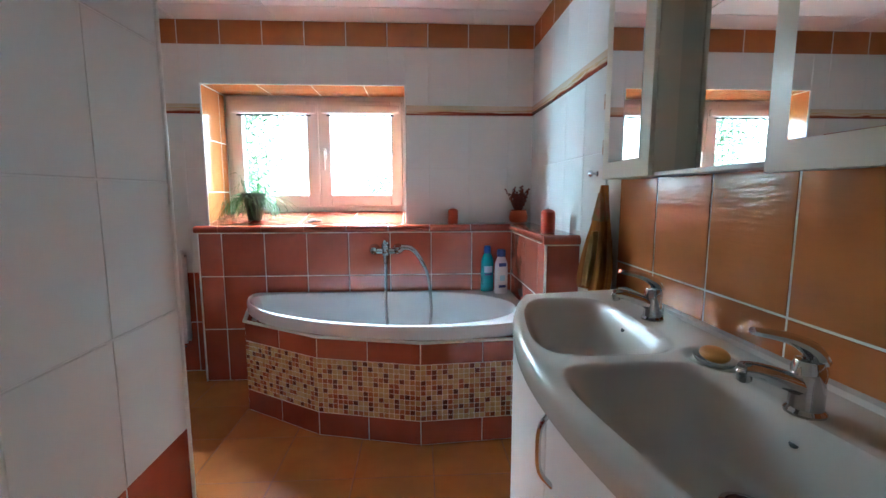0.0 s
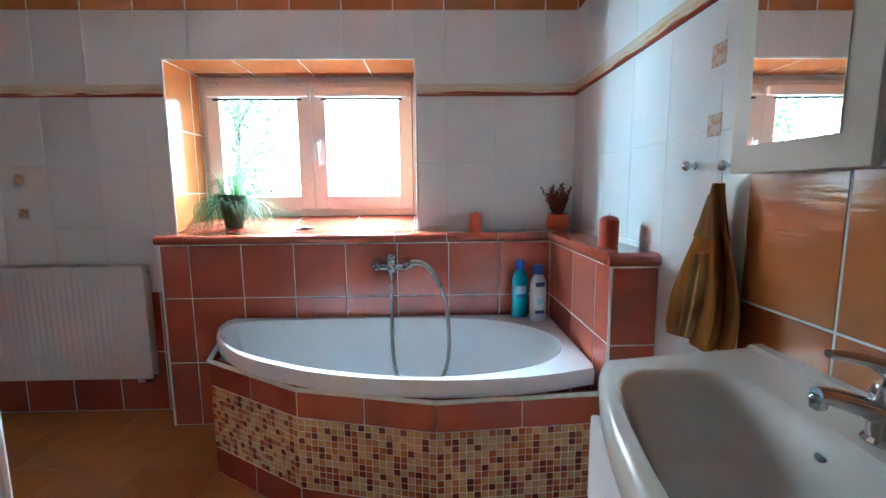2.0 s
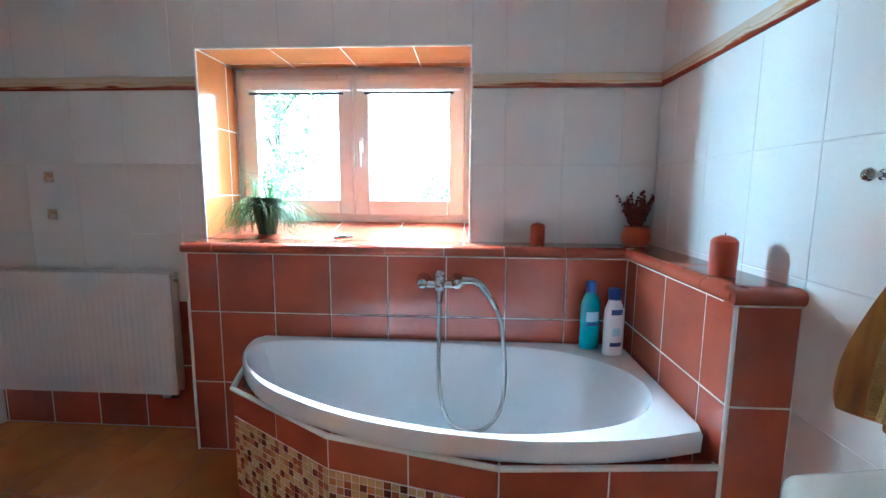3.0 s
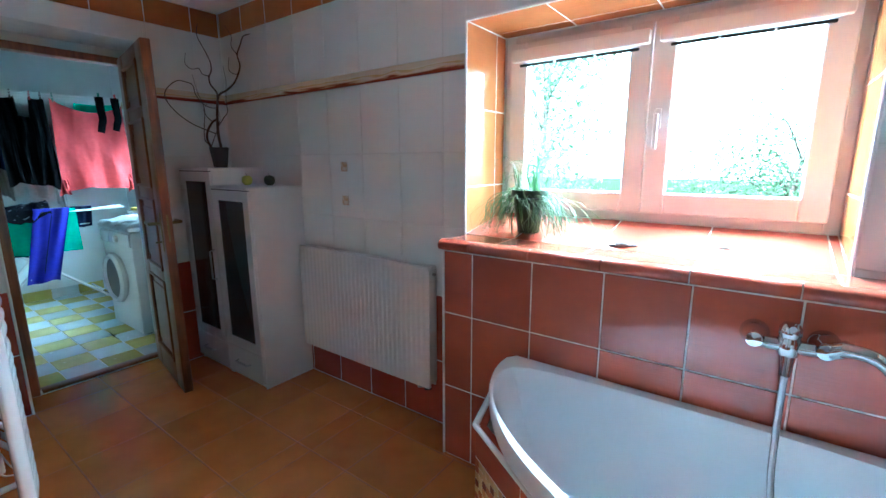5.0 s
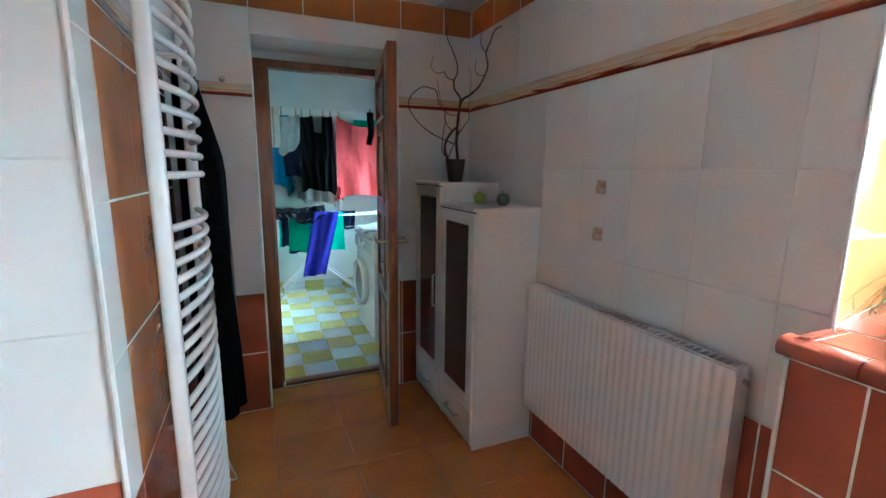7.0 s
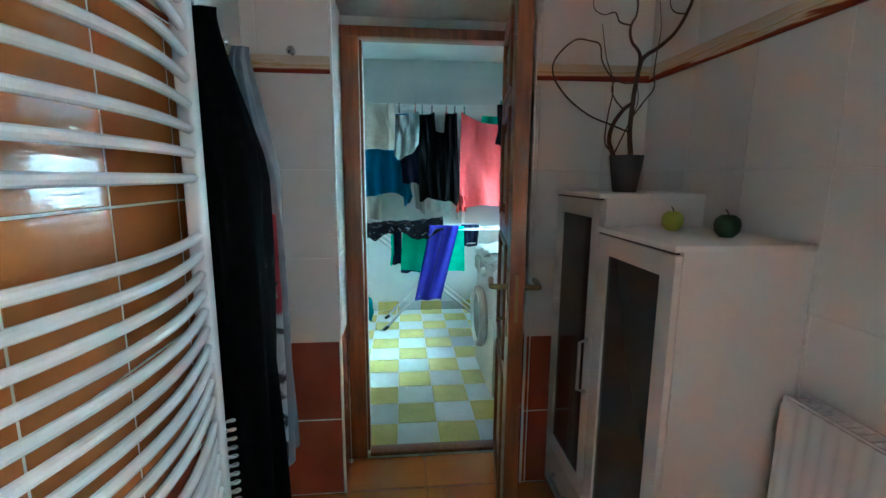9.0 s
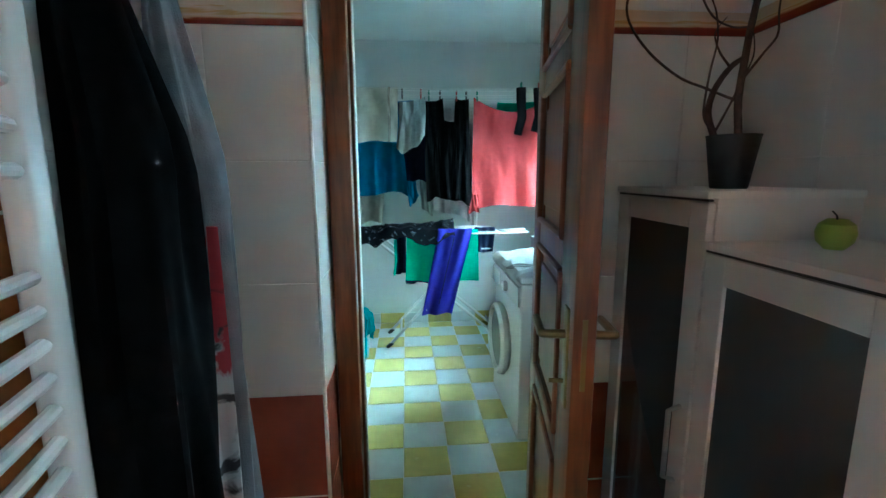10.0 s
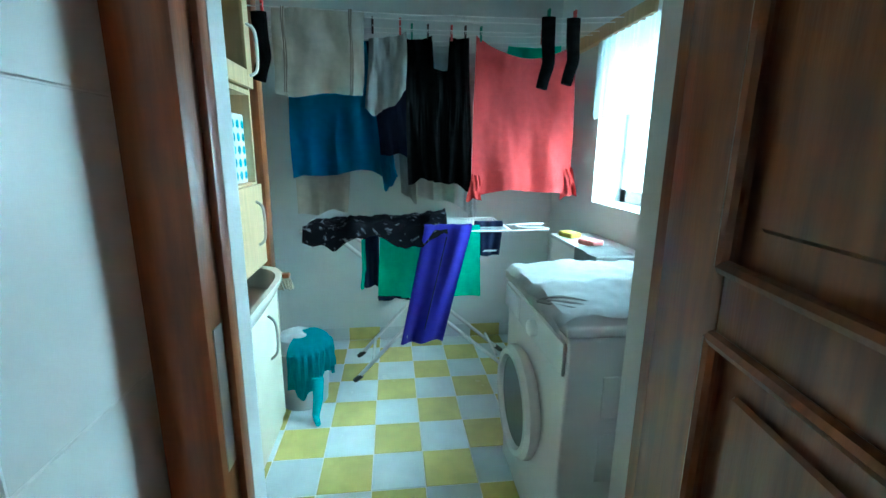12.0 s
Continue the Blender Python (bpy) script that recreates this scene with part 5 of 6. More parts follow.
sock((-4.56, 3.42, 1.90), 0.30, 1)
sock((-4.56, 3.535, 1.90), 0.28, 2)
sock((-4.56, 2.185, 1.87), 0.27, 3)
PEGC = [material("peg_green", (0.02, 0.25, 0.16), 0.5), material("peg_red", (0.5, 0.05, 0.05), 0.5), material("peg_dark", (0.05, 0.03, 0.03), 0.5)]
for k, (x, y) in enumerate(((-4.56, 3.42), (-4.56, 3.54), (-4.56, 2.20), (-4.80, 2.64), (-4.80, 2.77), (-4.88, 2.83), (-4.88, 2.91), (-4.88, 3.03), (-4.88, 3.10), (-4.88, 3.18), (-4.88, 3.50), (-4.88, 3.67))):
    m = PEGC[(0, 1, 1, 2, 1, 0, 2, 1, 2, 0, 1, 0)[k]]
    e = thing("clothes_peg", (x, y, 1.895), "small plastic clothes peg gripping the line", "peg", "clothes pegs")
    for s in (-1, 1):
        b = box(-0.004, 0.004, -0.005, 0.005, -0.035, 0.038, 0.0015, seg=1)
        b.transform(pose(s * 0.006, 0, 0, 0, s * 5, 0))
        part("jaw", b, m, e)
    part("spring", tube([(-0.011, 0, 0.0), (0.011, 0, 0.0)], 0.004, 8), STEEL, e)

# ---- drying rack ----
rack = thing("drying_rack", (0, 0, 0), "white folding drying rack loaded with clothes", "drying rack")
RZ = 0.925
loop = [(-4.66, 2.27, RZ), (-4.66, 3.32, RZ), (-5.08, 3.32, RZ), (-5.08, 2.27, RZ)]
for a, c in zip(loop, loop[1:] + loop[:1]):
    part("rail", tube([a, c], 0.006, 8), ENAMEL, rack)
for k in range(1, 9):
    x = -4.66 - 0.42 * k / 9
    part("wire", tube([(x, 2.27, RZ + 0.002), (x, 3.32, RZ + 0.002)], 0.002, 6), ENAMEL, rack)
for x in (-4.86, -5.17):
    for y0, y1 in ((2.50, 3.32), (3.42, 2.36)):
        lg = part("leg", tube([(x, y0, LZ + 0.012), (x, y1, RZ - 0.01)], 0.011, 10), ENAMEL, rack)
        part("foot", tube([(x, y0 + 0.012 * (1 if y0 > 3 else -1), LZ + 0.002), (x, y0 - 0.03 * (1 if y0 > 3 else -1), LZ + 0.036)], 0.0145, 10), DARK, lg, "dark plastic foot cap")
for y0 in (2.50, 3.42):
    part("crossbar", tube([(-4.86, y0 + (0.1 if y0 < 3 else -0.1), 0.14), (-5.17, y0 + (0.1 if y0 < 3 else -0.1), 0.14)], 0.009, 8), ENAMEL, rack)
part("end_bracket", tube(smooth_path([(-4.66, 3.32, RZ), (-4.66, 3.50, RZ + 0.004), (-4.68, 3.52, RZ + 0.004), (-4.70, 3.50, RZ + 0.008), (-4.70, 3.40, RZ + 0.008), (-4.76, 3.38, RZ + 0.012), (-4.76, 3.50, RZ + 0.014), (-4.80, 3.52, RZ + 0.014), (-4.82, 3.32, RZ)], 4), 0.004, 8), ENAMEL, rack)


def over_rail(x, y0, y1, z, front, back, mat, e, name="cloth", seed=0, waves=2.5, amp=0.010):
    """Cloth folded over a rail: falls in front by front and behind by back, its hem between y0 and y1."""
    rnd = random.Random(seed)
    ph, ph2 = rnd.uniform(0, 6), rnd.uniform(0, 6)
    prof = [(0.02, -front + front * k / 12) for k in range(12)] + [(0.018, 0.0), (0.010, 0.014), (0.0, 0.018), (-0.012, 0.014), (-0.02, 0.0)] + [(-0.022, -back * (k + 1) / 8) for k in range(8)]
    b = bmesh.new()
    vs = []
    nu = 26
    for px, pz in prof:
        row = []
        for i in range(nu + 1):
            u = i / nu
            d = min(1, abs(min(pz, 0)) / max(front, 0.01))
            row.append(b.verts.new((x + px + amp * (0.3 + d) * math.sin(waves * 6.28 * u + ph + 2 * d) + 0.4 * amp * math.sin(17 * u + ph2), y0[0] + (y1[0] - y0[0]) * u + d * ((y0[1] - y0[0]) * (1 - u) + (y1[1] - y1[0]) * u), z + pz - 0.006 * d * math.sin(7 * u + ph))))
        vs.append(row)
    for a, c in zip(vs, vs[1:]):
        for k in range(nu):
            b.faces.new((a[k], a[k + 1], c[k + 1], c[k]))
    bmesh.ops.solidify(b, geom=b.faces[:], thickness=0.004)
    return part(name, b, mat, e)


e = thing("hanging_shorts", (0, 0, 0), "bright green shorts with a dark hem on the drying rack", "clothes")
over_rail(-4.68, (2.66, 2.64), (3.16, 3.17), RZ + 0.01, 0.35, 0.2, F_GREEN, e, seed=21)
part("hem", sheet(bmesh.new(), -4.655, (2.64, 0.595), (2.80, 0.59), (2.64, 0.578), (2.80, 0.573), waves=1, amp=0.008, seed=21, nv=3, sag=0), F_NAVY, e, "dark hem")
e = thing("hanging_trousers", (0, 0, 0), "violet blue trousers folded over the drying rack", "clothes")
over_rail(-4.645, (2.875, 2.752), (3.115, 2.970), RZ + 0.022, 0.60, 0.3, F_VIOLET, e, seed=22, waves=1.8, amp=0.016)
part("seam", tube(smooth_path([(-4.617, 2.985, RZ - 0.02), (-4.612, 2.935, RZ - 0.24), (-4.609, 2.875, RZ - 0.50)], 6), 0.003, 6), F_NAVY, e, "dark side seam")
part("badge", box(-4.6195, -4.612, 2.772, 2.787, RZ - 0.545, RZ - 0.53, 0.001), F_WHITE, e, "small white badge")
e = thing("hanging_shirt", (0, 0, 0), "navy and green striped garment on the drying rack", "clothes")
over_rail(-4.69, (2.575, 2.57), (2.65, 2.65), RZ + 0.006, 0.29, 0.2, F_NAVY, e, seed=23, waves=1)
part("stripe", sheet(bmesh.new(), -4.658, (2.565, 0.89), (2.585, 0.89), (2.56, 0.64), (2.58, 0.635), waves=0.5, amp=0.004, seed=23, nu=5, sag=0), F_GREEN, e, "green edge stripe")
e = thing("hanging_shorts", (0, 0, 0), "navy shorts with white edging on the drying rack", "clothes")
over_rail(-4.80, (3.16, 3.17), (3.31, 3.29), RZ + 0.012, 0.17, 0.15, F_NAVY, e, seed=24, waves=1.2)
part("edging", sheet(bmesh.new(), -4.775, (3.17, 0.80), (3.285, 0.80), (3.17, 0.79), (3.285, 0.79), waves=1, amp=0.004, seed=24, nv=2, sag=0, ragged=0), F_WHITE, e, "white edging")
e = thing("folded_shirt", (0, 0, 0), "dark printed shirt lying across the drying rack", "clothes")
b = bmesh.new()
vs = []
for j in range(25):
    v = j / 24
    row = []
    for i in range(41):
        u = i / 40
        y = 2.29 + 0.70 * u
        xx = -4.612 - (0.31 + 0.04 * math.sin(u * 6)) * v
        z = RZ + 0.022 + 0.10 * u * math.sin(math.pi * min(1, v * 1.1)) * 0.75 + 0.030 * noise.noise(Vector((y * 10, xx * 13, 2))) + 0.016 * noise.noise(Vector((y * 27, xx * 27, 5)))
        if v < 0.12:
            z -= (0.12 - v) * 0.55 * (1 + 0.4 * math.sin(u * 11))
        row.append(b.verts.new((xx, y, max(z, RZ + 0.013 if v > 0.12 else z))))
    vs.append(row)
for a, c in zip(vs, vs[1:]):
    for k in range(40):
        b.faces.new((a[k], a[k + 1], c[k + 1], c[k]))
bmesh.ops.solidify(b, geom=b.faces[:], thickness=0.005)
part("cloth", b, F_DARKP, e)

# ---- washing machine ----
WXa, WXb, WYf, WYb = -4.17, -3.56, 3.185, 3.78
washer = thing("washing_machine", ((WXa + WXb) / 2, WYf, LZ), "white front-loading washing machine with a round door", "washing machine")
part("body", box(-0.3, 0.3, 0.0, WYb - WYf, 0.012, 0.815, 0.012, seg=3), ENAMEL, washer)
for sx in (-0.25, 0.25):
    for sy in (0.06, 0.5):
        part("foot", lathe([(0.02, 0), (0.02, 0.014)], 12, pose(sx, sy, 0)), DARK, washer)
part("top_panel", box(-0.305, 0.305, -0.006, WYb - WYf, 0.816, 0.850, 0.010, seg=3), ENAMEL, washer)
part("control_panel", box(-0.292, 0.292, -0.012, 0.004, 0.70, 0.80, 0.006), ENAMEL, washer)
part("drawer", box(-0.285, -0.11, -0.018, -0.010, 0.71, 0.79, 0.005), ENAMEL, washer, "detergent drawer")
part("dial", lathe([(0.028, 0), (0.026, 0.02), (0.02, 0.024)], 20, pose(0.06, -0.011, 0.75, 90, 0, 0)), WPLAS, washer)
dr = part("porthole_door", lathe([(0.162, 0.0), (0.195, 0.0), (0.197, 0.012), (0.212, 0.016), (0.21, 0.04), (0.195, 0.056), (0.175, 0.056), (0.166, 0.04), (0.162, 0.01)], 40, pose(-0.045, 0.0, 0.425, 90, 0, 0) @ Matrix.Scale(0.95, 4)), ENAMEL, washer, "round white door ring")
part("door_glass", lathe([(0.165, 0.02), (0.14, 0.008), (0.08, -0.006), (0.004, -0.012)], 32, pose(-0.045, -0.016, 0.425, 90, 0, 0) @ Matrix.Scale(0.95, 4)), material("dark_door_glass", (0.02, 0.022, 0.025), 0.3, vary=0.1, spec=0.2), dr, "dark glass of the door")
bm = bmesh.new()
for z0, z1 in ((0.10, 0.30), (0.36, 0.52), (0.57, 0.70)):
    box(0.296, 0.3035, 0.11, 0.47, z0, z1, 0.004, bm=bm)
part("pressed_panel", bm, ENAMEL, washer, "pressed reliefs in the side")
cl = thing("folded_cloth", ((WXa + WXb) / 2, WYf, LZ + 0.85), "crumpled white cloth spread on the washing machine", "cloth")
b = bmesh.new()
vs = []
for j in range(31):
    v = j / 30
    row = []
    for i in range(31):
        u = i / 30
        x, y = -0.32 + 0.60 * u, -0.035 + 0.60 * v
        z = 0.012 + 0.030 * max(0, noise.noise(Vector((x * 7, y * 7, 3)))) + 0.012 * abs(noise.noise(Vector((x * 18, y * 18, 8)))) + 0.035 * math.sin(math.pi * v) * math.sin(math.pi * u) ** 0.5
        if y < -0.008:
            z -= 0.012 + (-0.008 - y) * 1.3
            y = -0.014 - 0.006 * math.sin(u * 14)
        if x < -0.307:
            z -= 0.05
        row.append(b.verts.new((x, y, z)))
    vs.append(row)
for a, c in zip(vs, vs[1:]):
    for k in range(30):
        b.faces.new((a[k], a[k + 1], c[k + 1], c[k]))
bmesh.ops.solidify(b, geom=b.faces[:], thickness=0.006)
part("cloth", b, F_WHITE, cl)
bm = bmesh.new()
for k in range(3):
    tube(smooth_path([(0.285 - 0.02 * k, 0.50, 0.008 + 0.006 * k), (0.27 - 0.02 * k, 0.2, 0.010 + 0.006 * k), (0.20 - 0.03 * k, 0.04, 0.02 + 0.006 * k), (0.10, -0.02 - 0.002 * k, 0.004)], 5), 0.004, 6, bm=bm)
part("dark_hem", bm, F_GREY, cl, "grey edging of the folded cloth")

# low white unit by the window with sponges
unit = thing("low_unit", (-4.47, 3.57, LZ), "low white unit under the laundry window", "cabinet")
part("body", box(-0.27, 0.27, 0.0, LY1 - 3.572, 0, 0.86, 0.004), ENAMEL, unit)
part("top_board", box(-0.275, 0.275, -0.006, LY1 - 3.572, 0.861, 0.88, 0.003), ENAMEL, unit)
rag = thing("cleaning_rag", (-4.30, 3.566, LZ + 0.88), "grey cleaning rag hanging over the edge of the low unit", "cloth")
b = bmesh.new()
vs = []
for j in range(13):
    row = []
    for i in range(13):
        x, v = -0.10 + 0.20 * i / 12, j / 12
        y, z = (0.16 * (1 - v / 0.5), 0.006 + 0.008 * noise.noise(Vector((x * 20, v * 6, 4)))) if v < 0.5 else (-0.010 - 0.006 * math.sin(x * 40), 0.002 - 0.13 * (v - 0.5) * 2 * (1 + 0.1 * math.sin(x * 30)))
        row.append(b.verts.new((x, y, z)))
    vs.append(row)
for a, c in zip(vs, vs[1:]):
    for k in range(12):
        b.faces.new((a[k], a[k + 1], c[k + 1], c[k]))
bmesh.ops.solidify(b, geom=b.faces[:], thickness=0.004)
part("cloth", b, fabric("grey_rag", (0.30, 0.30, 0.29)), rag)
for at, m, nm in (((-4.64, 3.625, LZ + 0.881), material("yellow_sponge", (0.55, 0.42, 0.06), 0.9, vary=0.2, scale=60, bump=0.5, bump_scale=200), "yellow cleaning sponge on the low unit"), ((-4.44, 3.645, LZ + 0.881), material("pink_sponge", (0.6, 0.16, 0.14), 0.9, vary=0.2, scale=60, bump=0.5, bump_scale=200), "pink cleaning sponge on the low unit")):
    s = part("sponge", box(-0.05, 0.05, -0.035, 0.035, 0, 0.028, 0.008), m)
    s.matrix_world = pose(at[0], at[1] + LO, at[2], 0, 0, 20)
    tagged(s, nm, "sponge", "sponges")

# ---- base unit with basin, wall unit ----
UY = 2.19
base = thing("base_cabinet", (-3.95, UY, LZ), "cream laundry base cabinet with curved handles", "cabinet")
CREAML = material("cream_laminate", (0.66, 0.60, 0.46), 0.35, vary=0.04, scale=4)
part("body", box(-0.55, 0.52, LY0 - UY + 0.01, -0.018, 0.0, 0.70, 0.002), CREAML, base)
for x0, x1, hx in ((-0.545, -0.02, -0.08), (-0.015, 0.515, 0.05)):
    d = part("cabinet_door", box(x0, x1, -0.018, 0.0, 0.06, 0.69, 0.003), CREAML, base)
    part("handle", tube(smooth_path([(hx - 0.3 if hx < 0 else hx, 0, 0.62), (hx - 0.3 if hx < 0 else hx, 0.03, 0.58), (hx - 0.3 if hx < 0 else hx, 0.03, 0.46), (hx - 0.3 if hx < 0 else hx, 0, 0.42)], 4), 0.006, 8), STEEL, d, "curved metal handle")
lb = thing("laundry_basin", (-3.95, 2.03, LZ + 0.70), "white ceramic laundry basin on the base cabinet", "washbasin")
out = [Vector((0.52 * math.copysign(abs(math.cos(a)) ** 0.45, math.cos(a)), 0.25 * math.copysign(abs(math.sin(a)) ** 0.6, math.sin(a)), 0)) for a in [2 * math.pi * k / 64 for k in range(64)]]
part("basin", loft([[p * 0.80 for p in out], [p * 0.93 + Vector((0, 0, 0.05)) for p in out], [p + Vector((0, 0, 0.09)) for p in out], [p + Vector((0, 0, 0.105)) for p in out], [p * 0.92 + Vector((0, 0, 0.105)) for p in out], [p * 0.85 + Vector((0, 0, 0.03)) for p in out], [p * 0.3 + Vector((0, 0, 0.012)) for p in out]], True, True), CERAM, lb)
brush = thing("hand_brush", (-4.53, 2.20, 0.74), "wooden hand brush with pale bristles hanging at the cabinet", "brush")
part("brush_back", box(-0.02, 0.02, -0.045, 0.045, 0.0, 0.022, 0.006), WOOD, brush)
bm = bmesh.new()
rnd = random.Random(3)
for k in range(60):
    x, y = rnd.uniform(-0.016, 0.016), rnd.uniform(-0.04, 0.04)
    tube([(x, y, 0.002), (x + rnd.uniform(-0.006, 0.006), y + 0.018, -0.055)], 0.0025, 4, bm=bm)
part("bristles", bm, fabric("pale_bristles", (0.6, 0.52, 0.40)), brush)
part("hook", tube([(0.0, -0.045, 0.01), (0.03, -0.052, 0.01)], 0.003, 6), STEEL, brush)
wu = thing("wall_unit", (-3.93, LY0, 0.83), "pale wood wall unit with glass door and open shelf", "cabinet")
UD = 2.15 - LY0
for x0, x1 in ((-0.54, -0.522), (0.50, 0.518)):
    part("side_panel", box(x0, x1, 0.002, UD, 0.0, 1.45), WOODL, wu, "", False)
part("back_panel", box(-0.522, 0.50, 0.002, 0.012, 0.0, 1.45), WOODL, wu, "", False)
for z in (0.0, 0.335, 0.70, 1.06, 1.432):
    part("shelf", box(-0.522, 0.50, 0.012, UD, z, z + 0.018), WOODL, wu, "", False)
d = part("cabinet_door", box(-0.535, 0.0, UD + 0.001, UD + 0.019, 0.005, 0.345, 0.002), WOODL, wu)
part("handle", tube(smooth_path([(-0.44, UD + 0.019, 0.28), (-0.44, UD + 0.045, 0.25), (-0.44, UD + 0.045, 0.13), (-0.44, UD + 0.019, 0.10)], 4), 0.006, 8), STEEL, d, "curved metal handle")
d = part("glass_door", box(-0.535, -0.47, UD + 0.001, UD + 0.019, 0.725, 1.44, 0.002), WOODL, wu, "framed glass door")
bm = bmesh.new()
for q in ((-0.535, -0.47, 0.725, 1.44), (-0.065, 0.0, 0.725, 1.44), (-0.47, -0.065, 0.725, 0.79), (-0.47, -0.065, 1.375, 1.44)):
    box(q[0], q[1], UD + 0.001, UD + 0.019, q[2], q[3], 0.002, bm=bm)
bm.to_mesh(d.data)
bm.free()
part("glass", box(-0.475, -0.06, UD + 0.008, UD + 0.012, 0.785, 1.38), GLASS, d, "clear glass", False)
part("handle", tube(smooth_path([(-0.50, UD + 0.019, 0.96), (-0.50, UD + 0.05, 0.93), (-0.50, UD + 0.05, 0.80), (-0.50, UD + 0.019, 0.77)], 4), 0.006, 8), WPLAS, d, "curved white handle")
cup = thing("plastic_cup", (-4.225, 2.10, 1.184), "lime green plastic beaker on the open shelf", "beaker")
part("beaker", lathe([(0.03, 0), (0.042, 0.11), (0.046, 0.112), (0.04, 0.112), (0.028, 0.006), (0.002, 0.005)], 20), material("lime_plastic", (0.30, 0.46, 0.04), 0.35, vary=0.05), cup)
box_ob = thing("detergent_box", (-4.36, 2.085, 1.184), "pale box with teal dots on the open shelf", "box")
part("carton", box(-0.10, 0.08, -0.035, 0.035, 0, 0.27, 0.003), WHITEP, box_ob)
for i in range(3):
    for j in range(5):
        part("printed_dot", tube([(-0.075 + i * 0.055, 0.0352, 0.03 + j * 0.05), (-0.075 + i * 0.055, 0.0362, 0.03 + j * 0.05)], 0.017, 12), TEAL, box_ob, "teal dot")
post = thing("wooden_post", (-4.66, 2.105, LZ), "dark brown wooden post beside the wall unit", "post")
part("post", box(-0.04, 0.04, -0.035, 0.035, 0, 1.98, 0.004), WOOD, post)

# ---- laundry basket with a teal shirt ----
bas = thing("laundry_basket", (-4.70, 2.24, LZ), "grey plastic laundry basket filled with clothes", "laundry basket")
part("basket", lathe([(0.115, 0), (0.12, 0.005), (0.14, 0.30), (0.147, 0.305), (0.147, 0.315), (0.137, 0.315), (0.115, 0.01), (0.002, 0.009)], 32), material("grey_basket_plastic", (0.45, 0.46, 0.46), 0.5, vary=0.05), bas)
pile = thing("crumpled_cloth", (-4.71, 2.227, LZ + 0.30), "white laundry heaped in the basket", "cloth")
b = bmesh.new()
bmesh.ops.create_uvsphere(b, u_segments=32, v_segments=18, radius=0.135)
for v in b.verts:
    v.co = Vector((v.co.x, v.co.y, v.co.z * 0.74)) * (1 + 0.16 * noise.noise(v.co * 14) + 0.07 * noise.noise(v.co * 35))
part("cloth", b, F_WHITE, pile)
sh = thing("teal_shirt", (-4.70, 2.24, LZ + 0.30), "teal jersey shirt hanging over the laundry basket", "clothes")
b = bmesh.new()
vs = []
for j in range(27):
    v = j / 26
    row = []
    for i in range(49):
        a = -0.3 + 2.9 * i / 48
        if v < 0.45:
            t = v / 0.45
            r, z = 0.15 * math.sin(t * 1.45), 0.088 * math.cos(t * 1.3) + 0.004
        else:
            t = (v - 0.45) / 0.55
            drop = 0.24 * (0.72 + 0.22 * math.sin(a * 3 + 1) + 0.06 * math.sin(a * 11))
            r, z = 0.157 + 0.012 * t * math.sin(a * 13) + 0.006 * math.sin(a * 29 + 2 * t), 0.024 - drop * t
        r *= 1 + 0.03 * noise.noise(Vector((a * 3, v * 6, 1)))
        row.append(b.verts.new((r * math.cos(a), r * math.sin(a), z)))
    vs.append(row)
for a, c in zip(vs, vs[1:]):
    for k in range(48):
        b.faces.new((a[k], a[k + 1], c[k + 1], c[k]))
bmesh.ops.solidify(b, geom=b.faces[:], thickness=0.004)
part("cloth", b, F_TEAL, sh)
part("fallen_sleeve", tube(smooth_path([(0.15, 0.10, -0.10), (0.18, 0.10, -0.20), (0.20, 0.09, -0.275), (0.26, 0.11, -0.285)], 5), 0.03, 12, 0.012), F_TEAL, sh)

# ---- garden outside ----
ROOM["y"] = 0.0
LEAF = leaf_material("tree_leaves", (0.07, 0.115, 0.05), (0.15, 0.21, 0.11), 0.22)
BARK = material("tree_bark", (0.16, 0.12, 0.09), 0.9, vary=0.3, scale=20, bump=0.5, bump_scale=40)


def tree(at, h, spread, count, seed, label):
    rnd = random.Random(seed)
    e = thing("tree", at, label, "tree", "garden trees")
    bm = tube(smooth_path([(0, 0, 0), (0.08, 0, h * 0.3), (-0.05, 0.1, h * 0.6), (0.05, 0, h * 0.92)], 5), 0.05, 10, 0.012)
    tips = []
    for k in range(34):
        z = h * rnd.uniform(0.28, 0.9)
        a, r = rnd.uniform(0, 6.28), spread * rnd.uniform(0.45, 1.0) * (1.15 - z / h * 0.7)
        tip = Vector((math.cos(a) * r, math.sin(a) * r, z + rnd.uniform(0.05, 0.25)))
        mid = Vector((tip.x * 0.5, tip.y * 0.5, z + 0.15))
        tube(smooth_path([(0, 0, z - 0.2), mid, tip], 4), 0.014, 6, 0.003, bm=bm)
        tips += [tip, mid.lerp(tip, 0.5)]
    part("trunk", bm, BARK, e)
    verts, faces = [], []
    for k in range(count):
        c = rnd.choice(tips) + Vector((rnd.gauss(0, 0.16), rnd.gauss(0, 0.10), rnd.gauss(0, 0.15)))
        q = Euler((rnd.uniform(0, 6), rnd.uniform(0, 6), rnd.uniform(0, 6))).to_matrix()
        s = rnd.uniform(0.012, 0.03)
        i = len(verts)
        verts += [c + q @ Vector(p) * s for p in ((0, -1, 0), (0.45, 0, 0.12), (0, 1, 0), (-0.45, 0, 0.12))]
        faces += [(i, i + 1, i + 2), (i, i + 2, i + 3)]
    me = bpy.data.meshes.new("crown")
    me.from_pydata(verts, [], faces)
    me.materials.append(LEAF)
    c = new("crown", me)
    c.parent = e


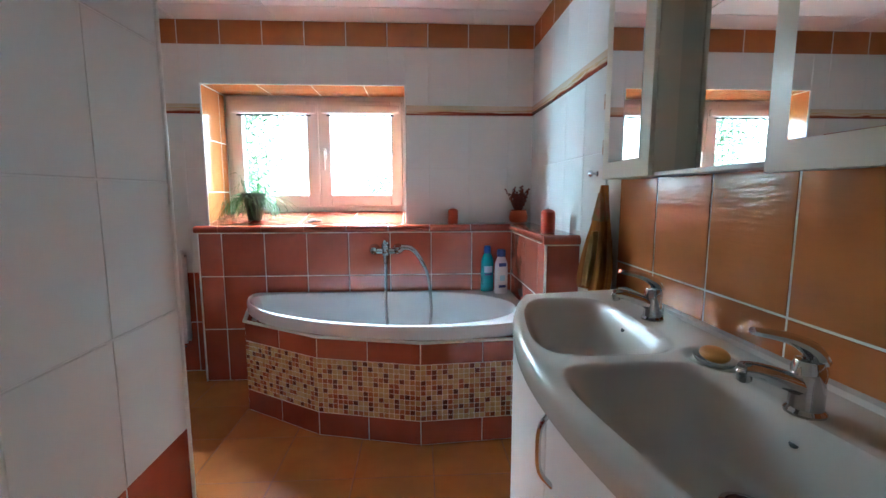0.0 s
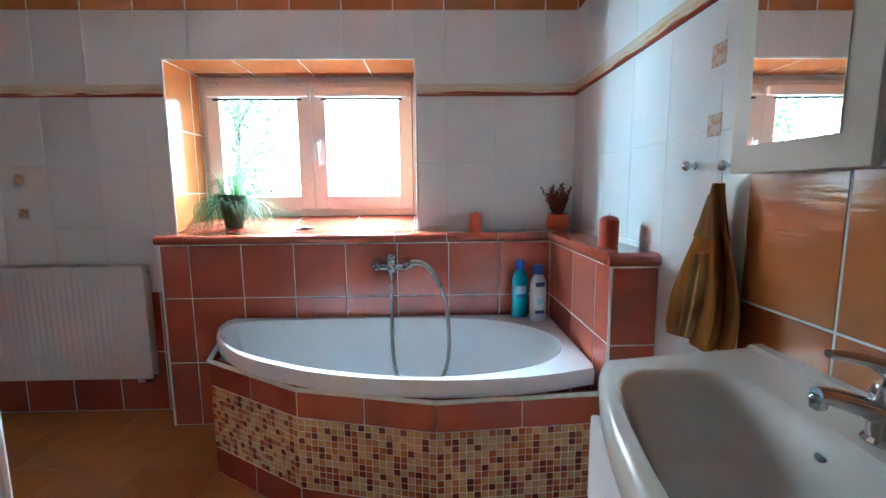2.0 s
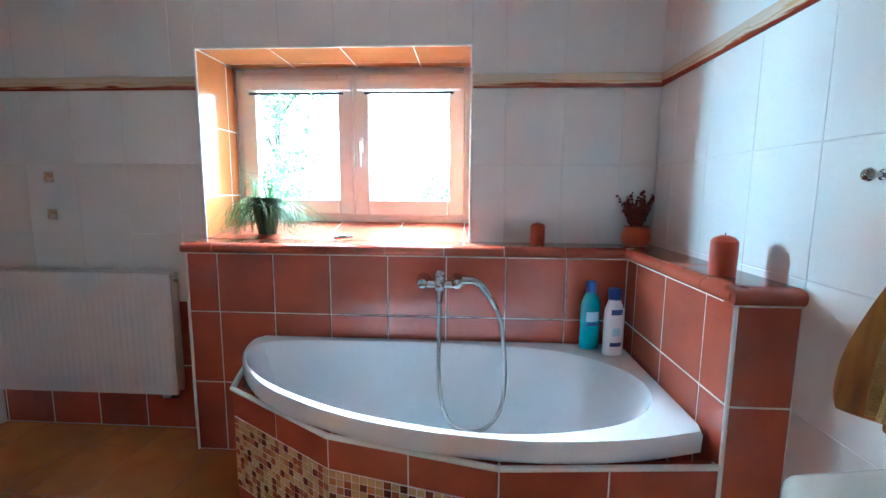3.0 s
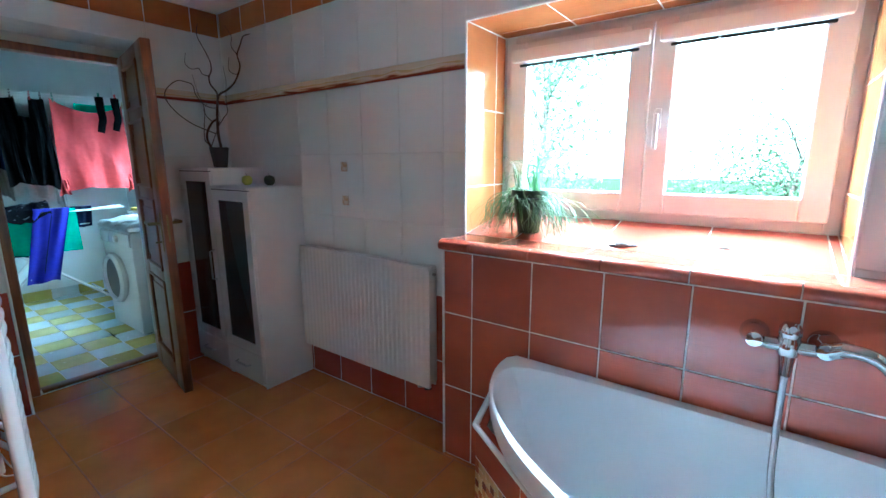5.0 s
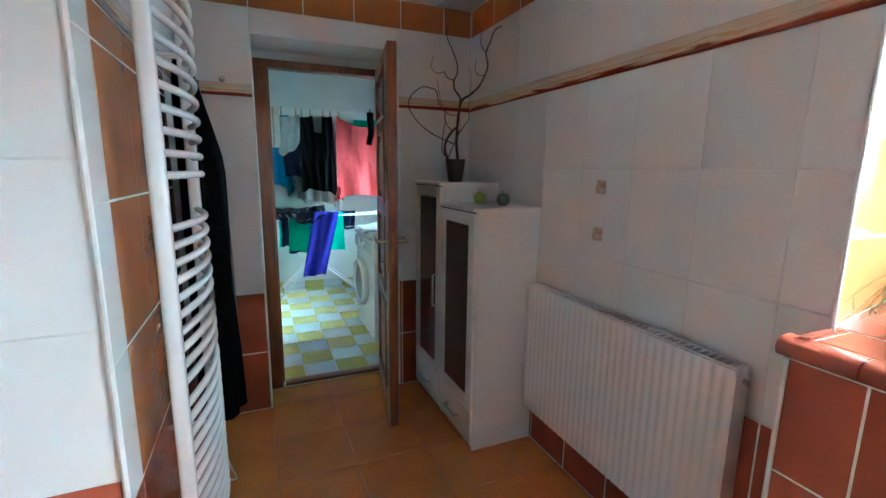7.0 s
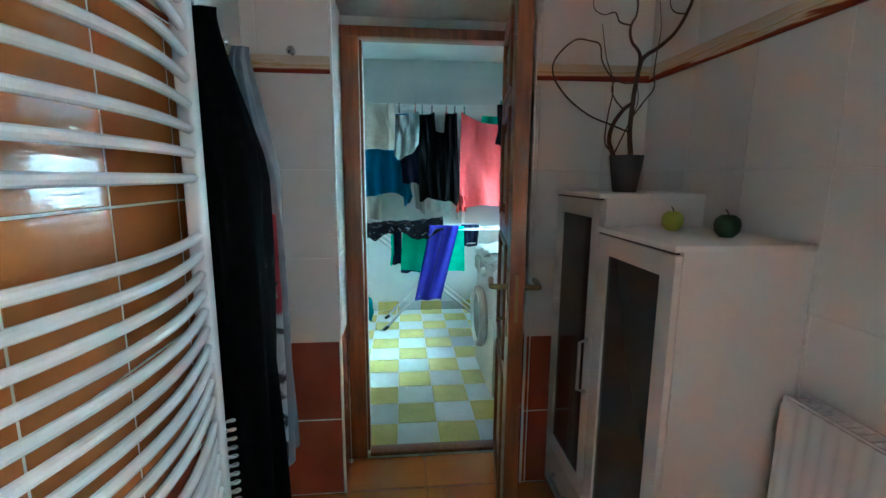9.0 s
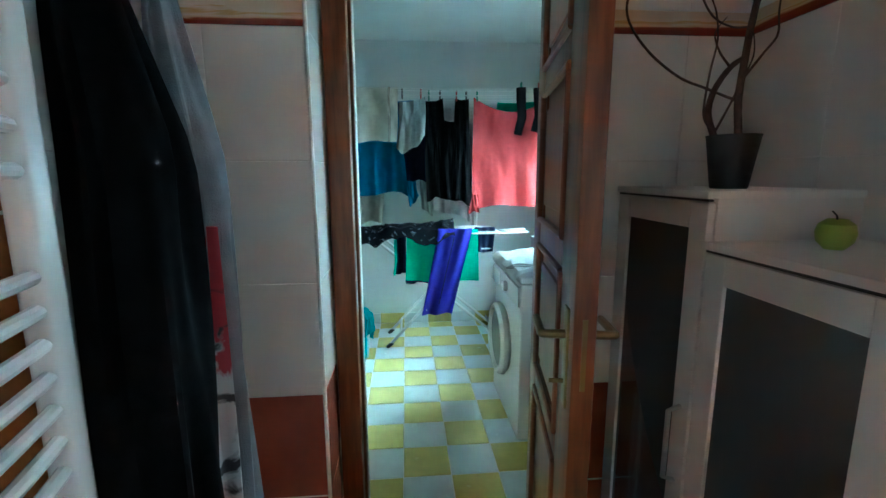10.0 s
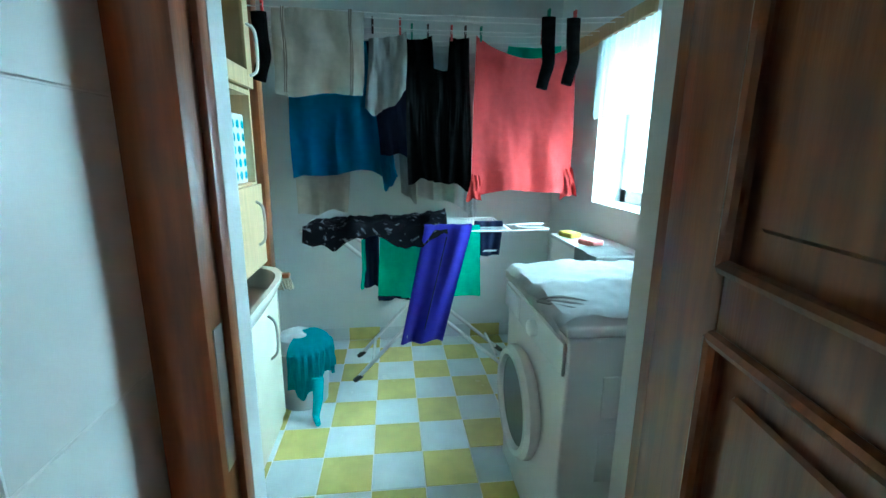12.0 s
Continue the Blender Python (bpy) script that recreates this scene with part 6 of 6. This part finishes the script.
tree((-1.45, 5.8, -1.2), 3.6, 1.05, 15000, 11, "young leafy garden tree outside the bathroom window")
tree((0.45, 7.4, -1.2), 3.1, 1.9, 14000, 12, "small leafy garden shrub outside the window")


def set_glow(n, l, p):
    p.inputs["Base Color"].default_value = (0, 0, 0, 1)
    p.inputs["Emission Color"].default_value, p.inputs["Emission Strength"].default_value = (0.95, 1.0, 0.98, 1), 9.0


setting("backdrop", box(-150, 150, 75, 75.5, -2, 90), simple("bright_sky_haze", set_glow), "bright hazy sky beyond the garden", "sky")

# ---- tiles: bathroom ----
B0, B1, OT = 1.7225, 1.7855, 2.148   # decor band, orange top row
N, Ew, Ww, Tw = wall_plane("n", YN), wall_plane("e", XR), wall_plane("w", XW), wall_plane("s", YT)
Cw, Pw = wall_plane("w", XC), wall_plane("w", XP)
tile_rect(wall_n, N, XW, WX0 + 0.006, 0, 0.689, RED, ou=-0.741)
tile_rect(wall_n, N, XW, WX0, 0.689, B0, CREAM, ou=-0.741, ov=0.689, gap=0.0010)
tile_rect(wall_n, N, WX1, XR, LTOPZ, B0, CREAM, ou=0.32, ov=0.689, gap=0.0010)
for a, c, lo in ((XW, WX0, B1), (WX0, WX1, WZ1), (WX1, XR, B1)):
    tile_rect(wall_n, N, a, c, lo, OT, CREAM, ou=-0.741, ov=B1, ph=0.363, gap=0.0010)
tile_rect(wall_n, N, XW, XR, OT, TOP, ORANGE, ou=-0.741, ov=OT, ph=0.25)
band_strip(wall_n, N, XW, WX0)
band_strip(wall_n, N, WX1, XR)
for z in (1.31, 1.125):
    tile_rect(wall_n, basis((-1.68, YN - 0.0025, z), (1, 0, 0), (0, 0, 1)), -0.026, 0.026, -0.026, 0.026, DECOR, pw=0.0521, ph=0.0521, ou=-0.026, ov=-0.026, gap=0.001, name="decor_insert")
# window reveals
mL = wall_plane("w", WX0)
tile_rect(wall_n, mL, YN, WY, LTOPZ, WZ1, ORANGE, ou=YN, ov=WZ1 - 3 * TH)
mR = wall_plane("e", WX1)
tile_rect(wall_n, mR, -WY, -YN, LTOPZ, WZ1, ORANGE, ou=-YN, ov=WZ1 - 3 * TH)
mT = basis((0, 0, WZ1), (-1, 0, 0), (0, 1, 0))
tile_rect(wall_n, mT, -WX1, -WX0, YN, WY, ORANGE, pw=TH, ph=TW, ou=-WX0, ov=YN)
slope = Vector((0, WY - YN, 1.078 - LTOPZ)).normalized()
mS = basis((0, YN, LTOPZ), (1, 0, 0), slope)
tile_rect(sill, mS, WX0, WX1, 0.0, 0.36, RED, pw=TH, ph=0.36, ou=WX0 - 0.1)
for p, q in (((WX0, LTOPZ), (WX0, WZ1)), ((WX0, WZ1), (WX1, WZ1)), ((WX1, WZ1), (WX1, LTOPZ))):
    part("edge_trim", tube([(p[0], YN - 0.001, p[1]), (q[0], YN - 0.001, q[1])], 0.006, 8), TRIM, wall_n, "white tile edge trim")
# ledge
mF = wall_plane("n", YL)
for z0, z1, ph in ((0, 0.689, TH), (0.689, LBOT, 0.3)):
    tile_rect(ledge, mF, WX0 + 0.006, 1.11, z0, z1, RED, ou=0.059, ov=z0, ph=ph)
    tile_rect(ledge, wall_plane("e", 1.11), -YL, -2.72, z0, z1, RED, ou=-2.72 - 0.145, ov=z0, ph=ph)
    tile_rect(ledge, wall_plane("n", 2.72), 1.11, XR, z0, z1, RED, ou=1.11, ov=z0, ph=ph)
    tile_rect(ledge, wall_plane("e", WX0 + 0.006), -YN, -YL, z0, z1, RED, ou=-YL, ov=z0, ph=ph)
NOSE = {}


def nose(m, length):
    key = round(length, 3)
    if key not in NOSE:
        b = bmesh.new()
        prof = [(0.03, 0.004), (-0.004, 0.004)] + [(-0.004 - 0.016 * math.sin(t), 0.024 - 0.020 * math.cos(t)) for t in [0.3 + 2.3 * k / 7 for k in range(8)]] + [(0.005, 0.048), (0.03, 0.048)]
        ends = [[b.verts.new((s * (length / 2 - 0.0018), y, z)) for y, z in prof] for s in (-1, 1)]
        for k in range(len(prof)):
            b.faces.new((ends[0][k], ends[1][k], ends[1][(k + 1) % len(prof)], ends[0][(k + 1) % len(prof)]))
        b.faces.new(ends[0])
        b.faces.new(ends[1][::-1])
        bmesh.ops.recalc_face_normals(b, faces=b.faces[:])
        me = bpy.data.meshes.new("edge_tile")
        b.to_mesh(me)
        b.free()
        me.materials.append(RED)
        me.polygons.foreach_set("use_smooth", [True] * len(me.polygons))
        me.set_sharp_from_angle(angle=radians(40))
        NOSE[key] = me
    ob = new("edge_tile", NOSE[key])
    ob.parent = ledge
    ob.matrix_basis = m


def nose_run(p, q, step, first):
    p, q = Vector(p), Vector(q)
    total, d, s, run = (q - p).length, (q - p).normalized(), 0.0, first
    turn = math.degrees(math.atan2(d.y, d.x))
    while s < total - 1e-3:
        l = min(run, total - s)
        c = p + d * (s + l / 2)
        nose(pose(c.x, c.y, LBOT, 0, 0, turn), l)
        s, run = s + l, step


nose_run((WX0 - 0.012, YL), (1.11, YL), 0.264, 0.15)
nose_run((1.11, YL), (1.11, 2.72), 0.264, 0.10)
nose_run((1.092, 2.72), (XR - 0.002, 2.72), 0.264, 0.2)
nose_run((WX0 + 0.006, YN), (WX0 + 0.006, YL), 0.264, 0.2)
topm = basis((0, 0, LTOPZ), (1, 0, 0), (0, 1, 0))
tile_rect(ledge, topm, WX0 + 0.036, XR, YL + 0.03, YN, RED, pw=TH, ph=0.3, ou=WX0 - 0.1, ov=YL + 0.03)
tile_rect(ledge, topm, 1.14, XR, 2.75, YL + 0.03, RED, pw=0.3, ph=TH, ou=1.14, ov=2.75)
part("edge_trim", tube([(1.1085, 2.7185, 0), (1.1085, 2.7185, LBOT)], 0.006, 8), TRIM, ledge, "white tile edge trim")
part("edge_trim", tube([(WX0 + 0.006, YL - 0.001, 0), (WX0 + 0.006, YL - 0.001, LBOT)], 0.006, 8), TRIM, ledge, "white tile edge trim")
# tub surround
count = 0
rest_v, rest_f = [], []
cell = 0.0256
MOSDARK = material("dark_mosaic_glaze", (0.19, 0.052, 0.030), 0.15, vary=0.25, scale=9, random_by="o", spread=(0.75, 1.4))
rest_m = []
rnd = random.Random(17)
for k, (a, c) in enumerate(zip(BOXP, BOXP[1:])):
    a, c = Vector((*a, 0)), Vector((*c, 0))
    d = (c - a).normalized()
    m = basis(a - d.cross(Vector((0, 0, 1))) * -0.0025, d, (0, 0, 1))
    L = (c - a).length
    n = max(1, round(L / 0.262))
    tile_rect(surround, m, 0, L, 0, 0.122, RED, pw=L / n, ph=0.2, ou=0, ov=0)
    tile_rect(surround, m, 0, L, 0.403, 0.508, RED, pw=L / n, ph=0.2, ou=0, ov=0.403)
    cols = int(L / cell)
    w = L / cols
    rows_n = 11
    h = (0.402 - 0.123) / rows_n
    me = tile_mesh("mosaic_tile", w - 0.0035, h - 0.0035, MOSAIC, 0.005, 0.0012)
    med = tile_mesh("dark_mosaic_tile", w - 0.0035, h - 0.0035, MOSDARK, 0.005, 0.0012)
    for i in range(cols):
        for j in range(rows_n):
            mm = m @ pose((i + 0.5) * w, 0.123 + (j + 0.5) * h, 0)
            dark = ((2 * i + 3 * j + (i // 5)) % 7 == 0 and rnd.random() < 0.88) or ((i + 3 * j) % 8 == 5 and rnd.random() < 0.75)
            if k == 2 and count < 290:
                count += 1
                ob = new("mosaic_tile", med if dark else me)
                ob.parent = surround
                ob.matrix_basis = mm
            else:
                o = len(rest_v)
                rest_v += [mm @ v.co for v in me.vertices]
                rest_f += [tuple(q + o for q in p.vertices) for p in me.polygons]
                rest_m += [int(dark)] * len(me.polygons)
me = bpy.data.meshes.new("mosaic_field")
me.from_pydata(rest_v, [], rest_f)
me.materials.append(MOSAIC)
me.materials.append(MOSDARK)
me.polygons.foreach_set("material_index", rest_m)
ob = new("mosaic_field", me)
ob.parent = surround
tagged(ob, "small beige, brown and red mosaic tiles", kind="stuff")
# top of the surround in red tile strips
for k, (a, c) in enumerate(zip(BOXP, BOXP[1:])):
    a, c = Vector((*a, 0.5125)), Vector((*c, 0.5125))
    d = (c - a).normalized()
    m = basis(a, d, Vector((-d.y, d.x, 0)))
    L = (c - a).length
    tile_rect(surround, m, 0.004, L - 0.004, 0.006, 0.034, RED, pw=L / max(1, round(L / 0.262)), ph=0.1, ou=0.0, ov=0.006)
# right wall
for z0, z1, mat, oz in ((0, 0.689, CREAM, 0), (0.689, B0, CREAM, 0.689)):
    tile_rect(wall_e, Ew, -YN, -2.33, z0, z1, mat, ou=-2.72, ov=oz, gap=0.0010)
tile_rect(wall_e, Ew, -2.33, -YS, 0, 1.30, ORANGE, ou=-1.807, ov=0.950 - 3 * TH)
tile_rect(wall_e, Ew, -2.33, -YS, 1.30, B0, CREAM, ou=-1.807, ov=0.689, gap=0.0010)
tile_rect(wall_e, Ew, -YN, -YS, B1, OT, CREAM, ou=-2.72, ov=B1, ph=0.363, gap=0.0010)
tile_rect(wall_e, Ew, -YN, -YS, OT, TOP, ORANGE, ou=-2.72, ov=OT, ph=0.25)
band_strip(wall_e, Ew, -YN, -YS)
for z in (1.580, 1.397):
    tile_rect(wall_e, basis((XR - 0.0025, 2.480, z), (0, -1, 0), (0, 0, 1)), -0.03, 0.03, -0.03, 0.03, DECOR, pw=0.0601, ph=0.0601, ou=-0.03, ov=-0.03, gap=0.001, name="decor_insert")
# wall behind the start
Sw = basis((0, YS + 0.0025, 0), (-1, 0, 0), (0, 0, 1))
tile_rect(wall_s, Sw, -XR, -XP, 0, B0, CREAM, ou=-XR, gap=0.0010)
tile_rect(wall_s, Sw, -XR, -XP, B1, OT, CREAM, ou=-XR, ov=B1, ph=0.363, gap=0.0010)
tile_rect(wall_s, Sw, -XR, -XP, OT, TOP, ORANGE, ou=-XR, ov=OT, ph=0.25)
band_strip(wall_s, Sw, -XR, -XP)
# door wall
for a, c in ((YT, DY0), (DY1, YN)):
    tile_rect(wall_w, Ww, a, c, 0, 0.689, RED, ou=DY0)
    tile_rect(wall_w, Ww, a, c, 0.689, B0, CREAM, ou=DY0, ov=0.689, gap=0.0010)
    tile_rect(wall_w, Ww, a, c, B1, OT, CREAM, ou=DY0, ov=B1, ph=0.363, gap=0.0010)
    band_strip(wall_w, Ww, a, c)
tile_rect(wall_w, Ww, DY0, DY1, 2.03, OT, CREAM, ou=DY0, ov=B1, ph=0.363, gap=0.0010)
tile_rect(wall_w, Ww, YT, YN, OT, TOP, ORANGE, ou=DY0, ov=OT, ph=0.25)
rev = wall_plane("s", DY0)
tile_rect(wall_w, rev, -XW, -DX, 0, 0.689, RED, ou=-XW)
tile_rect(wall_w, rev, -XW, -DX, 0.689, 2.03, CREAM, ou=-XW, ov=0.689, gap=0.0010)
rev = wall_plane("n", DY1)
tile_rect(wall_w, rev, DX, XW, 0, 0.689, RED, ou=DX)
tile_rect(wall_w, rev, DX, XW, 0.689, 2.03, CREAM, ou=DX, ov=0.689, gap=0.0010)
for y in (DY0, DY1):
    part("edge_trim", tube([(XW + 0.001, y, 0), (XW + 0.001, y, 2.03)], 0.006, 8), TRIM, wall_w, "white tile edge trim")
# towel wall
tile_rect(wall_t, Tw, -XC, -XC + 0.135, 0.60, B0, CREAM, pw=0.2, ou=-XC, ov=0.60, gap=0.0010)
tile_rect(wall_t, Tw, -XC + 0.135, 2.36, 0, 0.60, RED, ou=-XC + 0.135, ov=0.60 - 2 * TH)
tile_rect(wall_t, Tw, -XC, -XC + 0.135, 0, 0.60, RED, pw=0.2, ou=-XC, ov=0.60 - 2 * TH)
tile_rect(wall_t, Tw, -XC + 0.135, 2.36, 0.60, B0, ORANGE, ou=-XC + 0.135, ov=0.60)
tile_rect(wall_t, Tw, 2.36, -XW, 0, 0.689, RED, ou=2.36)
tile_rect(wall_t, Tw, 2.36, -XW, 0.689, B0, CREAM, ou=2.36, ov=0.689, gap=0.0010)
tile_rect(wall_t, Tw, -XC, -XW, B1, OT, CREAM, ou=2.36, ov=B1, ph=0.363, gap=0.0010)
tile_rect(wall_t, Tw, -XC, -XW, OT, TOP, ORANGE, ou=2.36, ov=OT, ph=0.25)
band_strip(wall_t, Tw, -XC, -XW)
tile_rect(wall_c, Cw, 0.5, YT, 0, 0.689, RED, ou=YT, ov=0)
tile_rect(wall_c, Cw, 0.5, YT, 0.689, TOP, CREAM, ou=YT, ov=0.689, gap=0.0010)
part("edge_trim", tube([(XC, YT, 0), (XC, YT, TOP)], 0.007, 8), TRIM, wall_t, "white tile edge trim")
# partition
tile_rect(wall_p, Pw, YS, YP, 0, 0.55, RED, ou=YP, ov=0.55 - 2 * TH)
tile_rect(wall_p, Pw, YS, YP, 0.55, TOP, CREAM, ou=YP, ov=0.55, gap=0.003)
tile_rect(wall_p, wall_plane("s", YP), -XP, -XP + 0.10, 0, 0.55, RED, pw=0.11, ou=-XP, ov=0.55 - 2 * TH)
tile_rect(wall_p, wall_plane("s", YP), -XP, -XP + 0.10, 0.55, TOP, CREAM, pw=0.11, ou=-XP, ov=0.55, gap=0.003)
part("edge_trim", tube([(XP, YP, 0), (XP, YP, TOP)], 0.007, 8), TRIM, wall_p, "white tile edge trim")
# floors
FT = 0.3433
flo = basis((0, 0, 0), (1, 0, 0), (0, 1, 0))
tile_rect(floor, flo, XW, XC, YT, YN, FLOOR, pw=FT, ph=FT, ou=0.222, ov=2.447)
tile_rect(floor, flo, XC, XR, 0.5, YN, FLOOR, pw=FT, ph=FT, ou=0.222, ov=2.447)
tile_rect(floor, flo, XP, XR, YS, 0.5, FLOOR, pw=FT, ph=FT, ou=0.222, ov=2.447)
tile_rect(floor, flo, DX, XW, DY0, DY1, FLOOR, pw=FT, ph=FT, ou=0.222, ov=2.447)
# laundry floor and skirting
YEL = material("yellow_floor_tile", (0.60, 0.50, 0.16), 0.25, vary=0.08, scale=8, bump=0.04, random_by="o", rough_vary=0.06)
GRY = material("pale_grey_floor_tile", (0.66, 0.70, 0.70), 0.25, vary=0.05, scale=8, bump=0.04, random_by="o", rough_vary=0.06)
tile_rect(slab, basis((0, 0, LZ), (1, 0, 0), (0, 1, 0)), LX, DX - 0.080, LY0, LY1, None, pw=0.2145, ph=0.2145, ou=-4.006, ov=2.662 - LO, gap=0.003, pick=lambda i, j: GRY if (i + j) % 2 else YEL)
tile_rect(back, wall_plane("w", LX + 0.005), LY0, LY1, LZ, LZ + 0.095, None, pw=0.2145, ph=0.2, ou=2.662 - LO, ov=LZ, gap=0.003, pick=lambda i, j: YEL if i % 2 else GRY)
